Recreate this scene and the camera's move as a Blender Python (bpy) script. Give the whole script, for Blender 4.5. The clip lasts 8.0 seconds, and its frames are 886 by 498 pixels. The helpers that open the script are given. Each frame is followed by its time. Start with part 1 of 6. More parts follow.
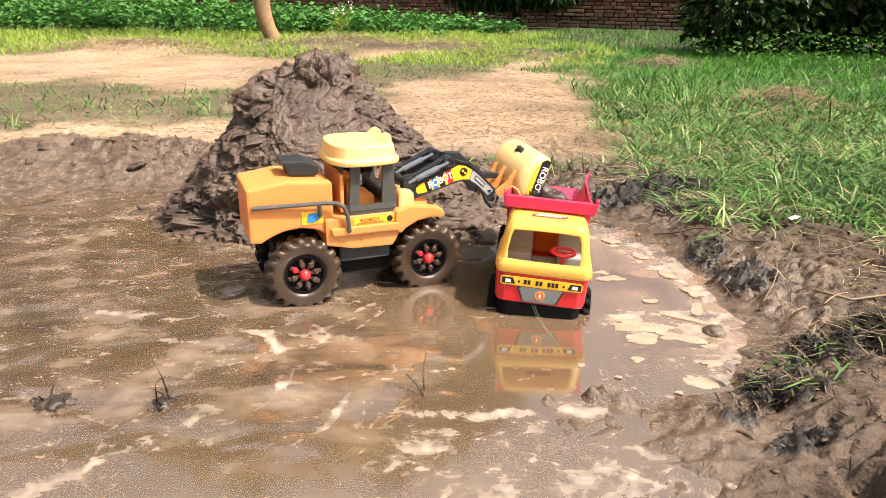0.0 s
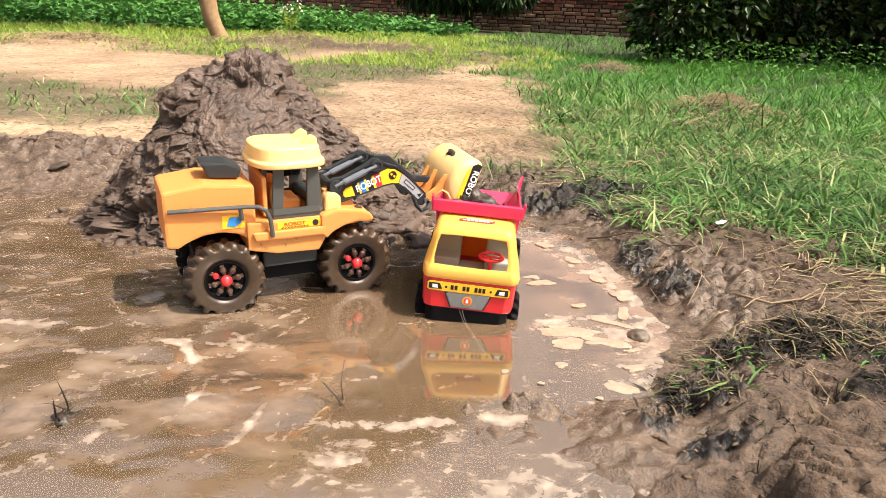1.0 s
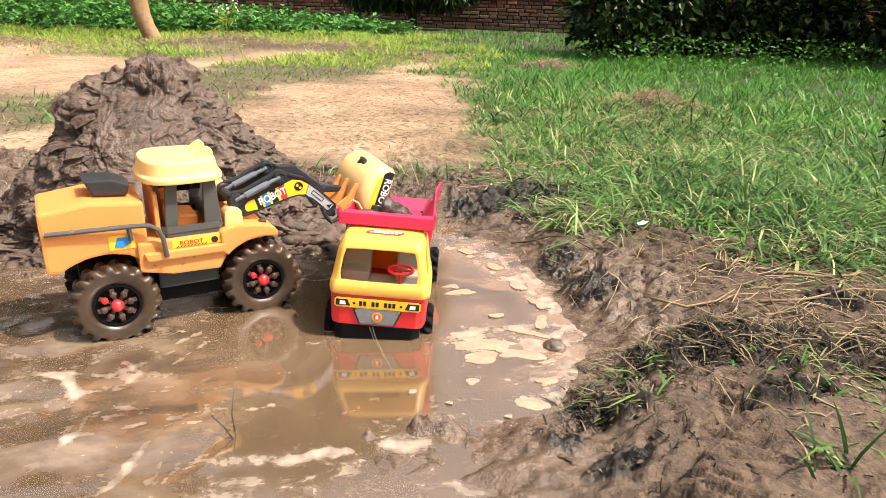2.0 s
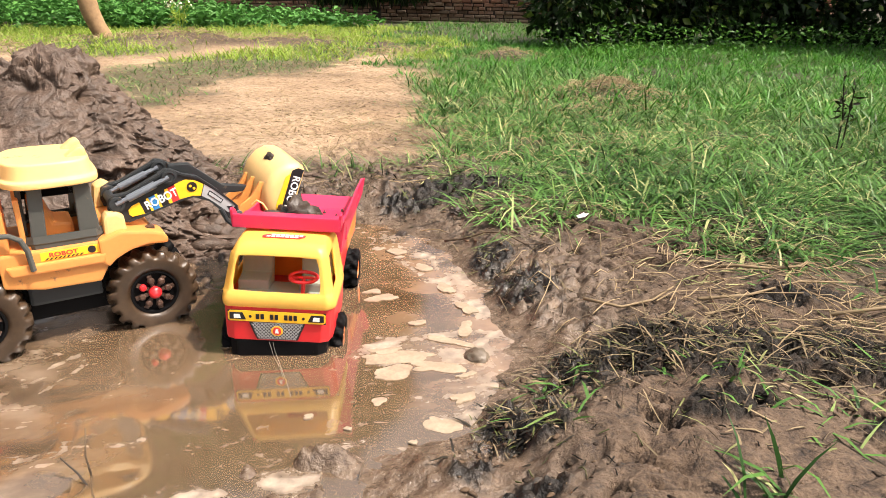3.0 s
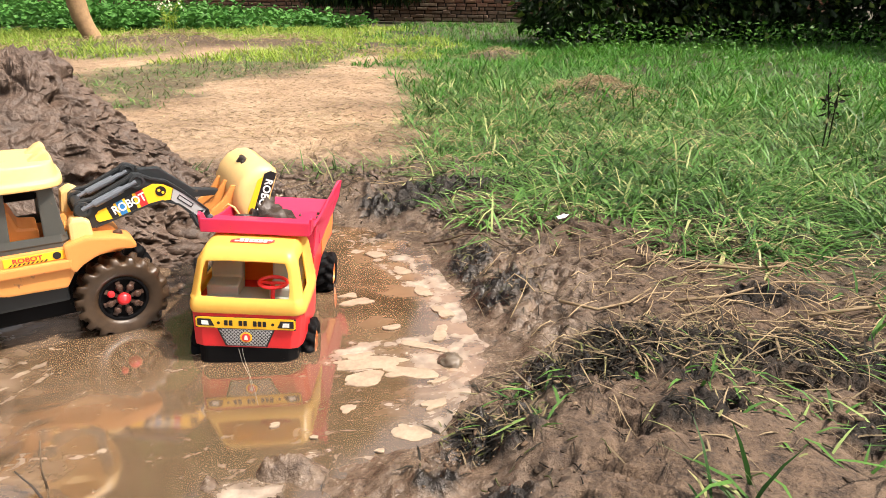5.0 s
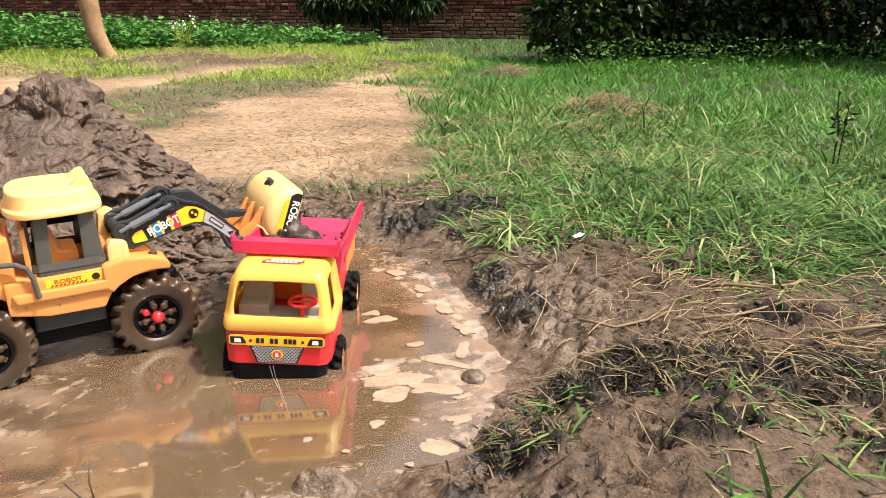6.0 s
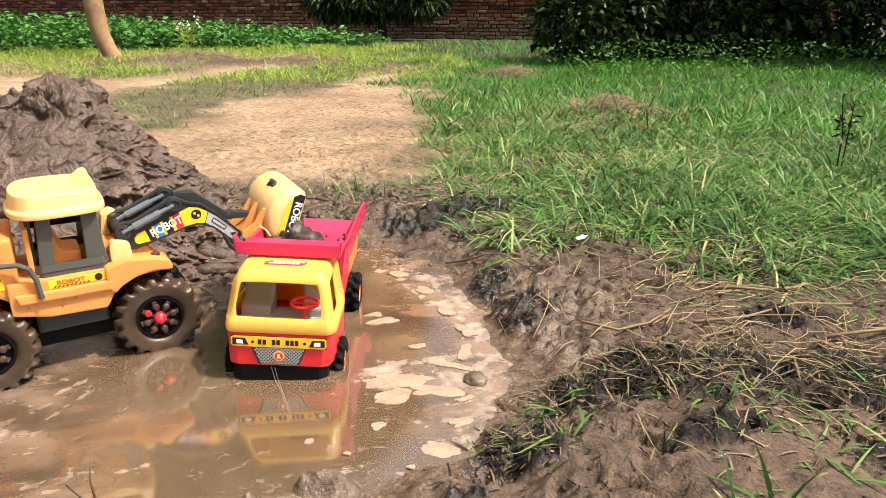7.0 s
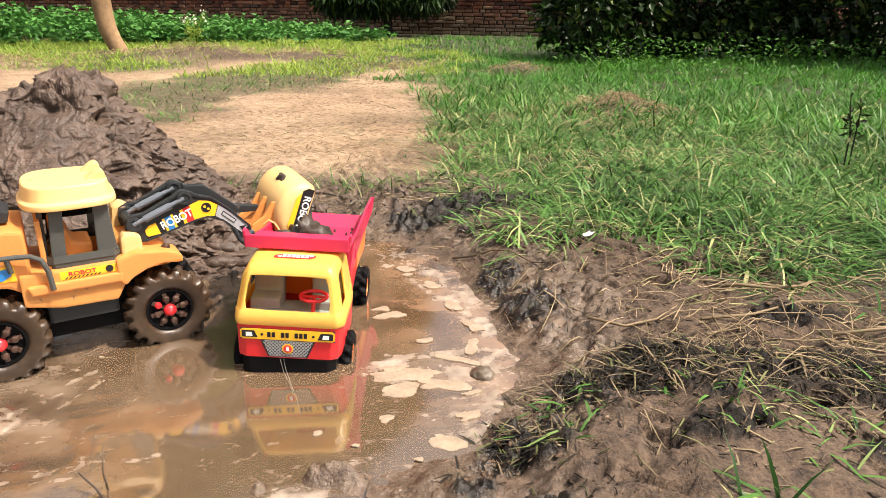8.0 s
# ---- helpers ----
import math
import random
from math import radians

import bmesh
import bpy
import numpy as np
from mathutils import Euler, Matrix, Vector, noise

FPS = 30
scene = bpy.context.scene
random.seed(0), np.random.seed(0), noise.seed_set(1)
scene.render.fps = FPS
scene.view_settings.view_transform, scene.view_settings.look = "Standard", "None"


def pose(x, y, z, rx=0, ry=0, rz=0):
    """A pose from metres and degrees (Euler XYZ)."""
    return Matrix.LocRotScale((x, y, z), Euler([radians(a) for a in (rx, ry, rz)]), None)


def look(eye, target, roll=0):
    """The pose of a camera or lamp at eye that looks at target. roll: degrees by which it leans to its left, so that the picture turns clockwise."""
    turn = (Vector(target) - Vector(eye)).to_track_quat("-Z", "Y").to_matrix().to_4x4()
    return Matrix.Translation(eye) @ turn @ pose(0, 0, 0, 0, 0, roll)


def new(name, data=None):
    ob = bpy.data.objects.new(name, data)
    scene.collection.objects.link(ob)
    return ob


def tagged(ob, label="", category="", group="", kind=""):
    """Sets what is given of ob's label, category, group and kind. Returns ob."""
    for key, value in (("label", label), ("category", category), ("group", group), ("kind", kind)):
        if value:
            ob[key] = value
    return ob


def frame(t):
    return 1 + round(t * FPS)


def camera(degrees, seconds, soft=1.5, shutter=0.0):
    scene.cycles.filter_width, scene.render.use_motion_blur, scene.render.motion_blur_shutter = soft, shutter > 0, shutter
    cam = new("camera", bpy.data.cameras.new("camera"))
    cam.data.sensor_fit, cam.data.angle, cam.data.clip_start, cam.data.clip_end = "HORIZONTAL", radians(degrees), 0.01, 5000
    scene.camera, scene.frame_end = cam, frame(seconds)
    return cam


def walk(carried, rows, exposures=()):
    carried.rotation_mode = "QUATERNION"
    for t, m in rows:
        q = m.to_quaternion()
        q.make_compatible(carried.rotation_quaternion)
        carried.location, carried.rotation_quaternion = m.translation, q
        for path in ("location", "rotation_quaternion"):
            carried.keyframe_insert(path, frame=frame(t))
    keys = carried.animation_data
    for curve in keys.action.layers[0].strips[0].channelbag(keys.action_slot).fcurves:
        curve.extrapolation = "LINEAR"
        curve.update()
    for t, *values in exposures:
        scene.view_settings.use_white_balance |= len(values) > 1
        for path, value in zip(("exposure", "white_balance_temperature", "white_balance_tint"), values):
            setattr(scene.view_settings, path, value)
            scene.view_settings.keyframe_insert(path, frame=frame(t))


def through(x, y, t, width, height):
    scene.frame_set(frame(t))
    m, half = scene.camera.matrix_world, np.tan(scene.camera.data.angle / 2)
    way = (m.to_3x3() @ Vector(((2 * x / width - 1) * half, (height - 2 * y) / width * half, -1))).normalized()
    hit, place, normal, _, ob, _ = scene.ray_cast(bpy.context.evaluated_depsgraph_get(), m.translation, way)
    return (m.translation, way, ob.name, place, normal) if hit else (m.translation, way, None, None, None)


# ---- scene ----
cam = camera(67.5, 8.0, soft=0.9)
PATH = [
    (0, (0.0563, 0.0909, 0.414), (0.1564, 2.2471, -0.3783), 0.8),
    (0.5, (0.077, 0.0989, 0.414), (0.276, 2.2529, -0.368), 1.7),
    (1, (0.0966, 0.1035, 0.414), (0.353, 2.2517, -0.3691), 2.2),
    (1.5, (0.1276, 0.115, 0.4163), (0.4761, 2.2506, -0.3622), 2.2),
    (2, (0.1644, 0.1368, 0.422), (0.575, 2.2597, -0.3634), 1.7),
    (2.2, (0.1828, 0.1472, 0.4163), (0.6474, 2.2574, -0.3726), 2.5),
    (3.3, (0.2863, 0.2185, 0.4013), (0.7832, 2.3138, -0.4059), 0.3),
    (3.5, (0.2944, 0.2208, 0.4002), (0.8096, 2.3127, -0.4071), 0.6),
    (4, (0.2944, 0.2196, 0.4036), (0.7832, 2.3195, -0.399), -0.1),
    (5.5, (0.2944, 0.2093, 0.4013), (0.8004, 2.3034, -0.4013), 0.5),
    (5.7, (0.2944, 0.2093, 0.4013), (0.8004, 2.3034, -0.4013), 0.5),
    (5.8, (0.2702, 0.192, 0.4186), (0.7486, 2.3103, -0.3381), 0),
    (6, (0.2702, 0.192, 0.4186), (0.7486, 2.3103, -0.3381), 0),
    (6.5, (0.2702, 0.192, 0.4197), (0.7394, 2.3127, -0.3392), 0.1),
    (7, (0.2714, 0.1932, 0.4197), (0.7394, 2.3138, -0.3346), 0.1),
    (7.5, (0.2691, 0.192, 0.4197), (0.7349, 2.3127, -0.3392), 0.3),
    (8, (0.2645, 0.1898, 0.4197), (0.7199, 2.3092, -0.3473), 0.5),
]
walk(cam, [(t, look(eye, target, roll)) for t, eye, target, roll in PATH],
     exposures=[(0, 0.90), (2.0, 0.90), (3.5, 0.82), (5.7, 0.82), (5.8, 0.75), (8, 0.75)])

# ---- world, sun, exposure ----
SUN_EL, SUN_AZ = 58.0, 118.0        # degrees up; degrees clockwise from +y
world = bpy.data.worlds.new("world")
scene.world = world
world.use_nodes = True
wn = world.node_tree.nodes
wl = world.node_tree.links
sky = wn.new("ShaderNodeTexSky")
sky.sky_type = "NISHITA"
sky.sun_disc = False
sky.sun_elevation = radians(SUN_EL)
sky.sun_rotation = radians(SUN_AZ)
sky.dust_density = 9.0
sky.air_density = 1.0
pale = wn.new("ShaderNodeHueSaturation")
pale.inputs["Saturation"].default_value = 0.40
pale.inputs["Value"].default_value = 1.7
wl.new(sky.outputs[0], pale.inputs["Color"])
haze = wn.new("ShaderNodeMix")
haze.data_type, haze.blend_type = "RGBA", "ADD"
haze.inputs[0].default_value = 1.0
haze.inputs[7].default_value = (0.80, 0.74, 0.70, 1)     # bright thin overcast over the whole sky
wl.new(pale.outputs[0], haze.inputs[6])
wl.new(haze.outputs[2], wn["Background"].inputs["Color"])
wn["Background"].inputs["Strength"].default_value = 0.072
sun_data = bpy.data.lights.new("sun", "SUN")
sun_data.energy = 5.0
sun_data.angle = radians(1.0)
sun_data.color = (1.0, 0.855, 0.73)
sun = new("sun", sun_data)
az, el = radians(SUN_AZ), radians(SUN_EL)
toward = Vector((math.sin(az) * math.cos(el), math.cos(az) * math.cos(el), math.sin(el)))
sun.matrix_world = look(toward * 30, (0, 0, 0))

# ---- noise and mesh helpers ----
def _hash(ix, iy, iz, seed):
    h = (ix.astype(np.int64) * 374761393 + iy.astype(np.int64) * 668265263 + iz.astype(np.int64) * 2147483647 + seed * 1274126177) & 0xFFFFFFFF
    h = ((h ^ (h >> 13)) * 1274126177) & 0xFFFFFFFF
    h = ((h ^ (h >> 16)) * 2246822519) & 0xFFFFFFFF
    return ((h ^ (h >> 15)) & 0xFFFFFF) / float(0xFFFFFF)


def vnoise(x, y, z=0.0, seed=0):
    """Smooth value noise in -1 to 1, on arrays."""
    x, y, z = np.broadcast_arrays(np.asarray(x, float), np.asarray(y, float), np.asarray(z, float))
    ix, iy, iz = np.floor(x), np.floor(y), np.floor(z)
    fx, fy, fz = x - ix, y - iy, z - iz
    fx, fy, fz = fx * fx * (3 - 2 * fx), fy * fy * (3 - 2 * fy), fz * fz * (3 - 2 * fz)
    out = 0.0
    for a in (0, 1):
        for b in (0, 1):
            for c in (0, 1):
                w = (fx if a else 1 - fx) * (fy if b else 1 - fy) * (fz if c else 1 - fz)
                out = out + w * _hash(ix + a, iy + b, iz + c, seed)
    return out * 2 - 1


def fbm(x, y, z=0.0, octaves=4, seed=0, gain=0.5):
    total, amp, norm = 0.0, 1.0, 0.0
    x, y, z = np.asarray(x, float), np.asarray(y, float), np.asarray(z, float)
    for o in range(octaves):
        total = total + amp * vnoise(x, y, z, seed + 17 * o)
        norm += amp
        amp *= gain
        x, y, z = x * 2.03 + 3.1, y * 2.03 + 1.7, z * 2.03 + 5.3
    return total / norm


def torn(x, y, z=0.0, seed=0):
    """Folded, torn mud, about -1 to 1: crooked ridges and pits at two sizes."""
    x, y, z = np.broadcast_arrays(np.asarray(x, float), np.asarray(y, float), np.asarray(z, float))
    a = vnoise(x * 0.8, y * 0.8, z * 0.8, seed + 1)
    c = vnoise(x * 0.8 + 9.1, y * 0.8, z * 0.8, seed + 2)
    wx, wy, wz = x + 0.9 * a, y + 0.9 * c, z + 0.7 * (a - c)
    r1 = 1 - 2 * np.abs(vnoise(wx, wy, wz, seed + 3))
    r2 = 1 - 2 * np.abs(vnoise(wx * 2.3 + 0.5 * a, wy * 2.3, wz * 2.3, seed + 4))
    pit = smooth(0.25, 0.6, vnoise(wx * 1.6 + 3.3, wy * 1.6, wz * 1.6, seed + 5))
    return 0.62 * np.sign(r1) * np.abs(r1) ** 0.8 + 0.38 * r2 - 0.7 * pit


def flaps(x, y, z, seed=0):
    """Overlapping tongues of slumped mud, 0 to 1: each swells toward its lower lip and is undercut there."""
    x, y, z = np.broadcast_arrays(np.asarray(x, float), np.asarray(y, float), np.asarray(z, float))
    ix, iy, iz = np.floor(x), np.floor(y), np.floor(z)
    f1, f2 = np.full(x.shape, 9.0), np.full(x.shape, 9.0)
    rnd, drop = np.zeros(x.shape), np.zeros(x.shape)
    for a in (-1, 0, 1):
        for b in (-1, 0, 1):
            for c in (-1, 0, 1):
                jx, jy, jz = ix + a, iy + b, iz + c
                dz = jz + _hash(jx, jy, jz, seed + 2) - z
                d = np.sqrt((jx + _hash(jx, jy, jz, seed) - x) ** 2 + (jy + _hash(jx, jy, jz, seed + 1) - y) ** 2 + dz ** 2)
                near = d < f1
                f2 = np.where(near, f1, np.minimum(f2, d))
                rnd = np.where(near, _hash(jx, jy, jz, seed + 3), rnd)
                drop = np.where(near, dz, drop)
                f1 = np.where(near, d, f1)
    return (0.35 + 0.65 * rnd) * np.clip(0.45 + 0.95 * drop, 0, 1.3) * (0.55 + 0.45 * np.clip((f2 - f1) * 5, 0, 1))


def smooth(a, b, v):
    u = np.clip((np.asarray(v, float) - a) / (b - a), 0, 1)
    return u * u * (3 - 2 * u)


def signed(px, py, poly):
    """Distance to the outline of a polygon, negative inside."""
    px, py = np.asarray(px, float), np.asarray(py, float)
    best, inside = np.full(px.shape, 1e9), np.zeros(px.shape, bool)
    for (ax, ay), (bx, by) in zip(poly, poly[1:] + poly[:1]):
        ex, ey = bx - ax, by - ay
        t = np.clip(((px - ax) * ex + (py - ay) * ey) / (ex * ex + ey * ey), 0, 1)
        best = np.minimum(best, np.hypot(px - ax - t * ex, py - ay - t * ey))
        if ay != by:
            inside ^= ((ay > py) != (by > py)) & (px < ex * (py - ay) / (by - ay) + ax)
    return np.where(inside, -best, best)


def array_mesh(name, verts, faces, smooth_faces=False, attrs=None):
    """A mesh from an array of vertices and a list of equal-sided face arrays."""
    me = bpy.data.meshes.new(name)
    verts = np.asarray(verts, np.float32)
    me.vertices.add(len(verts))
    me.vertices.foreach_set("co", verts.ravel())
    groups = [np.asarray(f, np.int32) for f in faces if len(f)]
    sizes = np.concatenate([np.full(len(f), f.shape[1], np.int32) for f in groups])
    me.loops.add(int(sizes.sum()))
    me.loops.foreach_set("vertex_index", np.concatenate([f.ravel() for f in groups]))
    me.polygons.add(len(sizes))
    starts = np.concatenate([[0], np.cumsum(sizes)[:-1]]).astype(np.int32)
    me.polygons.foreach_set("loop_start", starts)
    if smooth_faces:
        me.polygons.foreach_set("use_smooth", np.ones(len(sizes), bool))
    for key, values in (attrs or {}).items():
        me.attributes.new(key, "FLOAT", "POINT").data.foreach_set("value", np.asarray(values, np.float32))
    me.update(calc_edges=True)
    me.validate()
    return me


def grid_faces(nx, ny):
    i = (np.arange(ny - 1)[:, None] * nx + np.arange(nx - 1)[None]).ravel()
    return np.stack([i, i + 1, i + nx + 1, i + nx], 1)


def put(name, me, material, parent=None, label="", at=None):
    ob = new(name, me)
    me.materials.clear()
    me.materials.append(material)
    if at is not None:
        ob.matrix_world = at
    if parent is not None:
        ob.parent = parent
    if label:
        ob["label"] = label
    return ob


def part(name, bm, material, parent, label="", smooth_faces=False):
    """Links a bmesh as one mesh object under a thing or a part."""
    me = bpy.data.meshes.new(name)
    bmesh.ops.recalc_face_normals(bm, faces=bm.faces)
    bm.to_mesh(me)
    bm.free()
    if smooth_faces:
        me.polygons.foreach_set("use_smooth", np.ones(len(me.polygons), bool))
    return put(name, me, material, parent, label)


# ---- materials ----
def material(name):
    m = bpy.data.materials.new(name)
    m.use_nodes = True
    return m, m.node_tree.nodes, m.node_tree.links, m.node_tree.nodes["Principled BSDF"]


def node(nodes, kind, **values):
    n = nodes.new(kind)
    for key, value in values.items():
        n.inputs[key].default_value = value
    return n


def ramp(nodes, links, source, stops):
    r = nodes.new("ShaderNodeValToRGB")
    e = r.color_ramp.elements
    while len(e) < len(stops):
        e.new(0.5)
    for el_, (p, c) in zip(e, stops):
        el_.position, el_.color = p, (*c, 1)
    links.new(source, r.inputs[0])
    return r.outputs[0]


def mix(nodes, links, fac, a, b, mode="MIX"):
    m = nodes.new("ShaderNodeMix")
    m.data_type, m.blend_type = "RGBA", mode
    for socket, v in ((m.inputs[0], fac), (m.inputs[6], a), (m.inputs[7], b)):
        if isinstance(v, (int, float)):
            socket.default_value = v
        elif isinstance(v, tuple):
            socket.default_value = (*v, 1)
        else:
            links.new(v, socket)
    return m.outputs[2]


def maths(nodes, links, op, a, b=0.0, c=0.0, clamp=False):
    m = nodes.new("ShaderNodeMath")
    m.operation, m.use_clamp = op, clamp
    for socket, v in zip(m.inputs, (a, b, c)):
        if isinstance(v, (int, float)):
            socket.default_value = v
        else:
            links.new(v, socket)
    return m.outputs[0]


def noise_tex(nodes, links, scale, detail=4.0, rough=0.55, distortion=0.0, coord="Object"):
    tc = nodes.new("ShaderNodeTexCoord")
    n = node(nodes, "ShaderNodeTexNoise", Scale=scale, Detail=detail, Roughness=rough, Distortion=distortion)
    links.new(tc.outputs[coord], n.inputs["Vector"])
    return n.outputs["Fac"]


def bump(nodes, links, height, strength, distance, bsdf):
    b = node(nodes, "ShaderNodeBump", Strength=strength, Distance=distance)
    links.new(height, b.inputs["Height"])
    links.new(b.outputs[0], bsdf.inputs["Normal"])


def two_scale(name, dark, light, big, fine, rough=(0.5, 0.8), bump_strength=0.3, bump_distance=0.002, metal=0.0, spec=0.5):
    """A surface that varies at two scales, with a fine relief."""
    m, n, l, b = material(name)
    f1, f2 = noise_tex(n, l, big, 3.0), noise_tex(n, l, fine, 5.0, 0.65)
    both = maths(n, l, "ADD", maths(n, l, "MULTIPLY", f1, 0.55), maths(n, l, "MULTIPLY", f2, 0.45))
    l.new(ramp(n, l, both, [(0.3, dark), (0.7, light)]), b.inputs["Base Color"])
    l.new(maths(n, l, "MULTIPLY_ADD", f2, rough[1] - rough[0], rough[0]), b.inputs["Roughness"])
    b.inputs["Metallic"].default_value = metal
    b.inputs["Specular IOR Level"].default_value = spec
    bump(n, l, f2, bump_strength, bump_distance, b)
    return m


def attribute(nodes, name):
    a = nodes.new("ShaderNodeAttribute")
    a.attribute_name = name
    return a.outputs["Fac"]


def leaf_material(name, dark, light, yellow=None, share=0.1, rough=0.5, through=0.25):
    """Foliage: every leaf its own green, some light coming through."""
    m, n, l, b = material(name)
    rnd = n.new("ShaderNodeNewGeometry").outputs["Random Per Island"]
    stops = [(0.0, dark), (0.75, light)]
    if yellow:
        stops += [(1 - share, light), (min(1.0, 1 - share * 0.5), yellow)]
    col = ramp(n, l, rnd, stops)
    col = mix(n, l, 0.35, col, ramp(n, l, noise_tex(n, l, 2.5, 3.0), [(0.35, dark), (0.65, light)]))
    l.new(col, b.inputs["Base Color"])
    b.inputs["Roughness"].default_value = rough
    b.inputs["Specular IOR Level"].default_value = 0.2
    t = n.new("ShaderNodeBsdfTranslucent")
    l.new(col, t.inputs["Color"])
    s = n.new("ShaderNodeMixShader")
    s.inputs[0].default_value = through
    l.new(b.outputs[0], s.inputs[1])
    l.new(t.outputs[0], s.inputs[2])
    l.new(s.outputs[0], n["Material Output"].inputs["Surface"])
    return m


def ground_material():
    m, n, l, b = material("ground_soil")
    big, fine, grit = noise_tex(n, l, 3.0, 4.0), noise_tex(n, l, 45.0, 6.0, 0.7), noise_tex(n, l, 260.0, 3.0, 0.6)
    coarse = fine
    fine = maths(n, l, "MULTIPLY_ADD", grit, 0.30, maths(n, l, "MULTIPLY", fine, 0.70))
    wet, sand, green, rot_shade = attribute(n, "wet"), attribute(n, "sand"), attribute(n, "green"), attribute(n, "rot_shade")
    dirt = ramp(n, l, fine, [(0.36, (0.016, 0.0105, 0.007)), (0.46, (0.072, 0.048, 0.031)), (0.64, (0.145, 0.101, 0.067))])
    dry = ramp(n, l, fine, [(0.35, (0.11, 0.073, 0.042)), (0.45, (0.31, 0.215, 0.131)), (0.66, (0.47, 0.350, 0.226))])
    mud = ramp(n, l, fine, [(0.34, (0.024, 0.016, 0.011)), (0.44, (0.088, 0.061, 0.041)), (0.64, (0.165, 0.120, 0.084))])
    turf = ramp(n, l, fine, [(0.3, (0.0096, 0.0132, 0.0048)), (0.6, (0.03, 0.033, 0.012)), (0.8, (0.078, 0.06, 0.03))])
    col = mix(n, l, sand, dirt, dry)
    col = mix(n, l, maths(n, l, "MULTIPLY", green, 0.75), col, turf)
    col = mix(n, l, wet, col, mud)
    # rotten turf, coloured near black to stand for shadow between clods too
    col = mix(n, l, rot_shade, col, ramp(n, l, fine, [(0.40, (0.004, 0.003, 0.002)), (0.52, (0.013, 0.009, 0.0055)), (0.66, (0.038, 0.026, 0.017))]))
    col = mix(n, l, 0.6, col, ramp(n, l, big, [(0.36, (0.50, 0.43, 0.37)), (0.6, (1.0, 1.0, 1.0))]), "MULTIPLY")
    l.new(col, b.inputs["Base Color"])
    r = maths(n, l, "MULTIPLY_ADD", wet, -0.66, 0.92)
    l.new(maths(n, l, "MULTIPLY_ADD", fine, 0.2, maths(n, l, "SUBTRACT", r, 0.1), clamp=True), b.inputs["Roughness"])
    b.inputs["Specular IOR Level"].default_value = 0.45
    trod = maths(n, l, "MULTIPLY", maths(n, l, "MULTIPLY", noise_tex(n, l, 11.0, 5.0, 0.6, 0.4), sand), 3.2)
    rise = maths(n, l, "MULTIPLY", maths(n, l, "ADD", trod, maths(n, l, "MULTIPLY_ADD", grit, 0.22, coarse)), maths(n, l, "MULTIPLY_ADD", wet, -0.35, 1.0))
    bump(n, l, rise, 1.0, 0.009, b)
    return m


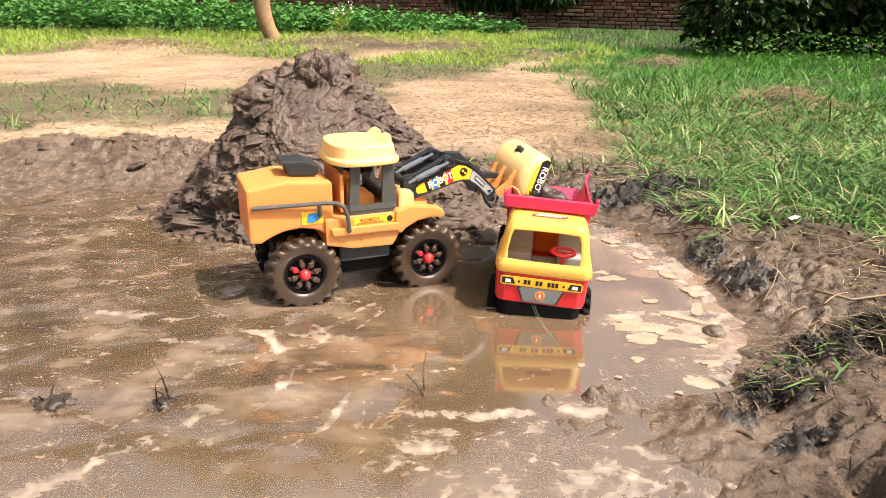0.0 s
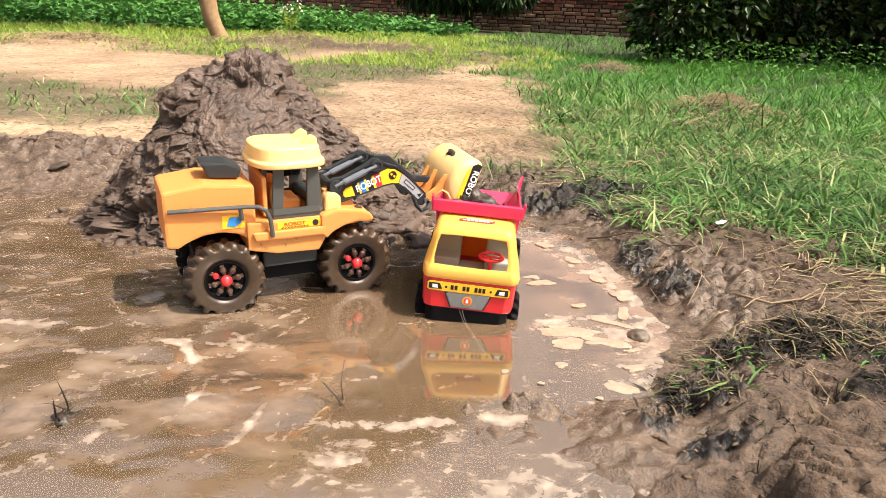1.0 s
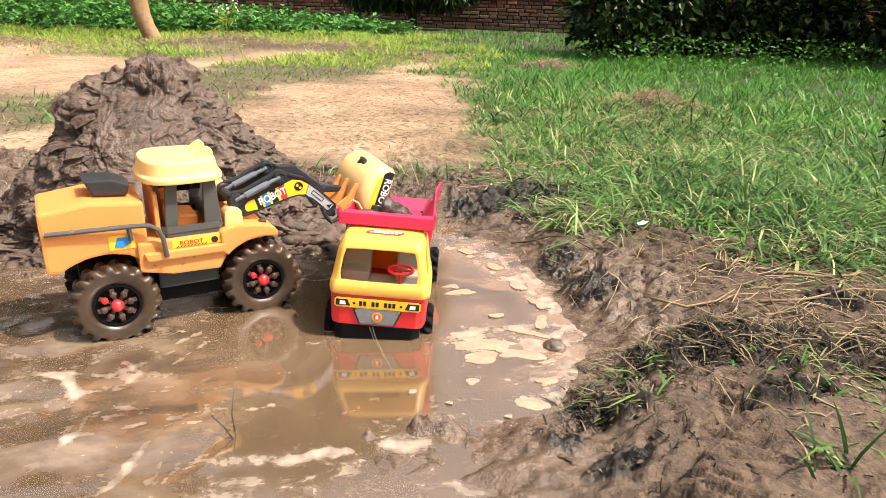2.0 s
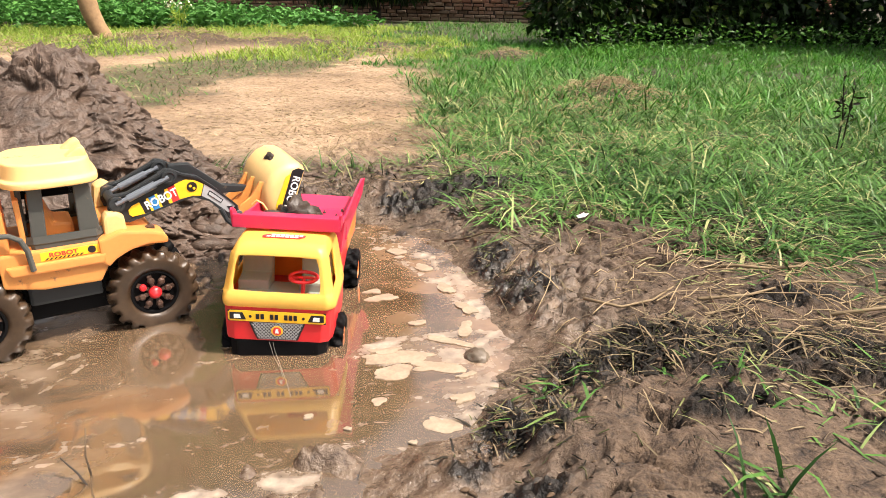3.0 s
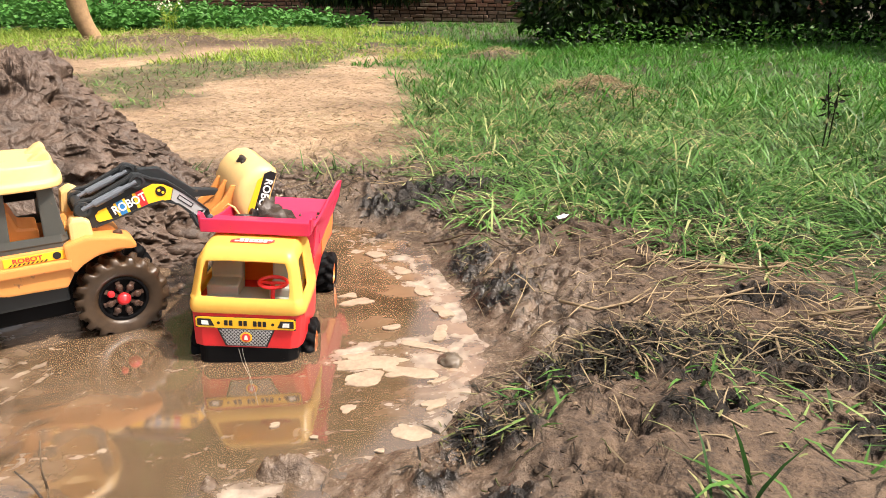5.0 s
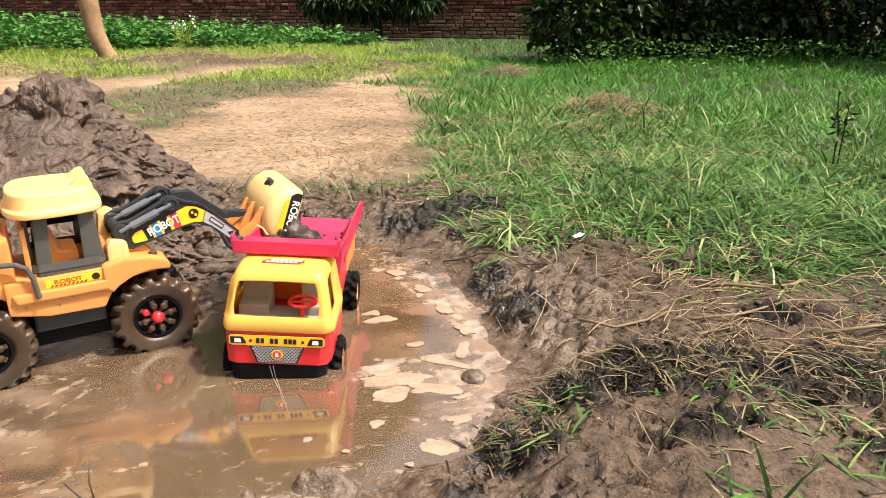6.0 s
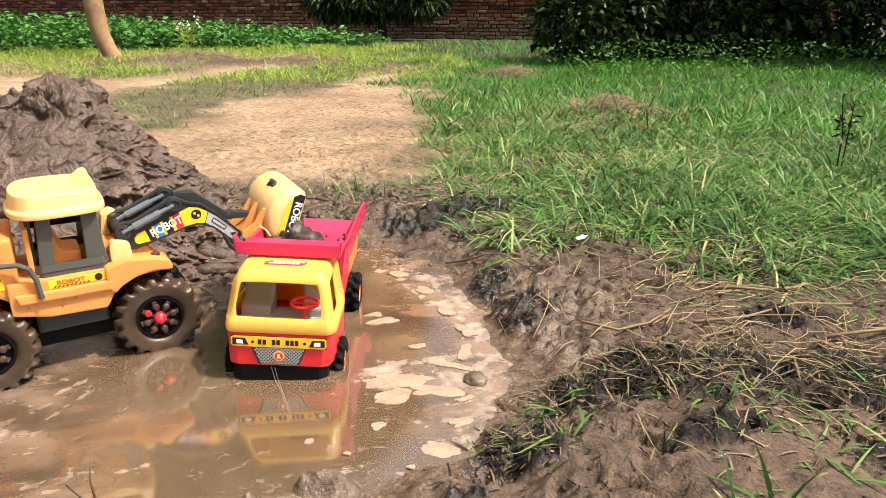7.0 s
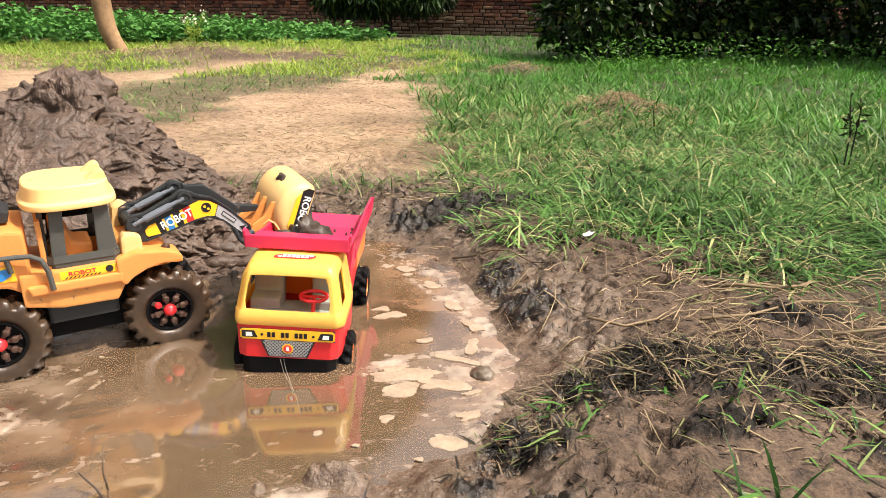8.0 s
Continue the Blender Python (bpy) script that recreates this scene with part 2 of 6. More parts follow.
def water_material():
    m, n, l, b = material("muddy_water")
    tc = n.new("ShaderNodeTexCoord")
    mp = n.new("ShaderNodeMapping")
    mp.inputs["Rotation"].default_value = (0, 0, radians(-24))
    mp.inputs["Scale"].default_value = (0.85, 1.3, 1.0)
    l.new(tc.outputs["Object"], mp.inputs["Vector"])

    def drawn(scale, detail, rough, distortion):
        t = node(n, "ShaderNodeTexNoise", Scale=scale, Detail=detail, Roughness=rough, Distortion=distortion)
        l.new(mp.outputs[0], t.inputs["Vector"])
        return t.outputs["Fac"]
    big, swirl = drawn(4.5, 3.0, 0.5, 0.5), drawn(12.0, 5.0, 0.6, 0.25)
    fine = noise_tex(n, l, 70.0, 3.0)
    thick = attribute(n, "slurry")
    both = maths(n, l, "ADD", maths(n, l, "MULTIPLY", big, 0.5), maths(n, l, "MULTIPLY", swirl, 0.5))
    # slurry: thick brown mud film, dull but for small pools in it
    pool = ramp(n, l, both, [(0.42, (1, 1, 1)), (0.50, (0, 0, 0))])
    film = maths(n, l, "MULTIPLY", thick, maths(n, l, "SUBTRACT", 1.0, maths(n, l, "MULTIPLY", pool, 0.85)))
    murky = ramp(n, l, swirl, [(0.34, (0.040, 0.0265, 0.0155)), (0.46, (0.082, 0.055, 0.034)), (0.54, (0.115, 0.079, 0.050)), (0.66, (0.19, 0.139, 0.095))])
    clear = ramp(n, l, both, [(0.3, (0.078, 0.051, 0.029)), (0.7, (0.132, 0.090, 0.055))])
    clear = mix(n, l, attribute(n, "shallow"), clear, ramp(n, l, swirl, [(0.40, (0.080, 0.047, 0.025)), (0.57, (0.215, 0.132, 0.076))]))
    col = mix(n, l, film, clear, murky)
    # thin drawn-out threads of scum
    vein = maths(n, l, "ABSOLUTE", maths(n, l, "SUBTRACT", drawn(5.5, 4.0, 0.5, 1.6), 0.5))
    vein = ramp(n, l, vein, [(0.0, (1, 1, 1)), (0.028, (0, 0, 0))])
    vein = maths(n, l, "MULTIPLY", vein, ramp(n, l, drawn(3.2, 2.0, 0.5, 0.3), [(0.42, (0, 0, 0)), (0.58, (1, 1, 1))]))
    foam = maths(n, l, "MULTIPLY_ADD", vein, 0.24, attribute(n, "foam"))
    curl = drawn(26.0, 5.0, 0.62, 0.9)
    lace = ramp(n, l, maths(n, l, "ADD", foam, maths(n, l, "ADD", maths(n, l, "MULTIPLY_ADD", curl, 2.0, -1.0), maths(n, l, "MULTIPLY_ADD", fine, 0.7, -0.35))), [(0.40, (0, 0, 0)), (0.95, (1, 1, 1))])
    col = mix(n, l, maths(n, l, "MULTIPLY", lace, 0.9), col, ramp(n, l, fine, [(0.34, (0.12, 0.085, 0.055)), (0.64, (0.34, 0.265, 0.19))]))
    l.new(col, b.inputs["Base Color"])
    l.new(maths(n, l, "MULTIPLY_ADD", lace, 0.5, maths(n, l, "MULTIPLY_ADD", film, 0.16, 0.08)), b.inputs["Roughness"])
    b.inputs["IOR"].default_value = 1.85
    l.new(maths(n, l, "MULTIPLY_ADD", film, -0.25, 1.0), b.inputs["Specular IOR Level"])
    lumpy = noise_tex(n, l, 30.0, 2.0, 0.5)
    bump(n, l, maths(n, l, "ADD", maths(n, l, "MULTIPLY", lumpy, film), maths(n, l, "MULTIPLY", lace, 0.04)), 0.10, 0.004, b)
    return m


def plastic(name, colour, rough=0.35, dirt=0.25, dirt_colour=(0.16, 0.11, 0.075), glow_through=0.0, spec=0.5):
    """Moulded plastic, with dried mud splashes."""
    m, n, l, b = material(name)
    f, g = noise_tex(n, l, 28.0, 4.0, 0.6), noise_tex(n, l, 160.0, 4.0, 0.7)
    shade = mix(n, l, 0.12, colour, ramp(n, l, g, [(0.3, (0.3, 0.3, 0.3)), (0.7, (1, 1, 1))]), "MULTIPLY")
    b.inputs["Specular IOR Level"].default_value = spec
    spots = ramp(n, l, maths(n, l, "ADD", maths(n, l, "MULTIPLY", f, 0.6), maths(n, l, "MULTIPLY", g, 0.4)), [(0.66 - dirt * 0.5, (0, 0, 0)), (0.72 - dirt * 0.4, (1, 1, 1))])
    l.new(mix(n, l, spots, shade, dirt_colour), b.inputs["Base Color"])
    l.new(maths(n, l, "MULTIPLY_ADD", spots, 0.4, rough), b.inputs["Roughness"])
    bump(n, l, maths(n, l, "MULTIPLY_ADD", spots, 1.0, maths(n, l, "MULTIPLY", g, 0.15)), 0.15, 0.0008, b)
    if glow_through:
        # thin walls let some light through
        t = n.new("ShaderNodeBsdfTranslucent")
        t.inputs["Color"].default_value = (*colour, 1)
        s = n.new("ShaderNodeMixShader")
        s.inputs[0].default_value = glow_through
        l.new(b.outputs[0], s.inputs[1])
        l.new(t.outputs[0], s.inputs[2])
        l.new(s.outputs[0], n["Material Output"].inputs["Surface"])
    return m


SOIL = ground_material()
WATER = water_material()
MUD = two_scale("mound_mud", (0.015, 0.010, 0.007), (0.132, 0.091, 0.067), 11.0, 70.0, (0.34, 0.62), 0.8, 0.006, spec=0.32)
CLOD = two_scale("mud_clod", (0.016, 0.011, 0.008), (0.058, 0.040, 0.029), 14.0, 90.0, (0.3, 0.6), 0.6, 0.004)
FOAM = two_scale("dried_foam", (0.17, 0.125, 0.083), (0.34, 0.27, 0.195), 40.0, 160.0, (0.4, 0.7), 0.12, 0.001)
GRASS = leaf_material("meadow_grass", (0.007, 0.030, 0.005), (0.100, 0.222, 0.044), (0.42, 0.40, 0.19), 0.17, 0.46, 0.17)
LUSH = leaf_material("lush_grass", (0.014, 0.066, 0.0080), (0.070, 0.215, 0.0220), (0.25, 0.32, 0.09), 0.06, 0.42, 0.24)
# sunlit look is put into the colour: paler, yellower greens than the meadow's
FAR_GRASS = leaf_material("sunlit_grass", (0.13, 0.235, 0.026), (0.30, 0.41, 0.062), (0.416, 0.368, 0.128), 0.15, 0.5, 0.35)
STRAW = leaf_material("dry_straw", (0.09, 0.062, 0.036), (0.42, 0.32, 0.19), None, 0.1, 0.7, 0.1)
# shade is put into this near-black green; the yellow share paints sunlit leaves
LEAF_SHADED = leaf_material("shaded_leaf", (0.004, 0.011, 0.0026), (0.024, 0.055, 0.010), (0.17, 0.24, 0.04), 0.08, 0.4, 0.2)
LEAF_CROP = leaf_material("crop_leaf", (0.028, 0.11, 0.018), (0.09, 0.23, 0.048), None, 0.1, 0.5)
BARK = two_scale("pale_bark", (0.15, 0.085, 0.040), (0.37, 0.235, 0.115), 3.0, 24.0, (0.7, 0.9), 0.5, 0.01)
DARK_BARK = two_scale("dark_bark", (0.015, 0.011, 0.008), (0.04, 0.03, 0.0225), 5.0, 40.0, (0.8, 0.95), 0.5, 0.01)
MORTAR = two_scale("old_mortar", (0.010, 0.0075, 0.006), (0.05, 0.036, 0.026), 1.0, 18.0, (0.85, 0.95), 0.6, 0.01)

# ---- ground ----
POND = [(0.43, 1.40), (0.50, 1.22), (0.525, 1.06), (0.525, 0.92), (0.48, 0.84), (0.44, 0.78), (0.405, 0.725), (0.33, 0.715), (0.24, 0.718),
        (0.16, 0.695), (0.08, 0.65), (-0.04, 0.55), (-0.10, 0.30), (-1.2, 0.30), (-1.7, 1.1), (-1.0, 1.55), (-0.5, 1.6), (-0.38, 1.35), (0.0, 1.22), (0.18, 1.31), (0.3, 1.45)]
SANDY = [(0.42, 1.74), (0.80, 1.90), (1.05, 2.4), (1.35, 3.6), (1.35, 5.2), (0.4, 5.7), (-3.2, 6.0), (-7.0, 5.0), (-6.0, 2.0), (-1.1, 1.95), (-0.6, 1.80), (0.0, 1.70)]
MEADOW = [(0.62, 1.90), (0.60, 1.50), (0.67, 1.27), (0.80, 1.29), (0.90, 1.13), (0.95, 0.94), (1.10, 0.80), (3.0, 0.5), (30.0, 0.5), (30.0, 30.0), (1.5, 30.0), (1.30, 5.4), (1.08, 3.7), (0.80, 2.5)]
PATCH_A = [(-2.2, 2.5), (-1.1, 2.10), (-0.62, 2.45), (-0.22, 2.75), (-0.28, 3.25), (-0.9, 3.0), (-1.6, 3.3), (-2.4, 3.3)]
PATCH_B = [(-0.38, 2.76), (-0.15, 3.0), (0.27, 3.77), (1.04, 5.36), (0.87, 6.22), (-0.11, 5.25), (-0.63, 3.95)]


def relief(x, y):
    """The height of the ground, and how wet, sandy and green it is."""
    wob = 0.040 * fbm(x * 7, y * 7, 0, 3, 5) + 0.016 * fbm(x * 26, y * 26, 0, 3, 6)
    pond = signed(x, y, POND) + wob
    near = np.exp(-((x - 0.2) ** 2 + (y - 0.9) ** 2) / 6.0)
    h = 0.055 * smooth(-0.02, 0.22, pond) - 0.022 * smooth(0.0, -0.12, pond) - 0.002
    bank = smooth(0.0, 0.12, pond)
    soil = bank * np.exp(-((x - 0.3) ** 2 + (y - 1.1) ** 2) / 1.2)
    h = h + bank * near * 0.016 * fbm(x * 9, y * 9, 0, 4, 11)
    churn = 0.30 + 0.9 * smooth(0.0, 0.35, fbm(x * 5, y * 5, 0, 3, 12)) + 0.7 * smooth(0.22, 0.05, pond)
    # a trodden, smoothed shelf of mud with short slits in it
    shelf = smooth(1.0, 0.55, np.hypot((x - 0.68) / 0.36, (y - 0.64) / 0.17) + 0.25 * fbm(x * 6, y * 6, 0, 3, 17))
    churn = churn * (1 - 0.75 * shelf)
    slit = smooth(0.34, 0.48, vnoise((x + 0.6 * y) * 26, (y - 0.5 * x) * 70, 0, 18)) + 0.9 * smooth(0.36, 0.50, vnoise((x - 0.9 * y) * 30, (y + 0.9 * x) * 80, 0, 19))
    h = h - bank * smooth(2.6, 1.4, np.hypot((x - 0.65) / 0.45, (y - 0.85) / 0.35)) * 0.0115 * slit * smooth(-0.25, 0.2, fbm(x * 10, y * 10, 0, 2, 20))
    h = h + soil * churn * (0.007 * torn(x * 15, y * 18, 0, 3) + 0.0055 * torn(x * 36, y * 40, 0, 4) + 0.0030 * torn(x * 75, y * 80, 0, 6))
    h = h + (1 - bank) * 0.007 * fbm(x * 16, y * 16, 0, 4, 23) * smooth(0.15, -0.35, x)
    low = smooth(0.47, 0.40, x) * smooth(0.76, 0.70, y) * smooth(-0.10, 0.04, x) * smooth(0.30, 0.42, y)
    h = h * (1 - low) + low * (-0.0105 + 0.020 * fbm(x * 7, y * 12, 0, 3, 27) + 0.0035 * torn(x * 16, y * 24, 0, 29) + 0.0015 * torn(x * 50, y * 60, 0, 30) + 0.014 * smooth(0.26, 0.42, x))
    # mud that stands out of the shallow water
    bars = np.maximum(np.exp(-((y - 0.775) / 0.045) ** 2) * smooth(-0.06, -0.16, x), 0.8 * np.exp(-((y - 0.90) / 0.04) ** 2 - ((x + 0.22) / 0.12) ** 2))
    bars = np.maximum(bars, np.exp(-((y - 1.17) / 0.05) ** 2) * smooth(0.30, 0.20, x) * smooth(-0.5, -0.35, x))
    h = h + (1 - bank) * bars * (0.020 + 0.012 * fbm(x * 11, y * 16, 0, 3, 33) + 0.005 * torn(x * 26, y * 34, 0, 34))
    for px, py, pw, ph in ((0.262, 0.730, 0.013, 0.030), (0.285, 0.722, 0.016, 0.018), (0.375, 0.690, 0.024, 0.008), (0.398, 0.668, 0.026, 0.010), (0.205, 0.722, 0.007, 0.014)):
        h = h + ph * np.exp(-((x - px) ** 2 + (y - py) ** 2) / (pw * pw)) * (0.85 + 0.5 * torn(x * 45, y * 45, 0, 39))
    rough = np.exp(-((x - 0.55) ** 2 / 0.10 + (y - 0.75) ** 2 / 0.03))
    h = h + bank * rough * (1 - 0.8 * shelf) * (0.014 * torn(x * 24, y * 30, 0, 8) - 0.006)
    foot = np.exp(-((x + 0.72) / 0.35) ** 2 - ((y - 1.80) / 0.10) ** 2)
    h = h + foot * (0.02 + 0.022 * torn(x * 13, y * 15, 0, 36) + 0.010 * torn(x * 34, y * 36, 0, 37))
    h = h + 0.02 * fbm(x * 0.8, y * 0.8, 0, 3, 41) * smooth(1.5, 4, np.hypot(x, y))
    sandy = signed(x, y, SANDY) + 0.30 * fbm(x * 3.5, y * 3.5, 0, 4, 61)
    sand = smooth(0.16, -0.16, sandy) * (0.80 + 0.35 * fbm(x * 2.2, y * 2.2, 0, 4, 63)).clip(0, 1)
    h = h + sand * 0.006 * fbm(x * 14, y * 14, 0, 3, 71)
    green = smooth(0.14 + 0.16 * smooth(1.5, 2.2, y), -0.18, signed(x, y, MEADOW) + (0.10 + 0.40 * smooth(1.5, 2.4, y)) * fbm(x * 5, y * 5, 0, 4, 81) + 0.55 * smooth(1.7, 3.0, y) * fbm(x * 1.6, y * 1.6, 0, 2, 83))
    back = smooth(4.6, 5.5, y + 0.8 * fbm(x * 1.5, y * 1.5, 0, 3, 91) - 0.9 * smooth(-1.2, 0.0, x))
    green = np.maximum(green, back)
    for p in (PATCH_A, PATCH_B):
        green = np.maximum(green, 0.95 * smooth(0.18, -0.15, signed(x, y, p) + 0.35 * fbm(x * 5, y * 5, 0, 4, 95)))
    wet = smooth(0.20, 0.03, pond + 0.09 * fbm(x * 6, y * 6, 0, 4, 101))
    wet = np.maximum(wet, smooth(0.55, 0.34, np.hypot((x + 0.38) / 2.2, (y - 1.5) / 0.86) + 0.1 * fbm(x * 6, y * 6, 0, 3, 104)))
    rot_shade = rot_shade_share(x, y)
    h = h + rot_shade * (0.013 * torn(x * 36, y * 40, 0, 45) + 0.005 * torn(x * 95, y * 95, 0, 46) - 0.003)
    for hx, hy, r, t in ((1.45, 2.62, 0.20, 0.07), (1.71, 4.55, 0.22, 0.06), (-0.55, 6.2, 0.6, 0.08), (-2.0, 5.3, 0.5, 0.07), (0.35, 6.3, 0.3, 0.04)):
        d = np.hypot((x - hx) / r, (y - hy) / (0.7 * r))
        lump = np.exp(-d * d) * (1 + 0.5 * fbm(x * 18, y * 18, 0, 3, 7))
        h = h + t * lump
        green = green * (1 - 0.9 * np.clip(lump, 0, 1))
    return h, wet, sand, green


def rot_shade_share(x, y):
    """Rotting turf on the bank, its black also painting the shade of deep gaps."""
    out = 0.0
    for rx, ry, sx, sy in ((0.60, 0.805, 0.085, 0.035), (0.72, 0.745, 0.10, 0.04), (0.46, 0.735, 0.05, 0.03), (0.55, 1.47, 0.14, 0.05), (0.85, 0.70, 0.07, 0.03), (0.64, 0.655, 0.05, 0.018), (0.92, 0.63, 0.09, 0.03), (0.78, 0.60, 0.06, 0.02), (0.86, 0.86, 0.07, 0.025), (0.40, 0.668, 0.022, 0.014), (0.66, 0.775, 0.13, 0.040), (0.80, 0.735, 0.10, 0.035), (0.47, 0.705, 0.035, 0.022), (1.0, 0.70, 0.10, 0.03), (0.58, 1.02, 0.05, 0.05), (0.56, 1.15, 0.035, 0.05), (0.44, 0.62, 0.03, 0.02)):
        out = np.maximum(out, np.exp(-((x - rx) / sx) ** 2 - ((y - ry) / sy) ** 2))
    return smooth(0.24, 0.50, out + 0.55 * fbm(x * 22, y * 26, 0, 4, 131)) * smooth(0.0, 0.02, signed(x, y, POND))


def spaced(lo, hi, step, far_lo, far_hi, growth=1.07, beyond=1.07):
    mid = list(np.arange(lo, hi + step / 2, step))
    a, s = [], step
    v = lo
    while v > far_lo:
        s *= growth
        v -= s
        a.append(v)
    b, s, v = [], step, hi
    while v < far_hi:
        s *= beyond
        v += s
        b.append(v)
    return np.array(a[::-1] + mid + b)


gx, gy = spaced(-0.65, 1.12, 0.0037, -90, 90), spaced(0.42, 1.75, 0.0037, -60, 140, 1.07, 1.035)
GX, GY = np.meshgrid(gx, gy)
GH, GWET, GSAND, GGREEN = relief(GX, GY)
ground_me = array_mesh("ground", np.stack([GX.ravel(), GY.ravel(), GH.ravel()], 1), [grid_faces(len(gx), len(gy))], True,
                       {"wet": GWET.ravel(), "sand": GSAND.ravel(), "green": GGREEN.ravel(), "rot_shade": rot_shade_share(GX, GY).ravel()})
ground = tagged(put("ground", ground_me, SOIL), "muddy yard ground with dry sand and turf", "ground", kind="structure")


def ground_at(x, y):
    """Height, wetness, sand and green of the ground sheet at given places."""
    x, y = np.asarray(x, float), np.asarray(y, float)
    i = np.clip(np.searchsorted(gx, x) - 1, 0, len(gx) - 2)
    j = np.clip(np.searchsorted(gy, y) - 1, 0, len(gy) - 2)
    u, v = (x - gx[i]) / (gx[i + 1] - gx[i]), (y - gy[j]) / (gy[j + 1] - gy[j])
    return tuple(g[j, i] * (1 - u) * (1 - v) + g[j, i + 1] * u * (1 - v) + g[j + 1, i] * (1 - u) * v + g[j + 1, i + 1] * u * v for g in (GH, GWET, GSAND, GGREEN))


def height(x, y):
    return ground_at(x, y)[0]


# ---- water ----
wx, wy = np.arange(-1.9, 0.62, 0.006), np.arange(0.25, 1.72, 0.006)
WX, WY = np.meshgrid(wx, wy)
wp = signed(WX, WY, POND)
STREAKS = [([(-0.165, 0.715), (-0.205, 0.672), (-0.25, 0.625), (-0.33, 0.56)], 0.010), ([(-0.085, 0.81), (-0.090, 0.78), (-0.105, 0.735), (-0.125, 0.69), (-0.16, 0.655)], 0.006),
           ([(-0.21, 0.945), (-0.17, 0.90), (-0.13, 0.875), (-0.115, 0.845)], 0.009), ([(-0.17, 0.90), (-0.08, 0.885), (-0.04, 0.93), (-0.01, 0.985)], 0.006), ([(-0.08, 0.87), (-0.03, 0.90), (0.02, 0.96)], 0.004),
           ([(-0.02, 0.74), (-0.035, 0.69), (-0.065, 0.655)], 0.005), ([(-0.44, 0.97), (-0.30, 0.955)], 0.005), ([(-0.30, 0.885), (-0.22, 0.87)], 0.004), ([(0.02, 0.70), (0.10, 0.70), (0.18, 0.705), (0.26, 0.70)], 0.006),
           ([(0.10, 0.80), (-0.02, 0.78), (-0.10, 0.76)], 0.003), ([(0.36, 0.91), (0.46, 0.885), (0.50, 0.93)], 0.02), ([(0.46, 1.26), (0.49, 1.12), (0.505, 1.0)], 0.014), ([(0.15, 0.936), (0.22, 0.930), (0.28, 0.932)], 0.004), ([(0.33, 0.93), (0.40, 0.95), (0.47, 0.94)], 0.012), ([(0.40, 1.28), (0.44, 1.20), (0.47, 1.10)], 0.012)]
foam = 0.52 * smooth(-0.085, -0.01, wp) * np.maximum(smooth(0.1, 0.3, WX), 0.9 * smooth(0.74, 0.70, WY) * smooth(-0.02, 0.06, WX)) * np.clip(0.55 + 1.3 * fbm(WX * 17, WY * 17, 0, 4, 8), 0, 1.2) + 0.14 + 0.13 * fbm(WX * 3, WY * 3, 0, 2, 9)
bx, by = WX + 0.012 * fbm(WX * 22, WY * 22, 0, 3, 13), WY + 0.012 * fbm(WX * 22, WY * 22, 0, 3, 14)
for line, width in STREAKS:
    best = np.full(WX.shape, 9.0)
    for (ax_, ay_), (cx_, cy_) in zip(line, line[1:]):
        ex, ey = cx_ - ax_, cy_ - ay_
        t = np.clip(((bx - ax_) * ex + (by - ay_) * ey) / (ex * ex + ey * ey), 0, 1)
        best = np.minimum(best, np.hypot(bx - ax_ - t * ex, by - ay_ - t * ey))
    foam = foam + 0.72 * np.exp(-(best / width) ** 2) * np.clip(0.62 + 1.1 * fbm(WX * 34, WY * 34, 0, 3, 15), 0.1, 1.3)
slurry = smooth(0.10, -0.04, WX + 0.10 * fbm(WX * 7, WY * 7, 0, 3, 19)) * smooth(0.64, 0.72, WY + 0.10 * fbm(WX * 6, WY * 6, 0, 3, 20))
slurry = np.maximum(slurry, 0.8 * smooth(1.06, 1.20, WY + 0.08 * fbm(WX * 7, WY * 7, 0, 3, 21)) * smooth(0.30, 0.18, WX))
WZ = slurry * (0.0055 * fbm(WX * 11, WY * 17, 0, 2, 24) + 0.0016 * torn(WX * 16, WY * 26, 0, 25))
shallow = smooth(-0.16, -0.02, wp + 0.06 * fbm(WX * 9, WY * 9, 0, 3, 22)) * smooth(0.25, 0.42, WX) * smooth(0.76, 0.86, WY)
shallow = np.maximum(shallow, 0.9 * np.exp(-((WX - 0.42) / 0.07) ** 2 - ((WY - 1.09) / 0.12) ** 2))
water_me = array_mesh("water", np.stack([WX.ravel(), WY.ravel(), WZ.ravel()], 1), [grid_faces(len(wx), len(wy))], True, {"foam": foam.ravel(), "slurry": slurry.ravel(), "shallow": shallow.ravel()})
water = tagged(put("water", water_me, WATER), "murky brown puddle water with pale foam streaks", "water", kind="structure")

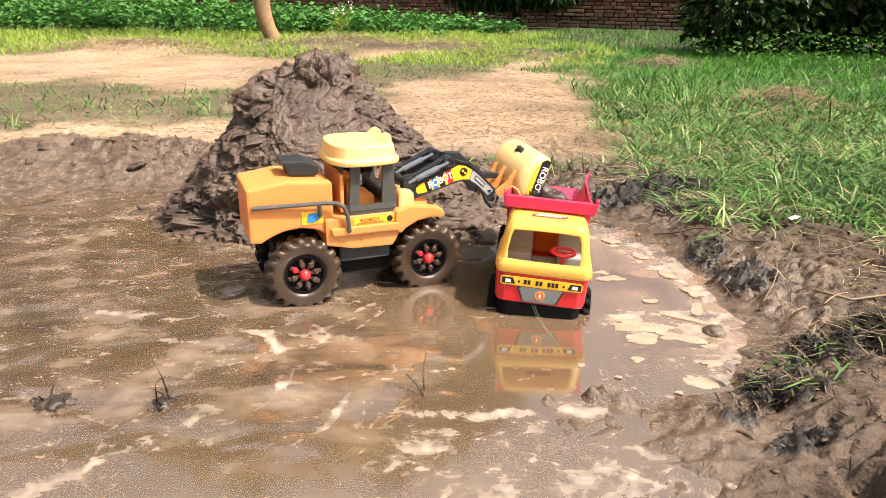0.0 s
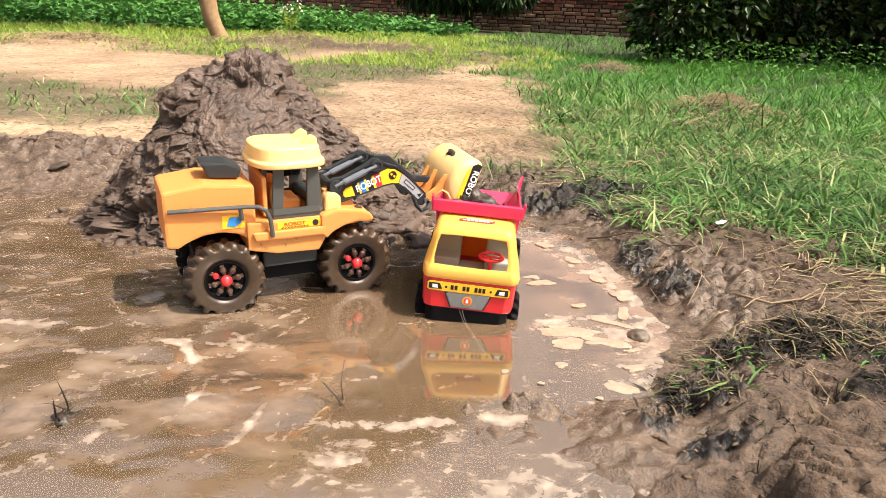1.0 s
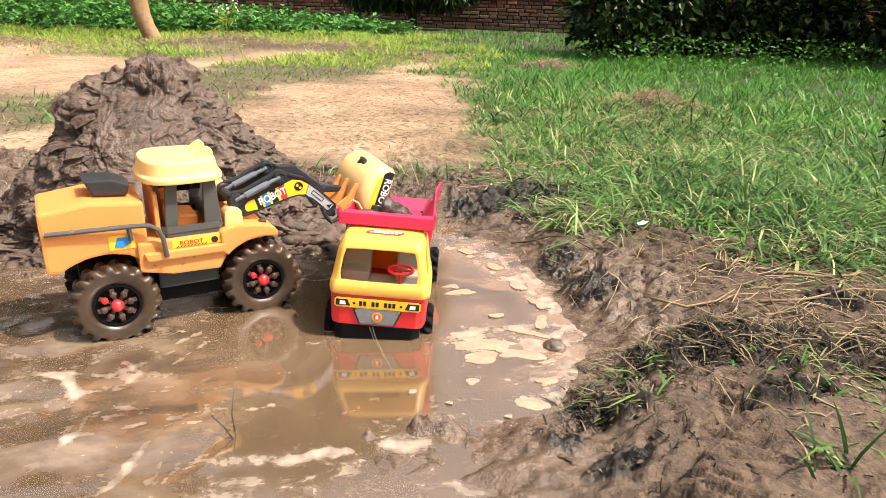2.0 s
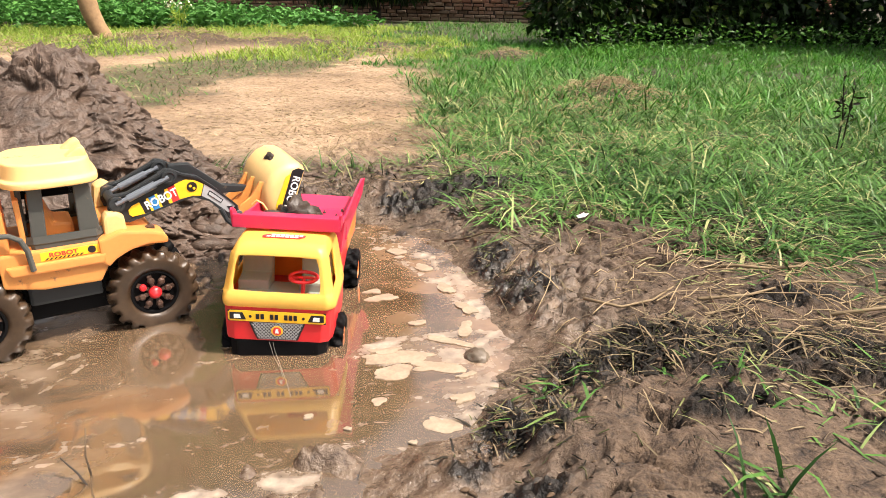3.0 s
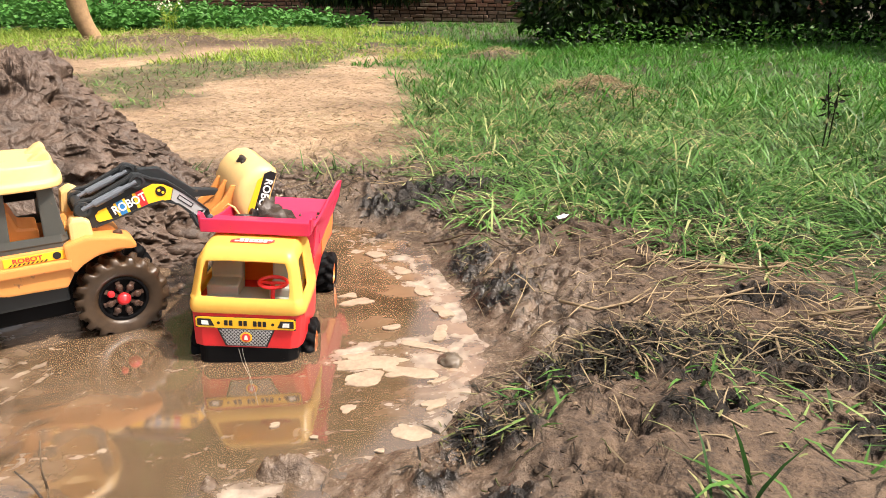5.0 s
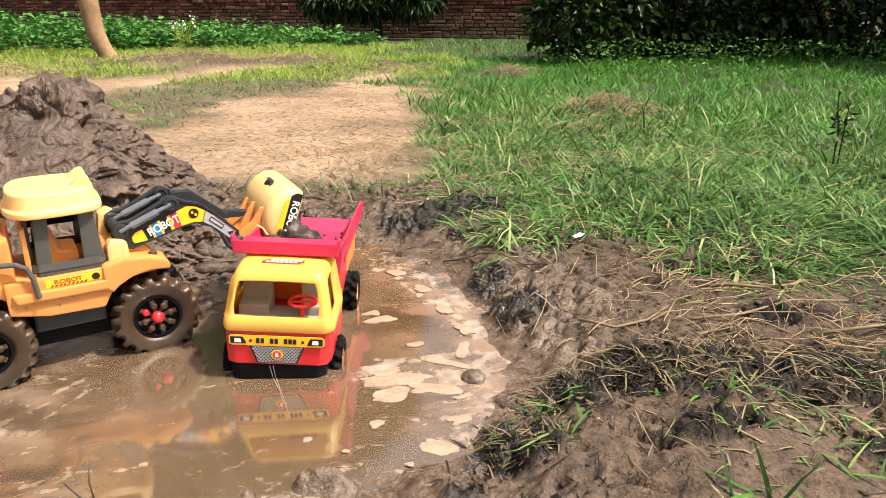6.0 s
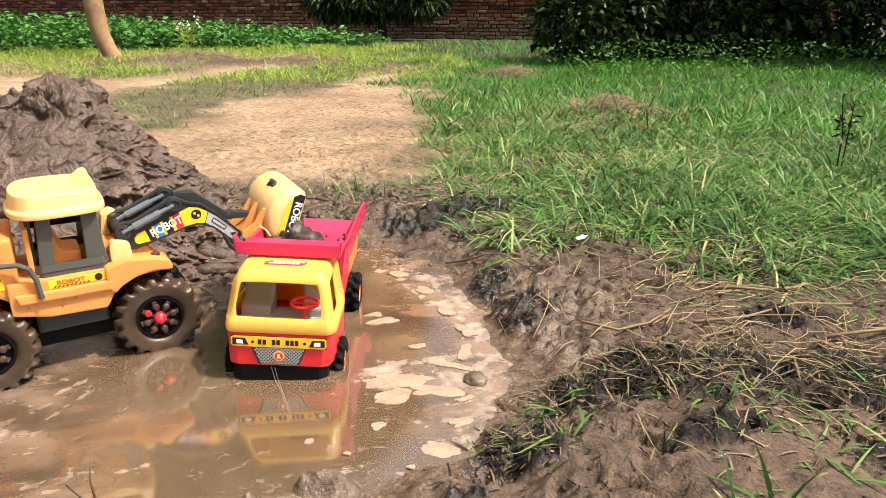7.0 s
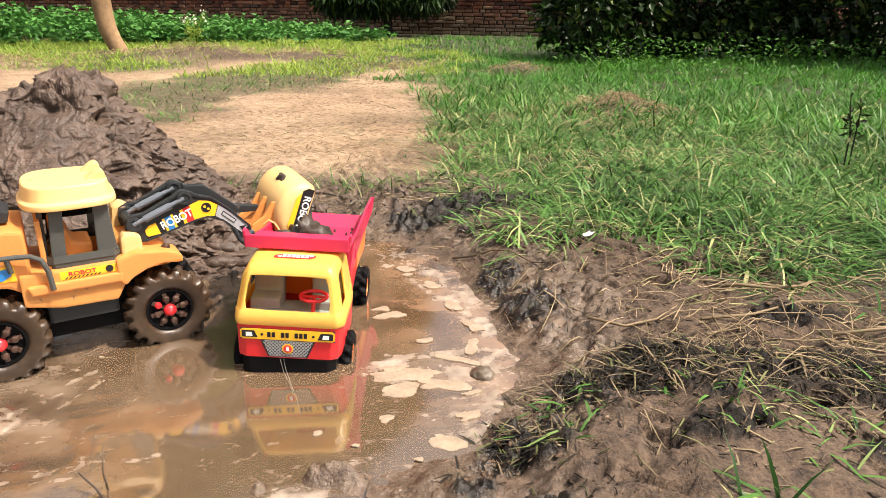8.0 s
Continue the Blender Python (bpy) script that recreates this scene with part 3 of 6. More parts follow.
# ---- mud heap ----
def mud_mound():
    nu, nv = 720, 280
    u = np.linspace(0, 2 * np.pi, nu, endpoint=False)
    v = np.linspace(0, 1, nv)
    U, V = np.meshgrid(u, v)
    lobe = 1 + 0.06 * np.cos(U - 0.2) + 0.05 * np.cos(2 * U + 0.6) + 0.04 * np.cos(3 * U + 1.2)
    # concave flanks, a blunt torn top
    hz = 0.325 * V
    rad = np.interp(V, [0, 0.04, 0.15, 0.34, 0.5, 0.66, 0.85, 0.94, 0.98, 1.0], [0.335, 0.305, 0.275, 0.232, 0.194, 0.146, 0.088, 0.064, 0.045, 0.0]) * lobe
    rad = rad * (1 + 0.55 * np.exp(-((U - 3.3) / 0.45) ** 2) * smooth(0.62, 0.84, V) * smooth(0.97, 0.90, V))
    x, y, z = rad * np.cos(U), rad * np.sin(U) * 0.9, hz - 0.015
    x = x + 0.02 * (1 - V) ** 2 * (x > 0)
    nx, ny = np.cos(U), np.sin(U)
    x = x + 0.022 * V * V
    big = fbm(x * 7, y * 7, z * 7, 3, 301)
    wa, wb = vnoise(x * 16, y * 16, z * 16, 311), vnoise(x * 16, y * 16, z * 16, 312)
    wc, wd = vnoise(x * 48, y * 48, z * 48, 313), vnoise(x * 48, y * 48, z * 48, 314)
    sx, sy, sz = x + 0.034 * wa + 0.012 * wc, y + 0.034 * wb + 0.012 * wd, z + 0.022 * (wa - wb) + 0.010 * (wc - wd)
    lumps = flaps(sx * 17, sy * 17, sz * 13, 303)
    bits = flaps(sx * 40, sy * 40, sz * 34, 305)
    rag = torn(sx * 15, sy * 15, sz * 15, 306)
    crumb = torn(sx * 42, sy * 42, sz * 34, 307)
    fine = torn(x * 95, y * 95, z * 80, 308)
    face = smooth(0.155, 0.05, np.hypot((x - 0.03) / 0.85, (z - 0.175) / 1.25)) * (ny < 0)
    foot = smooth(0.40, 0.12, V)
    d = 0.022 * big + (0.020 * (lumps - 0.3) + 0.013 * rag + (0.009 + 0.005 * foot) * crumb + 0.014 * (bits - 0.3) + 0.0022 * fine) * (1 - 0.72 * face)
    # deep hollows where lumps broke away
    for hu, hv, su, sv, deep in ((4.25, 0.20, 0.16, 0.05, 0.050), (5.35, 0.30, 0.12, 0.05, 0.045), (4.75, 0.09, 0.20, 0.035, 0.040), (5.15, 0.13, 0.10, 0.03, 0.035), (3.75, 0.62, 0.14, 0.04, 0.035), (3.95, 0.14, 0.14, 0.06, 0.05),
                                 (4.55, 0.90, 0.30, 0.022, 0.030), (5.6, 0.84, 0.20, 0.03, 0.03), (5.45, 0.55, 0.08, 0.03, 0.02), (5.75, 0.17, 0.12, 0.05, 0.045)):
        d = d - deep * np.exp(-((U - hu + 0.10 * wa) / su) ** 2 - ((V - hv + 0.05 * wb) / sv) ** 2)
    d = d * (1 - 0.15 * smooth(0.6, 0.85, V))
    lip = np.clip(0.022 * (lumps - 0.35) + 0.012 * (bits - 0.35) + 0.008 * crumb, 0, 1) * (1 - face) * smooth(0.05, 0.2, V)
    d = d * smooth(0, 0.05, V + 0.03)
    cap = smooth(0.86, 0.98, V)
    x, y = x + d * nx * (1 - 0.3 * V), y + d * ny * (1 - 0.3 * V)
    z = z + d * (0.30 + 0.5 * cap) - 0.7 * lip * (1 - cap) + cap * (0.014 * torn(x * 16, y * 16, z * 16, 309) + 0.005 * torn(x * 45, y * 45, z * 45, 310))
    i = (np.arange(nv - 1)[:, None] * nu + np.arange(nu)[None]).ravel()
    j = (np.arange(nv - 1)[:, None] * nu + (np.arange(nu)[None] + 1) % nu).ravel()
    me = array_mesh("mud_mound", np.stack([x.ravel(), y.ravel(), z.ravel()], 1), [np.stack([i, j, j + nu, i + nu], 1)], True)
    ob = put("mud_mound", me, MUD, at=pose(-0.160, 1.49, 0))
    tagged(ob, "tall mound of wet dark mud, torn and folded", "mud mound")
    return ob


mud_mound()
# ---- shaping helpers ----
def rounded(bm, offset, segments=2):
    if offset > 0:
        bmesh.ops.bevel(bm, geom=list(bm.edges), offset=offset, segments=segments, profile=0.6, affect="EDGES", clamp_overlap=True)
    return bm


def box(x0, x1, y0, y1, z0, z1, bevel=0.0, taper=1.0, segments=2):
    bm = bmesh.new()
    bmesh.ops.create_cube(bm, size=1)
    for v in bm.verts:
        k = taper if v.co.z > 0 else 1.0
        v.co = Vector(((x0 + x1) / 2 + v.co.x * (x1 - x0) * k, (y0 + y1) / 2 + v.co.y * (y1 - y0) * k, (z0 + z1) / 2 + v.co.z * (z1 - z0)))
    return rounded(bm, bevel, segments)


def slab(points, y0, y1, bevel=0.0, axis="y", segments=2):
    """A flat outline pushed out along an axis. Points are (x, z) for y, (y, z) for x, (x, y) for z."""
    def place(p, d):
        return {"y": (p[0], d, p[1]), "x": (d, p[0], p[1]), "z": (p[0], p[1], d)}[axis]
    bm = bmesh.new()
    a = [bm.verts.new(place(p, y0)) for p in points]
    b = [bm.verts.new(place(p, y1)) for p in points]
    bm.faces.new(a)
    bm.faces.new(b[::-1])
    for i in range(len(a)):
        j = (i + 1) % len(a)
        bm.faces.new((a[i], b[i], b[j], a[j]))
    bmesh.ops.recalc_face_normals(bm, faces=bm.faces)
    return rounded(bm, bevel, segments)


def lathe(profile, centre, axis="y", steps=28):
    """A turned shape: profile of (radius, along)."""
    bm = bmesh.new()
    rings = []
    for r, d in profile:
        ring = []
        for k in range(steps):
            a = 2 * math.pi * k / steps
            c, s = r * math.cos(a), r * math.sin(a)
            p = {"y": (c, d, s), "x": (d, c, s), "z": (c, s, d)}[axis]
            ring.append(bm.verts.new(Vector(centre) + Vector(p)))
        rings.append(ring)
    for p, q in zip(rings, rings[1:]):
        for k in range(steps):
            bm.faces.new((p[k], p[(k + 1) % steps], q[(k + 1) % steps], q[k]))
    bm.faces.new(rings[0])
    bm.faces.new(rings[-1][::-1])
    return bm


def tube(points, radius, sides=8):
    """A round bar along a line of points."""
    bm = bmesh.new()
    pts = [Vector(p) for p in points]
    rings = []
    for i, p in enumerate(pts):
        way = (pts[min(i + 1, len(pts) - 1)] - pts[max(i - 1, 0)]).normalized()
        ref = Vector((0, 0, 1)) if abs(way.z) < 0.9 else Vector((1, 0, 0))
        a = way.cross(ref).normalized()
        b = way.cross(a)
        r = radius[i] if isinstance(radius, (list, tuple)) else radius
        rings.append([bm.verts.new(p + (a * math.cos(2 * math.pi * k / sides) + b * math.sin(2 * math.pi * k / sides)) * r) for k in range(sides)])
    for p, q in zip(rings, rings[1:]):
        for k in range(sides):
            bm.faces.new((p[k], p[(k + 1) % sides], q[(k + 1) % sides], q[k]))
    bm.faces.new(rings[0])
    bm.faces.new(rings[-1][::-1])
    return bm


def shell(levels, windows, thick, front=(0.2, 0.8), side=(0.2, 0.8)):
    """A hollow cab. levels: (z, half width, y front, y back, corner); windows: set of (level, side) left open,
    with sides 0 front, 1 right, 2 back, 3 left. Across each side the opening runs between the two shares."""
    bm = bmesh.new()
    rings, marks = [], []
    for z, w, yf, yb, c in levels:
        ring, tags = [], []
        corners = [(-w, yf), (w, yf), (w, yb), (-w, yb)]
        for s in range(4):
            (ax, ay), (bx, by) = corners[s], corners[(s + 1) % 4]
            length = math.hypot(bx - ax, by - ay)
            ux, uy = (bx - ax) / length, (by - ay) / length
            lo, hi = front if s in (0, 2) else side
            for d, t in ((c, s), (lo * length, (s, "w")), (hi * length, s), (length - c, None)):
                ring.append(bm.verts.new((ax + ux * d, ay + uy * d, z)))
                tags.append(t)
        rings.append(ring)
        marks.append(tags)
    n = len(rings[0])
    for k, (p, q) in enumerate(zip(rings, rings[1:])):
        for i in range(n):
            t = marks[k][i]
            if isinstance(t, tuple) and (k, t[0]) in windows:
                continue
            bm.faces.new((p[i], p[(i + 1) % n], q[(i + 1) % n], q[i]))
    bm.faces.new(rings[-1])
    bmesh.ops.recalc_face_normals(bm, faces=bm.faces)
    bmesh.ops.solidify(bm, geom=list(bm.faces), thickness=thick)
    return bm


def lettering(words, size, material_, parent, m, name="lettering", squash=1.0):
    curve = bpy.data.curves.new(name, "FONT")
    curve.body, curve.size, curve.extrude = words, size, 0.0002
    curve.align_x, curve.align_y = "CENTER", "CENTER"
    curve.offset = size * 0.02
    temp = bpy.data.objects.new(name, curve)
    scene.collection.objects.link(temp)
    me = bpy.data.meshes.new_from_object(temp)
    bpy.data.objects.remove(temp)
    me.transform(m @ Matrix.Diagonal((squash, 1, 1, 1)))
    return put(name, me, material_, parent)


def soft(ob, levels=2):
    """Rounds a moulded shape."""
    ob.modifiers.new("rounding", "SUBSURF").levels = levels
    ob.modifiers["rounding"].render_levels = levels
    ob.data.polygons.foreach_set("use_smooth", [True] * len(ob.data.polygons))
    return ob


def empty(name, m):
    ob = new(name)
    ob.empty_display_size = 0.05
    ob.matrix_world = m
    return ob


# ---- toy materials ----
YELLOW = plastic("orange_yellow_plastic", (0.78, 0.345, 0.095), 0.38, 0.10, glow_through=0.3)
PALE_YELLOW = plastic("sun_faded_yellow_plastic", (0.88, 0.63, 0.27), 0.38, 0.06, glow_through=0.3)
CAB_YELLOW = plastic("bright_yellow_plastic", (0.87, 0.60, 0.13), 0.28, 0.04, glow_through=0.42)
RED = plastic("red_plastic", (0.612, 0.0213, 0.0255), 0.30, 0.05)
PINK = plastic("pinkish_red_plastic", (0.722, 0.0425, 0.119), 0.32, 0.04, glow_through=0.3)
GREY = plastic("dark_grey_plastic", (0.022, 0.025, 0.027), 0.42, 0.12, spec=0.35)
# lighter than GREY, for the cab's belt, pillars and rails
CAB_GREY = plastic("lighter_grey_plastic", (0.060, 0.062, 0.056), 0.45, 0.10, spec=0.4)
SEAT_GREY = plastic("grey_seat_plastic", (0.25, 0.285, 0.255), 0.5, 0.03)
STEEL = plastic("grey_blue_plastic", (0.112, 0.126, 0.147), 0.3, 0.12)
BLACK = plastic("black_plastic", (0.004, 0.004, 0.0045), 0.6, 0.02, spec=0.08)
ORANGE = plastic("orange_plastic", (0.85, 0.19, 0.03), 0.35, 0.08)
# orange stands for light coming through the yellow cab
ORANGE_GLOW = plastic("orange_glow_plastic", (0.88, 0.27, 0.03), 0.35, 0.02, glow_through=0.5)
RUBBER_MUD = two_scale("muddy_tyre", (0.020, 0.0125, 0.007), (0.066, 0.041, 0.023), 18.0, 110.0, (0.22, 0.5), 0.4, 0.002)
RIM_MUD = two_scale("muddy_rim", (0.030, 0.015, 0.010), (0.085, 0.048, 0.034), 30.0, 150.0, (0.18, 0.45), 0.4, 0.001)
INK = plastic("sticker_black", (0.01, 0.01, 0.012), 0.4, 0.0)
STICK_YELLOW = plastic("sticker_yellow", (0.90, 0.50, 0.02), 0.4, 0.05)
STICK_BLUE = plastic("sticker_blue", (0.02, 0.19, 0.50), 0.4, 0.03)
STICK_RED = plastic("sticker_red", (0.65, 0.03, 0.03), 0.4, 0.03)
STICK_GREY = plastic("sticker_grey", (0.36, 0.37, 0.38), 0.4, 0.08)
STICK_WHITE = plastic("sticker_white", (0.80, 0.80, 0.78), 0.4, 0.03)


def lug_tyre(centre, radius, inner, y0, y1, lugs, lug):
    """A moulded tyre with slanting tread blocks clogged with mud, turning on y."""
    w, steps = y1 - y0, lugs * 10
    mid = inner + 0.25 * (radius - inner)
    prof = [(inner, 0.12, 0.0), (mid, 0.02, 0.0), (0.5 * (mid + radius), 0.0, 0.0), (radius - 0.28 * (radius - inner), 0.0, 0.25), (radius - 1.5 * lug, 0.05, 0.8), (radius - lug, 0.13, 1.0), (radius - lug, 0.25, 1.0), (radius - 0.9 * lug, 0.38, 0.9),
            (radius - 0.8 * lug, 0.5, 0.5), (radius - 0.9 * lug, 0.62, 0.9), (radius - lug, 0.75, 1.0), (radius - lug, 0.87, 1.0), (radius - 1.5 * lug, 0.95, 0.8), (radius - 0.28 * (radius - inner), 1.0, 0.25), (0.5 * (mid + radius), 1.0, 0.0), (mid, 0.98, 0.0), (inner, 0.88, 0.0)]
    bm, rings = bmesh.new(), []
    for r, share, tread in prof:
        ring = []
        for k in range(steps):
            a = 2 * math.pi * k / steps
            turn = a * lugs + 2.6 * abs(share - 0.5) * 2 + (math.pi if share > 0.5 else 0.0)
            block = min(1.0, max(0.0, 0.5 + 1.6 * math.cos(turn)))
            clog = 0.5 + 0.5 * noise.noise(Vector((math.cos(a) * 3, math.sin(a) * 3, share * 2 + centre[0] * 9)))
            rr = r + tread * lug * (1.7 * block - 0.3 + 0.5 * clog)
            ring.append(bm.verts.new((centre[0] + rr * math.cos(a), centre[1] + y0 + share * w, centre[2] + rr * math.sin(a))))
        rings.append(ring)
    for p, q in zip(rings, rings[1:] + rings[:1]):
        for k in range(steps):
            bm.faces.new((p[k], p[(k + 1) % steps], q[(k + 1) % steps], q[k]))
    bmesh.ops.recalc_face_normals(bm, faces=bm.faces)
    return bm


# ---- wheel loader ----
def loader_wheel(parent, x, near):
    """One wheel with its tyre, rim and red nuts; near: its outer face looks to -y."""
    z, r = 0.0455, 0.0525
    s = -1 if near else 1
    yo = 0.002 if near else 0.128
    ya, yb = (yo, yo + 0.036) if near else (yo - 0.036, yo)
    wheel = new("wheel")
    wheel.parent = parent
    # far tyres are black as painted shade, near ones keep the mud colour
    me_t = part("tyre", lug_tyre((x, 0, z), r, 0.029, ya, yb, 18, 0.0036), RUBBER_MUD if near else BLACK, wheel, "thick lugged tyre caked in brown mud" if near else "far lugged tyre, coloured black for its shade", True)
    face = yo - s * 0.0065
    part("rim", lathe([(0.0295, face - s * 0.004), (0.0295, face + s * 0.003), (0.0265, face + s * 0.003), (0.0245, face - s * 0.002), (0.006, face - s * 0.003), (0.0, face - s * 0.003)] if s > 0 else
                      [(0.0, face - s * 0.003), (0.006, face - s * 0.003), (0.0245, face - s * 0.002), (0.0265, face + s * 0.003), (0.0295, face + s * 0.003), (0.0295, face - s * 0.004)], (x, 0, z), steps=32), BLACK, wheel, "black rim dish")
    for k in range(8):
        a = 2 * math.pi * k / 8 + 0.2
        px, pz = x + 0.0165 * math.cos(a), z + 0.0165 * math.sin(a)
        spoke = slab([(x + 0.008 * math.cos(a - 0.28), z + 0.008 * math.sin(a - 0.28)), (x + 0.0245 * math.cos(a - 0.12), z + 0.0245 * math.sin(a - 0.12)),
                      (x + 0.0245 * math.cos(a + 0.12), z + 0.0245 * math.sin(a + 0.12)), (x + 0.008 * math.cos(a + 0.28), z + 0.008 * math.sin(a + 0.28))],
                     min(face - s * 0.001, face + s * 0.002), max(face - s * 0.001, face + s * 0.002), 0.0006)
        part("spoke", spoke, RIM_MUD, wheel)
        bolt = lathe([(0.0046, 0.0), (0.0044, s * 0.003), (0.003, s * 0.005), (0.0, s * 0.0055)] if s < 0 else [(0.0046, 0.0), (0.0044, 0.003), (0.003, 0.005), (0.0, 0.0055)], (px, face + s * 0.001, pz), steps=10)
        part("bolt", bolt, RED if k == 3 else RIM_MUD, wheel)
    hub = lathe([(0.0085, 0.0), (0.0080, s * 0.004), (0.0055, s * 0.0075), (0.0, s * 0.008)], (x, face + s * 0.001, z), steps=16)
    part("hub_nut", hub, RED, wheel, "shiny red hub nut", True)
    return wheel


def wheel_loader():
    L = empty("wheel_loader", pose(-0.087, 0.985, 0, 0, 0, 20.5))
    tagged(L, "yellow toy wheel loader with grey cab frame standing in muddy water", "toy loader")
    part("chassis", box(-0.05, 0.19, 0.034, 0.096, 0.028, 0.085, 0.004), BLACK, L, "black chassis in the shade of the body")
    part("step_box", box(0.042, 0.122, 0.020, 0.110, 0.052, 0.076, 0.004), GREY, L, "dark grey belly box splashed with mud")
    for x in (-0.013, 0.179):
        part("axle", lathe([(0.008, 0.02), (0.008, 0.11)], (x, 0, 0.0455), steps=14), BLACK, L)
        for near in (True, False):
            loader_wheel(L, x, near)
    # body: running board with flared skirt, rear hood, front hood and wings
    side = [(0.020, 0.086), (0.060, 0.077), (0.121, 0.075), (0.131, 0.092), (0.131, 0.126), (0.020, 0.126)]
    part("running_board", slab(side, 0.004, 0.126, 0.003), YELLOW, L)
    part("deck", slab([(0.030, 0.100), (0.128, 0.100), (0.131, 0.112), (0.026, 0.112)], -0.002, 0.132, 0.0025), YELLOW, L, "flared yellow sill along the body")
    rear = [(-0.085, 0.10), (-0.07, 0.098), (-0.056, 0.106), (-0.036, 0.113), (-0.013, 0.115), (0.010, 0.110), (0.026, 0.098), (0.034, 0.10), (0.034, 0.178), (-0.03, 0.184), (-0.085, 0.176)]
    part("rear_hood", slab(rear, 0.010, 0.120, 0.004), YELLOW, L, "rounded orange-yellow engine hood")
    wing = [(0.124, 0.100), (0.132, 0.093), (0.140, 0.101), (0.158, 0.110), (0.180, 0.114), (0.197, 0.112), (0.203, 0.1125), (0.203, 0.119), (0.199, 0.125), (0.186, 0.130), (0.150, 0.135), (0.124, 0.128)]
    part("front_wing", slab(wing, -0.001, 0.040, 0.003), YELLOW, L, "yellow mudguard over the wheel")
    part("front_wing", slab([(min(x, 0.186), z) for x, z in wing if x < 0.200], 0.090, 0.131, 0.003), YELLOW, L, "yellow mudguard over the wheel")
    part("front_hood", slab([(0.126, 0.100), (0.192, 0.100), (0.194, 0.120), (0.180, 0.139), (0.150, 0.146), (0.126, 0.142)], 0.030, 0.100, 0.005), YELLOW, L)
    part("arm_tower", slab([(0.133, 0.12), (0.160, 0.12), (0.158, 0.150), (0.151, 0.156), (0.139, 0.156), (0.134, 0.150)], 0.012, 0.036, 0.004), PALE_YELLOW, L, "raised pale yellow block at the arm's foot")
    part("arm_tower", slab([(0.133, 0.12), (0.160, 0.12), (0.158, 0.172), (0.149, 0.178), (0.137, 0.172), (0.134, 0.150)], 0.094, 0.118, 0.004), PALE_YELLOW, L, "raised pale yellow block at the arm's foot")
    part("tail_lamp", lathe([(0.006, 0.0), (0.0055, 0.005), (0.0, 0.008)], (0.186, 0.018, 0.127), "z", 10), RIM_MUD, L, "mud-spattered lamp stub on the mudguard")
    # cab
    def at_cab(bm):
        bmesh.ops.transform(bm, matrix=Matrix.Translation((0.091, 0.065, 0)) @ Matrix.Rotation(radians(90), 4, "Z"), verts=bm.verts)
        return bm
    belt = at_cab(shell([(0.117, 0.056, -0.042, 0.041, 0.008), (0.1235, 0.056, -0.042, 0.041, 0.008), (0.125, 0.0548, -0.041, 0.040, 0.008), (0.131, 0.0548, -0.041, 0.040, 0.008),
                         (0.1325, 0.056, -0.042, 0.041, 0.008), (0.1415, 0.055, -0.041, 0.040, 0.008)], set(), 0.003))
    top = max(v.co.z for v in belt.verts)
    bmesh.ops.delete(belt, geom=[f for f in belt.faces if all(v.co.z > top - 0.0045 for v in f.verts) and f.normal.z ** 2 > 0.8 and f.calc_area() > 0.002], context="FACES")
    part("cab_belt", belt, CAB_GREY, L, "grooved dark grey band round the cab")
    for y, w in ((0.012, 0.006), (0.112, 0.006)):
        part("pillar", slab([(0.107, 0.138), (0.130, 0.138), (0.125, 0.203), (0.109, 0.203)], y, y + w, 0.0015), CAB_GREY, L)
        part("pillar", slab([(0.057, 0.138), (0.073, 0.138), (0.077, 0.203), (0.062, 0.203)], y, y + w, 0.0015), CAB_GREY, L)
    part("rear_post", slab([(0.049, 0.138), (0.055, 0.138), (0.056, 0.203), (0.050, 0.203)], 0.030, 0.037, 0.001), CAB_GREY, L)
    part("rear_post", slab([(0.049, 0.138), (0.055, 0.138), (0.056, 0.203), (0.050, 0.203)], 0.093, 0.100, 0.001), CAB_GREY, L)
    part("dashboard", box(0.112, 0.130, 0.018, 0.112, 0.138, 0.152, 0.003), GREY, L)
    part("far_rail", box(0.055, 0.125, 0.112, 0.117, 0.162, 0.172, 0.001), BLACK, L)
    part("cab_floor", box(0.052, 0.128, 0.014, 0.116, 0.124, 0.130, 0.001), YELLOW, L)
    seat = part("seat", slab([(0.060, 0.130), (0.104, 0.130), (0.104, 0.146), (0.084, 0.148), (0.078, 0.168), (0.066, 0.172), (0.060, 0.165)], 0.038, 0.092, 0.004), YELLOW, L, "moulded orange-yellow driver's seat")
    part("headrest", box(0.060, 0.073, 0.050, 0.080, 0.168, 0.178, 0.003), YELLOW, seat)
    part("bulkhead", box(0.046, 0.052, 0.016, 0.114, 0.13, 0.186, 0.002), YELLOW, L)
    # roof
    outline = [(0.034, 0.030), (0.050, 0.004), (0.070, -0.001), (0.118, 0.001), (0.134, 0.012), (0.138, 0.035), (0.138, 0.095), (0.134, 0.118), (0.118, 0.129), (0.070, 0.131), (0.050, 0.126), (0.034, 0.100)]
    bm = bmesh.new()
    rows = []
    for z, k in ((0.199, 0.97), (0.1992, 1.02), (0.2000, 1.04), (0.2052, 1.04), (0.2068, 1.03), (0.2078, 0.99), (0.2085, 0.965), (0.2100, 0.955), (0.2225, 0.915), (0.2250, 0.905), (0.2262, 0.885), (0.2266, 0.84), (0.2266, 0.78)):
        rows.append([bm.verts.new((0.086 + (x - 0.086) * k, 0.065 + (y - 0.065) * k, z)) for x, y in outline])
    for p, q in zip(rows, rows[1:]):
        for i in range(len(p)):
            bm.faces.new((p[i], p[(i + 1) % len(p)], q[(i + 1) % len(p)], q[i]))
    bm.faces.new(rows[0])
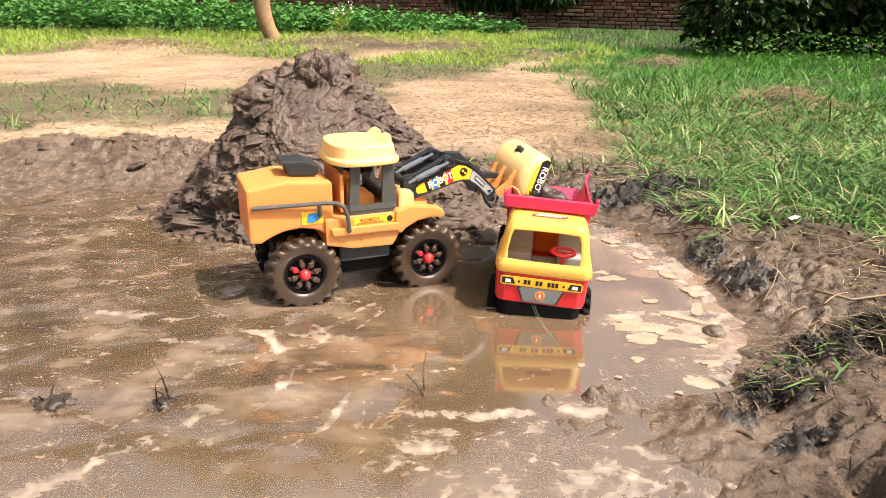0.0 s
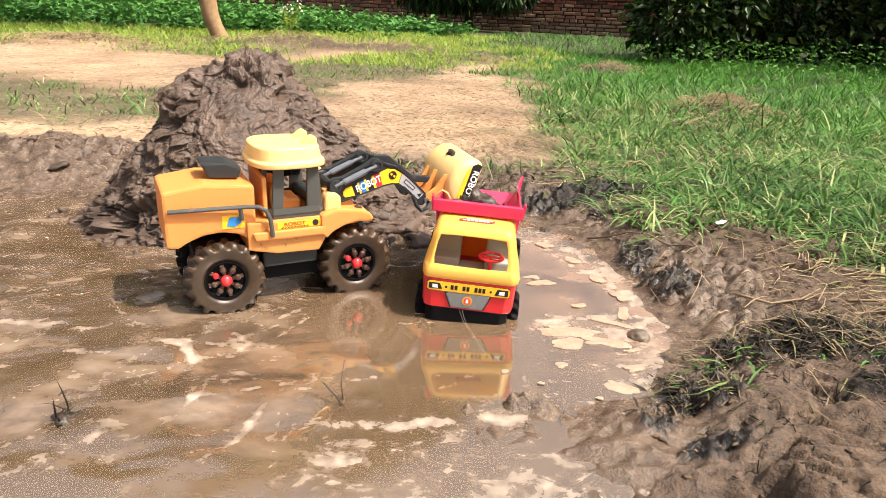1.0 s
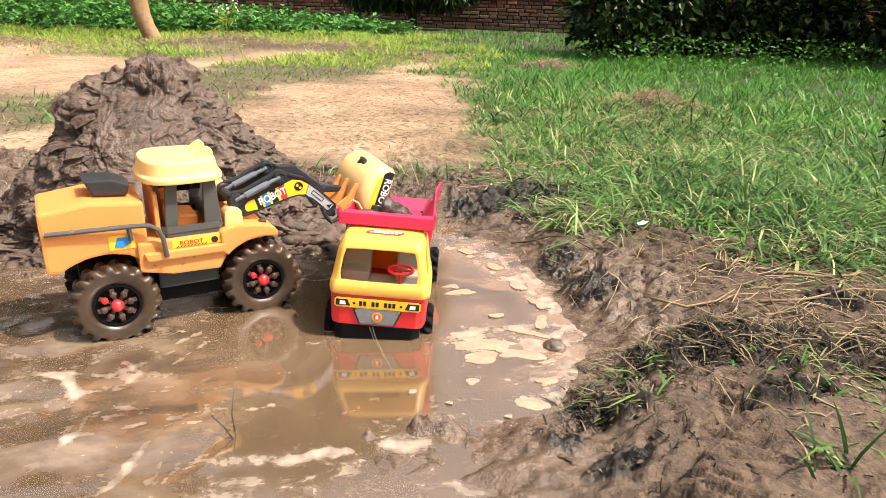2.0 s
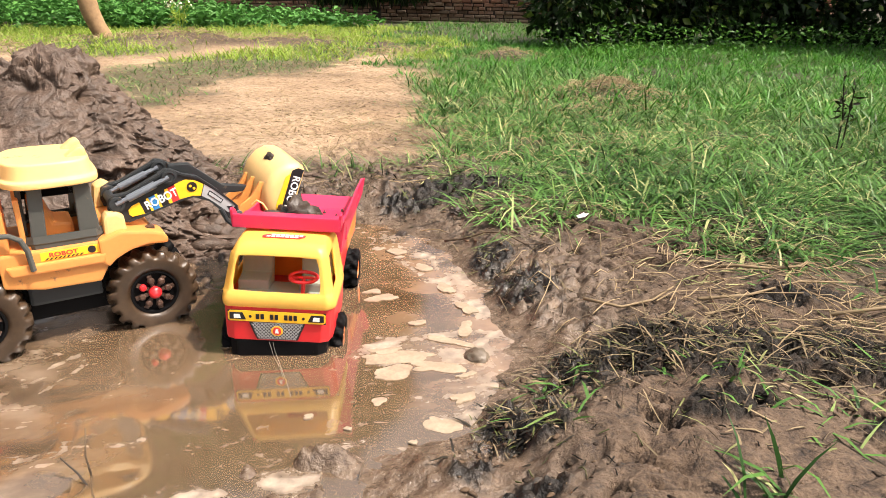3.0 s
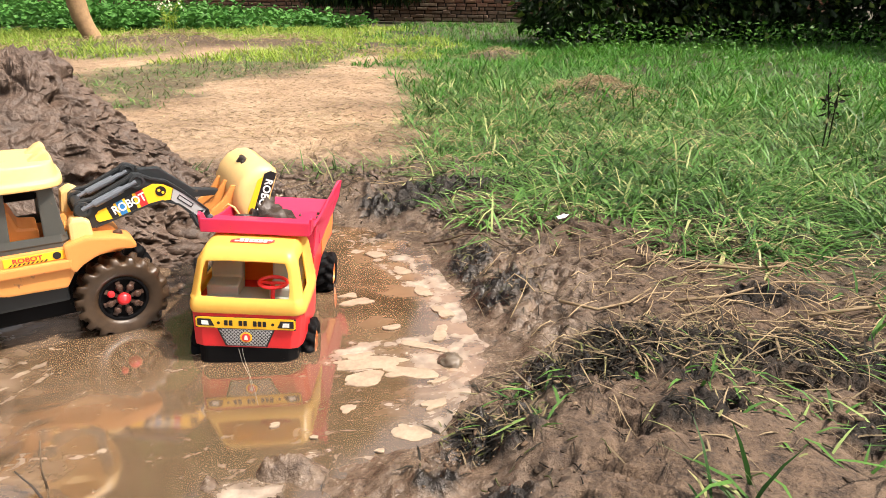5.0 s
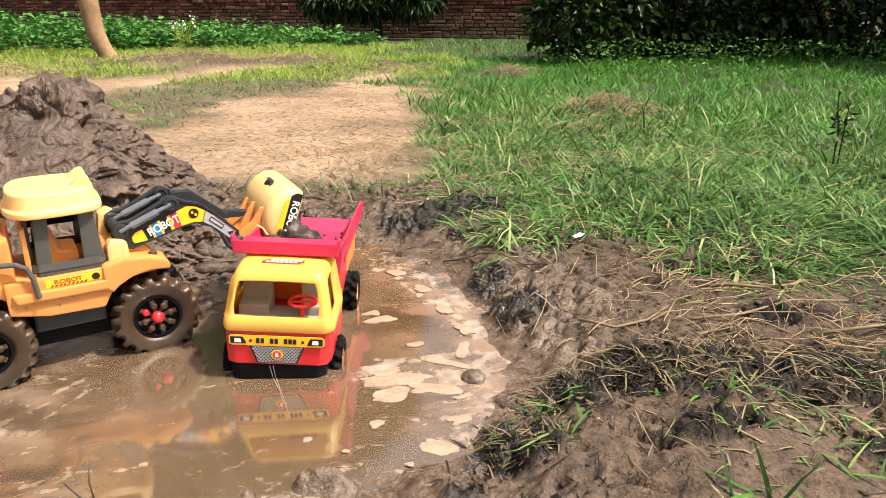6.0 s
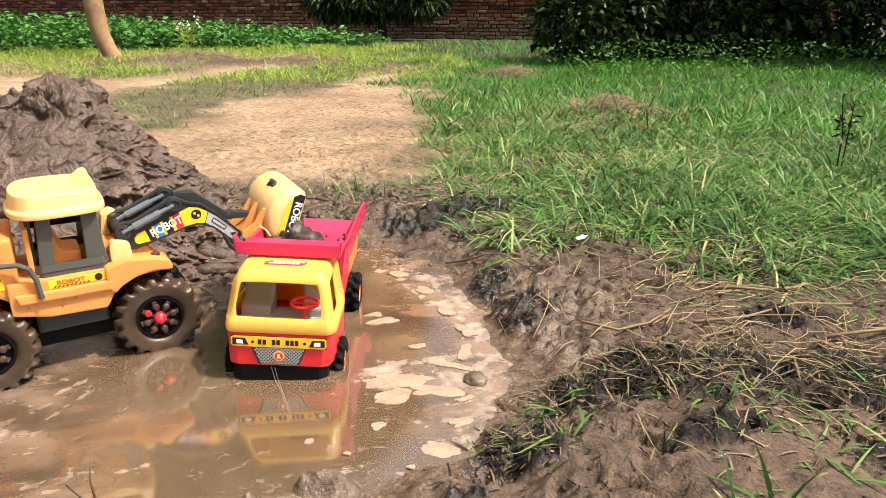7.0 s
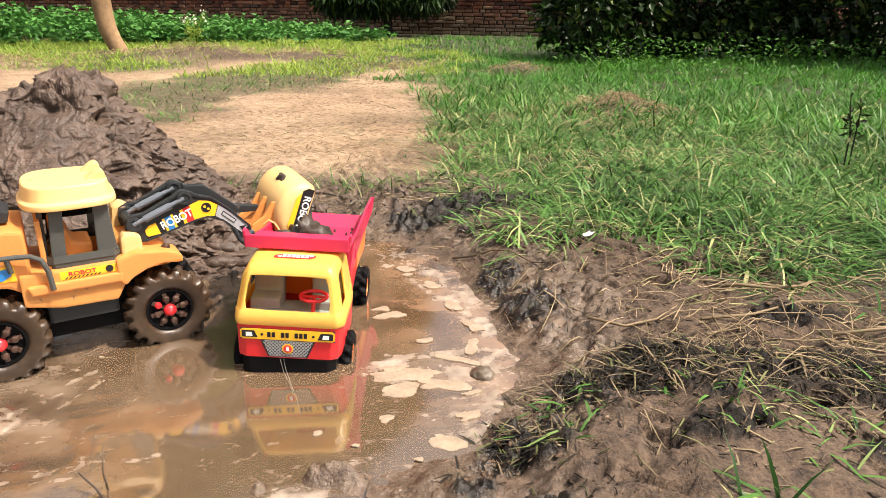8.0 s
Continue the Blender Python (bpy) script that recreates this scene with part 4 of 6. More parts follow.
    bm.faces.new(rows[-1])
    roof = soft(part("roof", bm, PALE_YELLOW, L, "eight-sided pale yellow cab roof"))
    for y in (0.040, 0.090):
        part("roof_lamp", slab([(0.104, 0.224), (0.130, 0.222), (0.130, 0.234), (0.126, 0.238), (0.120, 0.236)], y - 0.010, y + 0.010, 0.003), PALE_YELLOW, roof)
    # rail, rear bracket
    part("handrail", tube([(-0.08, 0.006, 0.152), (0.020, 0.002, 0.151), (0.036, 0.000, 0.150), (0.046, -0.002, 0.144), (0.051, -0.003, 0.130), (0.053, -0.004, 0.106)], 0.0032), CAB_GREY, L, "bent grey plastic handrail")
    part("rail_post", tube([(0.012, 0.003, 0.150), (0.014, 0.006, 0.132)], 0.003), CAB_GREY, L)
    part("rear_bracket", slab([(-0.02, 0.184), (0.020, 0.182), (0.024, 0.196), (0.004, 0.205), (-0.03, 0.206)], 0.040, 0.090, 0.003), GREY, L)
    # stickers on the side
    st = part("sticker", slab([(0.062, 0.1005 + 0.0125), (0.124, 0.1135), (0.124, 0.1235), (0.062, 0.1235)], 0.0034, 0.0042), STICK_YELLOW, L, "yellow sticker with a word and hazard bars")
    lettering("ROBOT", 0.0075, STICK_RED, st, Matrix.Translation((0.086, 0.0030, 0.1192)) @ Matrix.Rotation(radians(90), 4, "X"), squash=1.2)
    for k in range(9):
        part("hazard_bar", slab([(0.066 + k * 0.0045, 0.1137), (0.068 + k * 0.0045, 0.1137), (0.0705 + k * 0.0045, 0.116), (0.0685 + k * 0.0045, 0.116)], 0.0028, 0.0033), INK, st)
    part("emblem", lathe([(0.0045, 0.0028), (0.0045, 0.0033)], (0.116, 0, 0.1185), steps=16), INK, st)
    st = part("sticker", slab([(-0.012, 0.120), (0.018, 0.120), (0.018, 0.139), (-0.012, 0.139)], 0.0090, 0.0098), STICK_YELLOW, L, "yellow sticker with a blue badge")
    part("badge", slab([(-0.006, 0.124), (0.004, 0.122), (0.014, 0.128), (0.010, 0.136), (-0.002, 0.136)], 0.0082, 0.0089), STICK_BLUE, st)
    # lifting arm: two booms, rams, link
    boom = [(0.1449, 0.1701), (0.152, 0.1741), (0.1667, 0.1755), (0.2073, 0.1948), (0.2143, 0.1999), (0.2221, 0.1989), (0.2344, 0.1917), (0.2533, 0.1858), (0.2724, 0.1695), (0.3017, 0.1390), (0.3044, 0.1258),
            (0.2970, 0.1190), (0.2880, 0.1220), (0.2801, 0.1343), (0.2646, 0.1512), (0.2451, 0.1588), (0.2302, 0.1565), (0.1627, 0.1374), (0.1464, 0.1404), (0.1426, 0.1548)]
    for y in (0.026, 0.090):
        b = part("boom", slab(boom, y, y + 0.010, 0.0018), GREY, L, "cranked dark grey lifting boom")
        part("boom_rib", slab([(0.163, 0.1400), (0.230, 0.1590), (0.245, 0.1612), (0.265, 0.1535), (0.281, 0.1365), (0.279, 0.1345), (0.2640, 0.1510), (0.2451, 0.1590), (0.2302, 0.1566), (0.164, 0.1378)], y - 0.002, y + 0.0005, 0.0), GREY, b)
        part("boom_rib", slab([(0.152, 0.1740), (0.1667, 0.1754), (0.2073, 0.1947), (0.2143, 0.1998), (0.2221, 0.1988), (0.2344, 0.1916), (0.2533, 0.1857), (0.2724, 0.1694), (0.3015, 0.1392), (0.2990, 0.1380), (0.271, 0.1672), (0.2525, 0.1832), (0.234, 0.1890), (0.221, 0.1960), (0.2150, 0.1970), (0.2080, 0.1922), (0.167, 0.1728), (0.153, 0.1715)], y - 0.002, y + 0.0005, 0.0), GREY, b)
        for u, z, r in ((0.1531, 0.1635, 0.0098), (0.2179, 0.1900, 0.0098)):
            part("pivot", lathe([(r, 0.0), (r * 0.95, -0.0045), (r * 0.62, -0.005), (r * 0.56, -0.0036), (0.0, -0.0036)], (u, y - 0.001, z), steps=20), GREY, b)
        part("ram", tube([(0.166, y - 0.0045, 0.169), (0.172, y - 0.0045, 0.1715), (0.200, y - 0.0045, 0.1830)], 0.0046, 10), STEEL, b, "grey-blue hydraulic ram")
        part("ram_rod", tube([(0.152, y - 0.0045, 0.164), (0.217, y - 0.0045, 0.190)], 0.0030, 8), STEEL, b)
    part("cross_tube", lathe([(0.006, 0.034), (0.006, 0.092)], (0.246, 0, 0.172), steps=14), GREY, L)
    part("cross_tube", lathe([(0.006, 0.020), (0.006, 0.106)], (0.151, 0, 0.162), steps=14), GREY, L)
    part("tilt_link", slab([(0.222, 0.186), (0.246, 0.183), (0.286, 0.150), (0.320, 0.148), (0.326, 0.156), (0.292, 0.162), (0.252, 0.196), (0.226, 0.198)], 0.058, 0.070, 0.0015), GREY, L)
    part("guard_loop", tube([(0.278, 0.024, 0.138), (0.284, 0.022, 0.122), (0.292, 0.021, 0.113), (0.301, 0.021, 0.116), (0.305, 0.022, 0.128)], 0.0032), GREY, L)
    # boom stickers on the face toward -y
    ys, ye = 0.0250, 0.0257
    low_edge, top_edge = lambda u: 0.1463 + 0.243 * (u - 0.184), lambda u: 0.1620 + 0.385 * (u - 0.180)

    def band(u0, u1, m_, lab=""):
        return part("sticker", slab([(u0 + 0.002, low_edge(u0 + 0.002)), (u1 + 0.002, low_edge(u1 + 0.002)), (u1 - 0.003, top_edge(u1 - 0.003)), (u0 - 0.003, top_edge(u0 - 0.003))], ys, ye), m_, L, lab)
    part("sticker", slab([(0.1690, 0.1445), (0.1841, low_edge(0.1841)), (0.1790, top_edge(0.1790)), (0.1700, 0.1585), (0.1655, 0.1535), (0.1660, 0.1475)], ys, ye), STICK_YELLOW, L, "yellow end of the boom sticker")
    first = band(0.182, 0.190, INK)
    for u0, u1, m_ in ((0.190, 0.193, STICK_YELLOW), (0.193, 0.201, STICK_BLUE), (0.201, 0.204, STICK_YELLOW), (0.204, 0.213, INK), (0.213, 0.217, STICK_YELLOW), (0.217, 0.226, STICK_RED)):
        band(u0, u1, m_)
    part("sticker", slab([(0.228, low_edge(0.228)), (0.243, 0.1608), (0.2545, 0.1598), (0.2595, 0.1745), (0.248, 0.1815), (0.236, 0.1835), (0.223, top_edge(0.223))], ys, ye), STICK_YELLOW, L, "yellow boom sticker with a black emblem")
    part("emblem", lathe([(0.0066, ys - 0.0006), (0.0066, ys - 0.0001)], (0.2444, 0, 0.1730), steps=18), INK, L)
    part("emblem_dot", lathe([(0.0018, ys - 0.0011), (0.0018, ys - 0.0007)], (0.2424, 0, 0.1745), steps=10), STICK_YELLOW, L)
    part("emblem_dot", lathe([(0.0018, ys - 0.0011), (0.0018, ys - 0.0007)], (0.2468, 0, 0.1710), steps=10), STICK_YELLOW, L)
    part("sticker", slab([(0.2555, 0.1592), (0.270, 0.1490), (0.2880, 0.1310), (0.2985, 0.1390), (0.2720, 0.1650), (0.2605, 0.1742)], ys, ye), STICK_GREY, L, "grey boom sticker with a dark logo block")
    part("logo_block", slab([(0.2625, 0.1605), (0.2790, 0.1455), (0.2830, 0.1500), (0.2665, 0.1655)], ys - 0.0006, ys - 0.0001), INK, L)
    part("logo_bar", slab([(0.2642, 0.1606), (0.2787, 0.1474), (0.2810, 0.1500), (0.2665, 0.1635)], ys - 0.0012, ys - 0.0007), STICK_GREY, L)
    part("logo_wedge", slab([(0.2860, 0.1400), (0.2900, 0.1340), (0.2950, 0.1400)], ys - 0.0006, ys - 0.0001), INK, L)
    lettering("ROBOT", 0.0148, STICK_WHITE, first, Matrix.Translation((0.2055, 0.0243, 0.1625)) @ Matrix.Rotation(radians(-19.5), 4, "Y") @ Matrix.Rotation(radians(90), 4, "X"), squash=0.84)
    # bucket, tipped
    arc = [(0.397, 0.184), (0.387, 0.190), (0.3735, 0.191), (0.3585, 0.185), (0.346, 0.173), (0.3382, 0.157), (0.3350, 0.139), (0.3375, 0.123), (0.3470, 0.1115), (0.367, 0.106)]
    y0, y1 = 0.012, 0.120
    bm = slab(arc, y0, y1)
    mouth = [f for f in bm.faces if len(f.verts) == 4 and all(min((v.co.x - p[0]) ** 2 + (v.co.z - p[1]) ** 2 for p in (arc[0], arc[-1])) < 1e-8 for v in f.verts)]
    rim_edges = set(e for f in mouth for e in f.edges)
    bmesh.ops.bevel(bm, geom=[e for e in bm.edges if e not in rim_edges and len(e.link_faces) == 2 and any(len(f.verts) > 4 for f in e.link_faces)], offset=0.013, segments=4, profile=0.5, affect="EDGES", clamp_overlap=True)
    mouth = [f for f in bm.faces if f.normal.dot(Vector((0.93, 0, -0.36))) > 0.97 and f.calc_area() > 0.004]
    bmesh.ops.delete(bm, geom=mouth, context="FACES")
    bmesh.ops.recalc_face_normals(bm, faces=bm.faces)
    for v in bm.verts:
        v.co.z += max(0.0, v.co.y - 0.03) * 0.11
    bmesh.ops.solidify(bm, geom=list(bm.faces), thickness=0.0028)
    bucket = part("bucket", bm, PALE_YELLOW, L, "yellow toy bucket tipped over, smeared with mud", True)
    part("cheek_sticker", slab([(0.3940, 0.1795), (0.3860, 0.1835), (0.3770, 0.1810), (0.3560, 0.1250), (0.3600, 0.1140), (0.3650, 0.1120)], y0 - 0.001, y0 - 0.0002), INK, bucket, "black sticker strip with white letters")
    part("cheek_sticker", slab([(0.3750, 0.1770), (0.3670, 0.1730), (0.3500, 0.1350), (0.3510, 0.1210), (0.3545, 0.1230)], y0 - 0.001, y0 - 0.0002), STICK_YELLOW, bucket)
    lettering("ROBOT", 0.0150, STICK_WHITE, bucket, Matrix.Translation((0.3740, y0 - 0.0014, 0.150)) @ Matrix.Rotation(radians(112), 4, "Y") @ Matrix.Rotation(radians(90), 4, "X"), squash=0.95)
    for k, (u, z, w) in enumerate(((0.378, 0.120, 0.016), (0.388, 0.140, 0.013), (0.372, 0.108, 0.012), (0.392, 0.158, 0.010), (0.365, 0.190, 0.007))):
        ball = bmesh.new()
        bmesh.ops.create_icosphere(ball, subdivisions=3, radius=1)
        for v in ball.verts:
            q = noise.fractal(v.co * 1.6 + Vector((k * 3.1, 0, 0)), 1.0, 2.0, 3)
            c = v.co * (1 + 0.45 * q)
            v.co = Vector((u + c.x * w, 0.064 + c.y * (0.045 if k < 4 else 0.012), z + c.z * w))
        part("mud_load", ball, CLOD, bucket, "wet mud sliding out of the bucket", True)
    for y in (0.030, 0.064, 0.092):
        part("bucket_ear", slab([(0.346, 0.164), (0.338, 0.140), (0.325, 0.130), (0.310, 0.122), (0.300, 0.126), (0.306, 0.136), (0.322, 0.146), (0.336, 0.166)], y, y + 0.006, 0.0012), YELLOW, bucket)
    part("cord", tube([(0.352, 0.010, 0.112), (0.342, 0.006, 0.118), (0.336, 0.004, 0.130), (0.330, 0.006, 0.142), (0.324, 0.012, 0.146), (0.318, 0.016, 0.140)], 0.0014, 6), PALE_YELLOW, bucket, "pale loose cord")
    part("pin", lathe([(0.004, 0.022), (0.004, 0.104)], (0.302, 0, 0.128), steps=10), STEEL, L)
    return L


# ---- dump truck ----
def truck_wheel(parent, x, y, z, s):
    """A small ribbed wheel; s: +1 when its outer face looks to +x."""
    wheel = new("wheel")
    wheel.parent = parent
    turn = Matrix.Translation((x, y, z)) @ Matrix.Rotation(radians(-90 * s), 4, "Z")
    bm = lug_tyre((0, 0, 0), 0.030, 0.017, -0.026, 0.0, 12, 0.0035)
    bmesh.ops.transform(bm, matrix=turn, verts=bm.verts)
    part("tyre", bm, BLACK, wheel, "ribbed black plastic tyre wet with mud", True)
    bm = lathe([(0.0175, -0.020), (0.0175, -0.003), (0.013, -0.0015), (0.011, -0.006), (0.005, -0.006), (0.004, -0.002), (0.0, -0.002)], (0, 0, 0), steps=20)
    bmesh.ops.transform(bm, matrix=turn, verts=bm.verts)
    part("rim", bm, ORANGE, wheel, "orange plastic rim")
    return wheel


def dump_truck():
    T = empty("dump_truck", pose(0.233, 0.948, 0.0, 0, 3.2, -11.5))
    tagged(T, "red and yellow toy dump truck parked in a muddy puddle", "toy truck")
    part("chassis", box(-0.045, 0.045, 0.0, 0.30, 0.016, 0.045, 0.003), BLACK, T)
    part("bumper", slab([(-0.058, -0.003), (-0.048, -0.0125), (0.048, -0.0125), (0.058, -0.003), (0.058, 0.03), (-0.058, 0.03)], -0.012, 0.0215, 0.003, "z"), BLACK, T, "black front bumper half under water")
    for x, s in ((-0.0755, -1), (0.0755, 1)):
        truck_wheel(T, x - s * 0.001, 0.040, 0.001, s)
        truck_wheel(T, x, 0.215, 0.024, s)
    part("axle", lathe([(0.004, -0.06), (0.004, 0.06)], (0, 0.215, 0.024), "x", 10), BLACK, T)
    # red lower cab
    outline = [(-0.0655, 0.004), (-0.062, -0.008), (-0.052, -0.0125), (0.052, -0.0125), (0.062, -0.008), (0.0655, 0.004), (0.0665, 0.086), (-0.0665, 0.086)]
    bm = bmesh.new()
    rows = [[bm.verts.new((x * k, y, z)) for x, y in outline] for z, k in ((0.020, 0.965), (0.024, 0.98), (0.064, 1.0))]
    for p, q in zip(rows, rows[1:]):
        for i in range(len(p)):
            bm.faces.new((p[i], p[(i + 1) % len(p)], q[(i + 1) % len(p)], q[i]))
    bm.faces.new(rows[0])
    bm.faces.new(rows[-1])
    low = part("cab_lower", rounded(bm, 0.0012), RED, T, "glossy red lower half of the cab")
    part("moulding_seam", box(-0.0004, 0.0004, -0.0131, -0.0122, 0.052, 0.064), RED, low)
    # front sticker: bar with lamps and blanked plate, grille below
    st = part("front_sticker", slab([(-0.057, 0.0475), (-0.054, 0.0455), (0.054, 0.0455), (0.057, 0.0475), (0.057, 0.0570), (0.054, 0.0590), (-0.054, 0.0590), (-0.057, 0.0570)], -0.0142, -0.0136), STICK_YELLOW, T, "orange sticker with lamps and a blanked plate number")
    part("sticker_rim", slab([(-0.0575, 0.0450), (0.0575, 0.0450), (0.0575, 0.0594), (-0.0575, 0.0594)], -0.0136, -0.0131, 0.0), INK, st)
    for s in (-1, 1):
        part("printed_lamp", slab([(s * 0.055, 0.0480), (s * 0.036, 0.0480), (s * 0.040, 0.0568), (s * 0.055, 0.0568)], -0.0148, -0.0143), INK, st)
        part("printed_glint", slab([(s * 0.050, 0.0495), (s * 0.042, 0.0495), (s * 0.043, 0.0545), (s * 0.050, 0.0545)], -0.0153, -0.0149), STICK_WHITE, st)
        part("printed_bolt", lathe([(0.0018, -0.0148), (0.0018, -0.0143)], (s * 0.031, 0, 0.0520), steps=10), INK, st)
    for k in range(9):
        if k not in (2, 5):
            part("plate_bar", slab([(-0.0245 + k * 0.0055, 0.0490), (-0.0205 + k * 0.0055, 0.0490), (-0.0205 + k * 0.0055, 0.0556), (-0.0245 + k * 0.0055, 0.0556)], -0.0148, -0.0143), INK, st)
    gr = part("grille_sticker", slab([(-0.024, 0.0225), (0.024, 0.0225), (0.033, 0.0448), (-0.033, 0.0448)], -0.0142, -0.0136), INK, T, "printed black and silver mesh grille")
    def grille_bar(a, b):
        d = (Vector(b) - Vector(a)).normalized()
        n = Vector((-d.y, d.x)) * 0.00042
        return slab([tuple(Vector(a) + n), tuple(Vector(b) + n), tuple(Vector(b) - n), tuple(Vector(a) - n)], -0.0146, -0.0143)
    for k in range(22):
        x0 = -0.050 + k * 0.0042
        for lean in (1, -1):
            pts = []
            for i in range(31):
                z = 0.0235 + i * 0.0007
                x = x0 + lean * (z - 0.034) * 0.95 + 0.003
                half = 0.0232 + (z - 0.0235) * 0.405
                if abs(x) < half - 0.0008:
                    pts.append((x, z))
            if len(pts) > 3:
                part("mesh_bar", grille_bar(pts[0], pts[-1]), STICK_GREY, gr)
    em = part("badge", slab([(0.0072 * math.cos(a), 0.0345 + 0.0068 * math.sin(a)) for a in [math.pi * (i + 0.5) / 4 for i in range(8)]], -0.0152, -0.0146), STICK_YELLOW, gr, "round orange badge with a red centre")
    part("badge_centre", lathe([(0.0052, -0.0157), (0.0052, -0.0153)], (0, 0, 0.0345), steps=14), STICK_RED, em)
    part("badge_mark", slab([(-0.0022, 0.0320), (0.0022, 0.0320), (0.0012, 0.0375), (-0.0012, 0.0375)], -0.0162, -0.0158), STICK_WHITE, em)
    # yellow upper cab, open windows
    levels = [(0.0625, 0.0672, -0.0130, 0.099, 0.009), (0.066, 0.0685, -0.0145, 0.100, 0.009), (0.074, 0.0685, -0.0145, 0.100, 0.009), (0.0790, 0.0655, -0.0120, 0.099, 0.008),
              (0.0825, 0.0640, -0.0100, 0.098, 0.008), (0.1235, 0.0570, 0.0000, 0.095, 0.007), (0.1285, 0.0555, 0.0020, 0.094, 0.007), (0.1350, 0.0520, 0.0070, 0.092, 0.008), (0.1375, 0.0450, 0.0160, 0.088, 0.006)]
    cab = shell(levels, {(4, 0), (4, 1), (4, 3)}, 0.0028, front=(0.085, 0.90), side=(0.13, 0.46))
    hold = cab.edges.layers.float.new("crease_edge")
    for e in cab.edges:
        zs = sorted(v.co.z for v in e.verts)
        if 0.079 < zs[0] and zs[1] < 0.127:
            e[hold] = 0.72
    upper = soft(part("cab_upper", cab, CAB_YELLOW, T, "bright yellow upper cab with open windows"))
    part("roof_sticker", slab([(-0.024, 0.024), (0.020, 0.024), (0.026, 0.030), (0.026, 0.036), (-0.018, 0.036), (-0.024, 0.031)], 0.1377, 0.1382, 0.0, "z"), STICK_RED, upper, "red and white roof sticker with blurred print")
    for k in range(7):
        part("print_bar", slab([(-0.019 + k * 0.0055, 0.0255), (-0.0148 + k * 0.0055, 0.0255), (-0.0148 + k * 0.0055, 0.0292), (-0.019 + k * 0.0055, 0.0292)], 0.1384, 0.1387, 0.0, "z"), STICK_WHITE, upper)
        part("print_bar", slab([(-0.014 + k * 0.0055, 0.0310), (-0.0098 + k * 0.0055, 0.0310), (-0.0098 + k * 0.0055, 0.0350), (-0.014 + k * 0.0055, 0.0350)], 0.1384, 0.1387, 0.0, "z"), STICK_WHITE, upper)
    part("cab_floor", box(-0.062, 0.062, 0.0, 0.094, 0.060, 0.064, 0.001), RED, T)
    for x in (-0.037, 0.037):
        seat = part("seat", slab([(0.028, 0.064), (0.062, 0.064), (0.070, 0.112), (0.062, 0.116), (0.055, 0.112), (0.050, 0.082), (0.028, 0.080)], x - 0.019, x + 0.019, 0.003, "x"), SEAT_GREY, T, "moulded grey bucket seat")
        part("headrest", box(x - 0.013, x + 0.013, 0.058, 0.068, 0.108, 0.1225, 0.003), SEAT_GREY, seat)
    # added panel before the yellow back wall, its orange paints the glow there
    part("glow_panel", box(-0.052, 0.052, 0.084, 0.087, 0.064, 0.130, 0.001), ORANGE_GLOW, T, "added orange panel for the glow on the cab's yellow rear wall")
    part("bench", box(-0.056, 0.056, 0.022, 0.056, 0.063, 0.068, 0.002), SEAT_GREY, T)
    wheel = part("steering_wheel", tube([(0.026 + 0.0165 * math.cos(a), 0.018 + 0.0125 * math.sin(a), 0.0915 + 0.0018 * math.sin(a)) for a in [2 * math.pi * i / 20 for i in range(21)]], 0.0022, 8), RED, T, "red steering wheel")
    part("steering_spoke", box(0.011, 0.041, 0.0155, 0.0205, 0.0900, 0.0920, 0.0006), RED, wheel)
    part("steering_column", tube([(0.026, 0.018, 0.090), (0.026, 0.010, 0.066)], 0.0026), RED, wheel)
    # bed
    part("bed_floor", slab([(0.104, 0.094), (0.300, 0.088), (0.322, 0.104), (0.322, 0.107), (0.298, 0.0915), (0.104, 0.0975)], -0.056, 0.056, 0.0006, "x"), PINK, T, "pinkish red bed floor with mud crumbs")
    for s in (-1, 1):
        wall = [(0.048, 0.1410), (0.047, 0.162), (0.053, 0.164), (0.060, 0.160), (0.074, 0.144), (0.150, 0.136), (0.298, 0.130), (0.316, 0.140), (0.328, 0.138), (0.324, 0.112), (0.300, 0.086), (0.104, 0.090), (0.104, 0.140)]
        bm = slab(wall, s * 0.0620, s * 0.0652, 0.0007, "x")
        for v in bm.verts:
            v.co.x += s * ((v.co.z - 0.14) * 0.10 + max(0.0, v.co.y - 0.30) * 0.25)
        part("bed_side", bm, PINK, T)
        part("bed_rib", slab([(0.146, 0.096), (0.150, 0.096), (0.150, 0.130), (0.147, 0.130)], s * 0.054, s * 0.063, 0.0005, "x"), PINK, T)
        part("bed_fillet", slab([(s * 0.0615, 0.092), (s * 0.0480, 0.092), (s * 0.0505, 0.099), (s * 0.0615, 0.122)], 0.106, 0.300, 0.001, "y"), PINK, T)
        sk = part("bed_skirt", slab([(0.112, 0.040), (0.18, 0.062), (0.25, 0.062), (0.30, 0.056), (0.316, 0.092), (0.112, 0.092)], s * 0.0560, s * 0.0600, 0.001, "x"), RED, T)
        part("skirt_sticker", slab([(0.18, 0.066), (0.296, 0.066), (0.308, 0.090), (0.18, 0.088)], s * 0.0602, s * 0.0608, 0.0, "x"), ORANGE, sk, "orange striped sticker")
    part("bed_visor", slab([(0.046, 0.1405), (0.108, 0.1395), (0.108, 0.1425), (0.052, 0.1435), (0.0505, 0.157), (0.0465, 0.157)], -0.0645, 0.0645, 0.001, "x"), PINK, T, "pink lip of the bed over the cab roof")
    part("bed_front", slab([(0.104, 0.090), (0.108, 0.090), (0.108, 0.1400), (0.104, 0.1400)], -0.060, 0.060, 0.0006, "x"), PINK, T)
    part("bed_neck", box(-0.038, 0.042, 0.056, 0.070, 0.1345, 0.1406, 0.0008), RED, T)
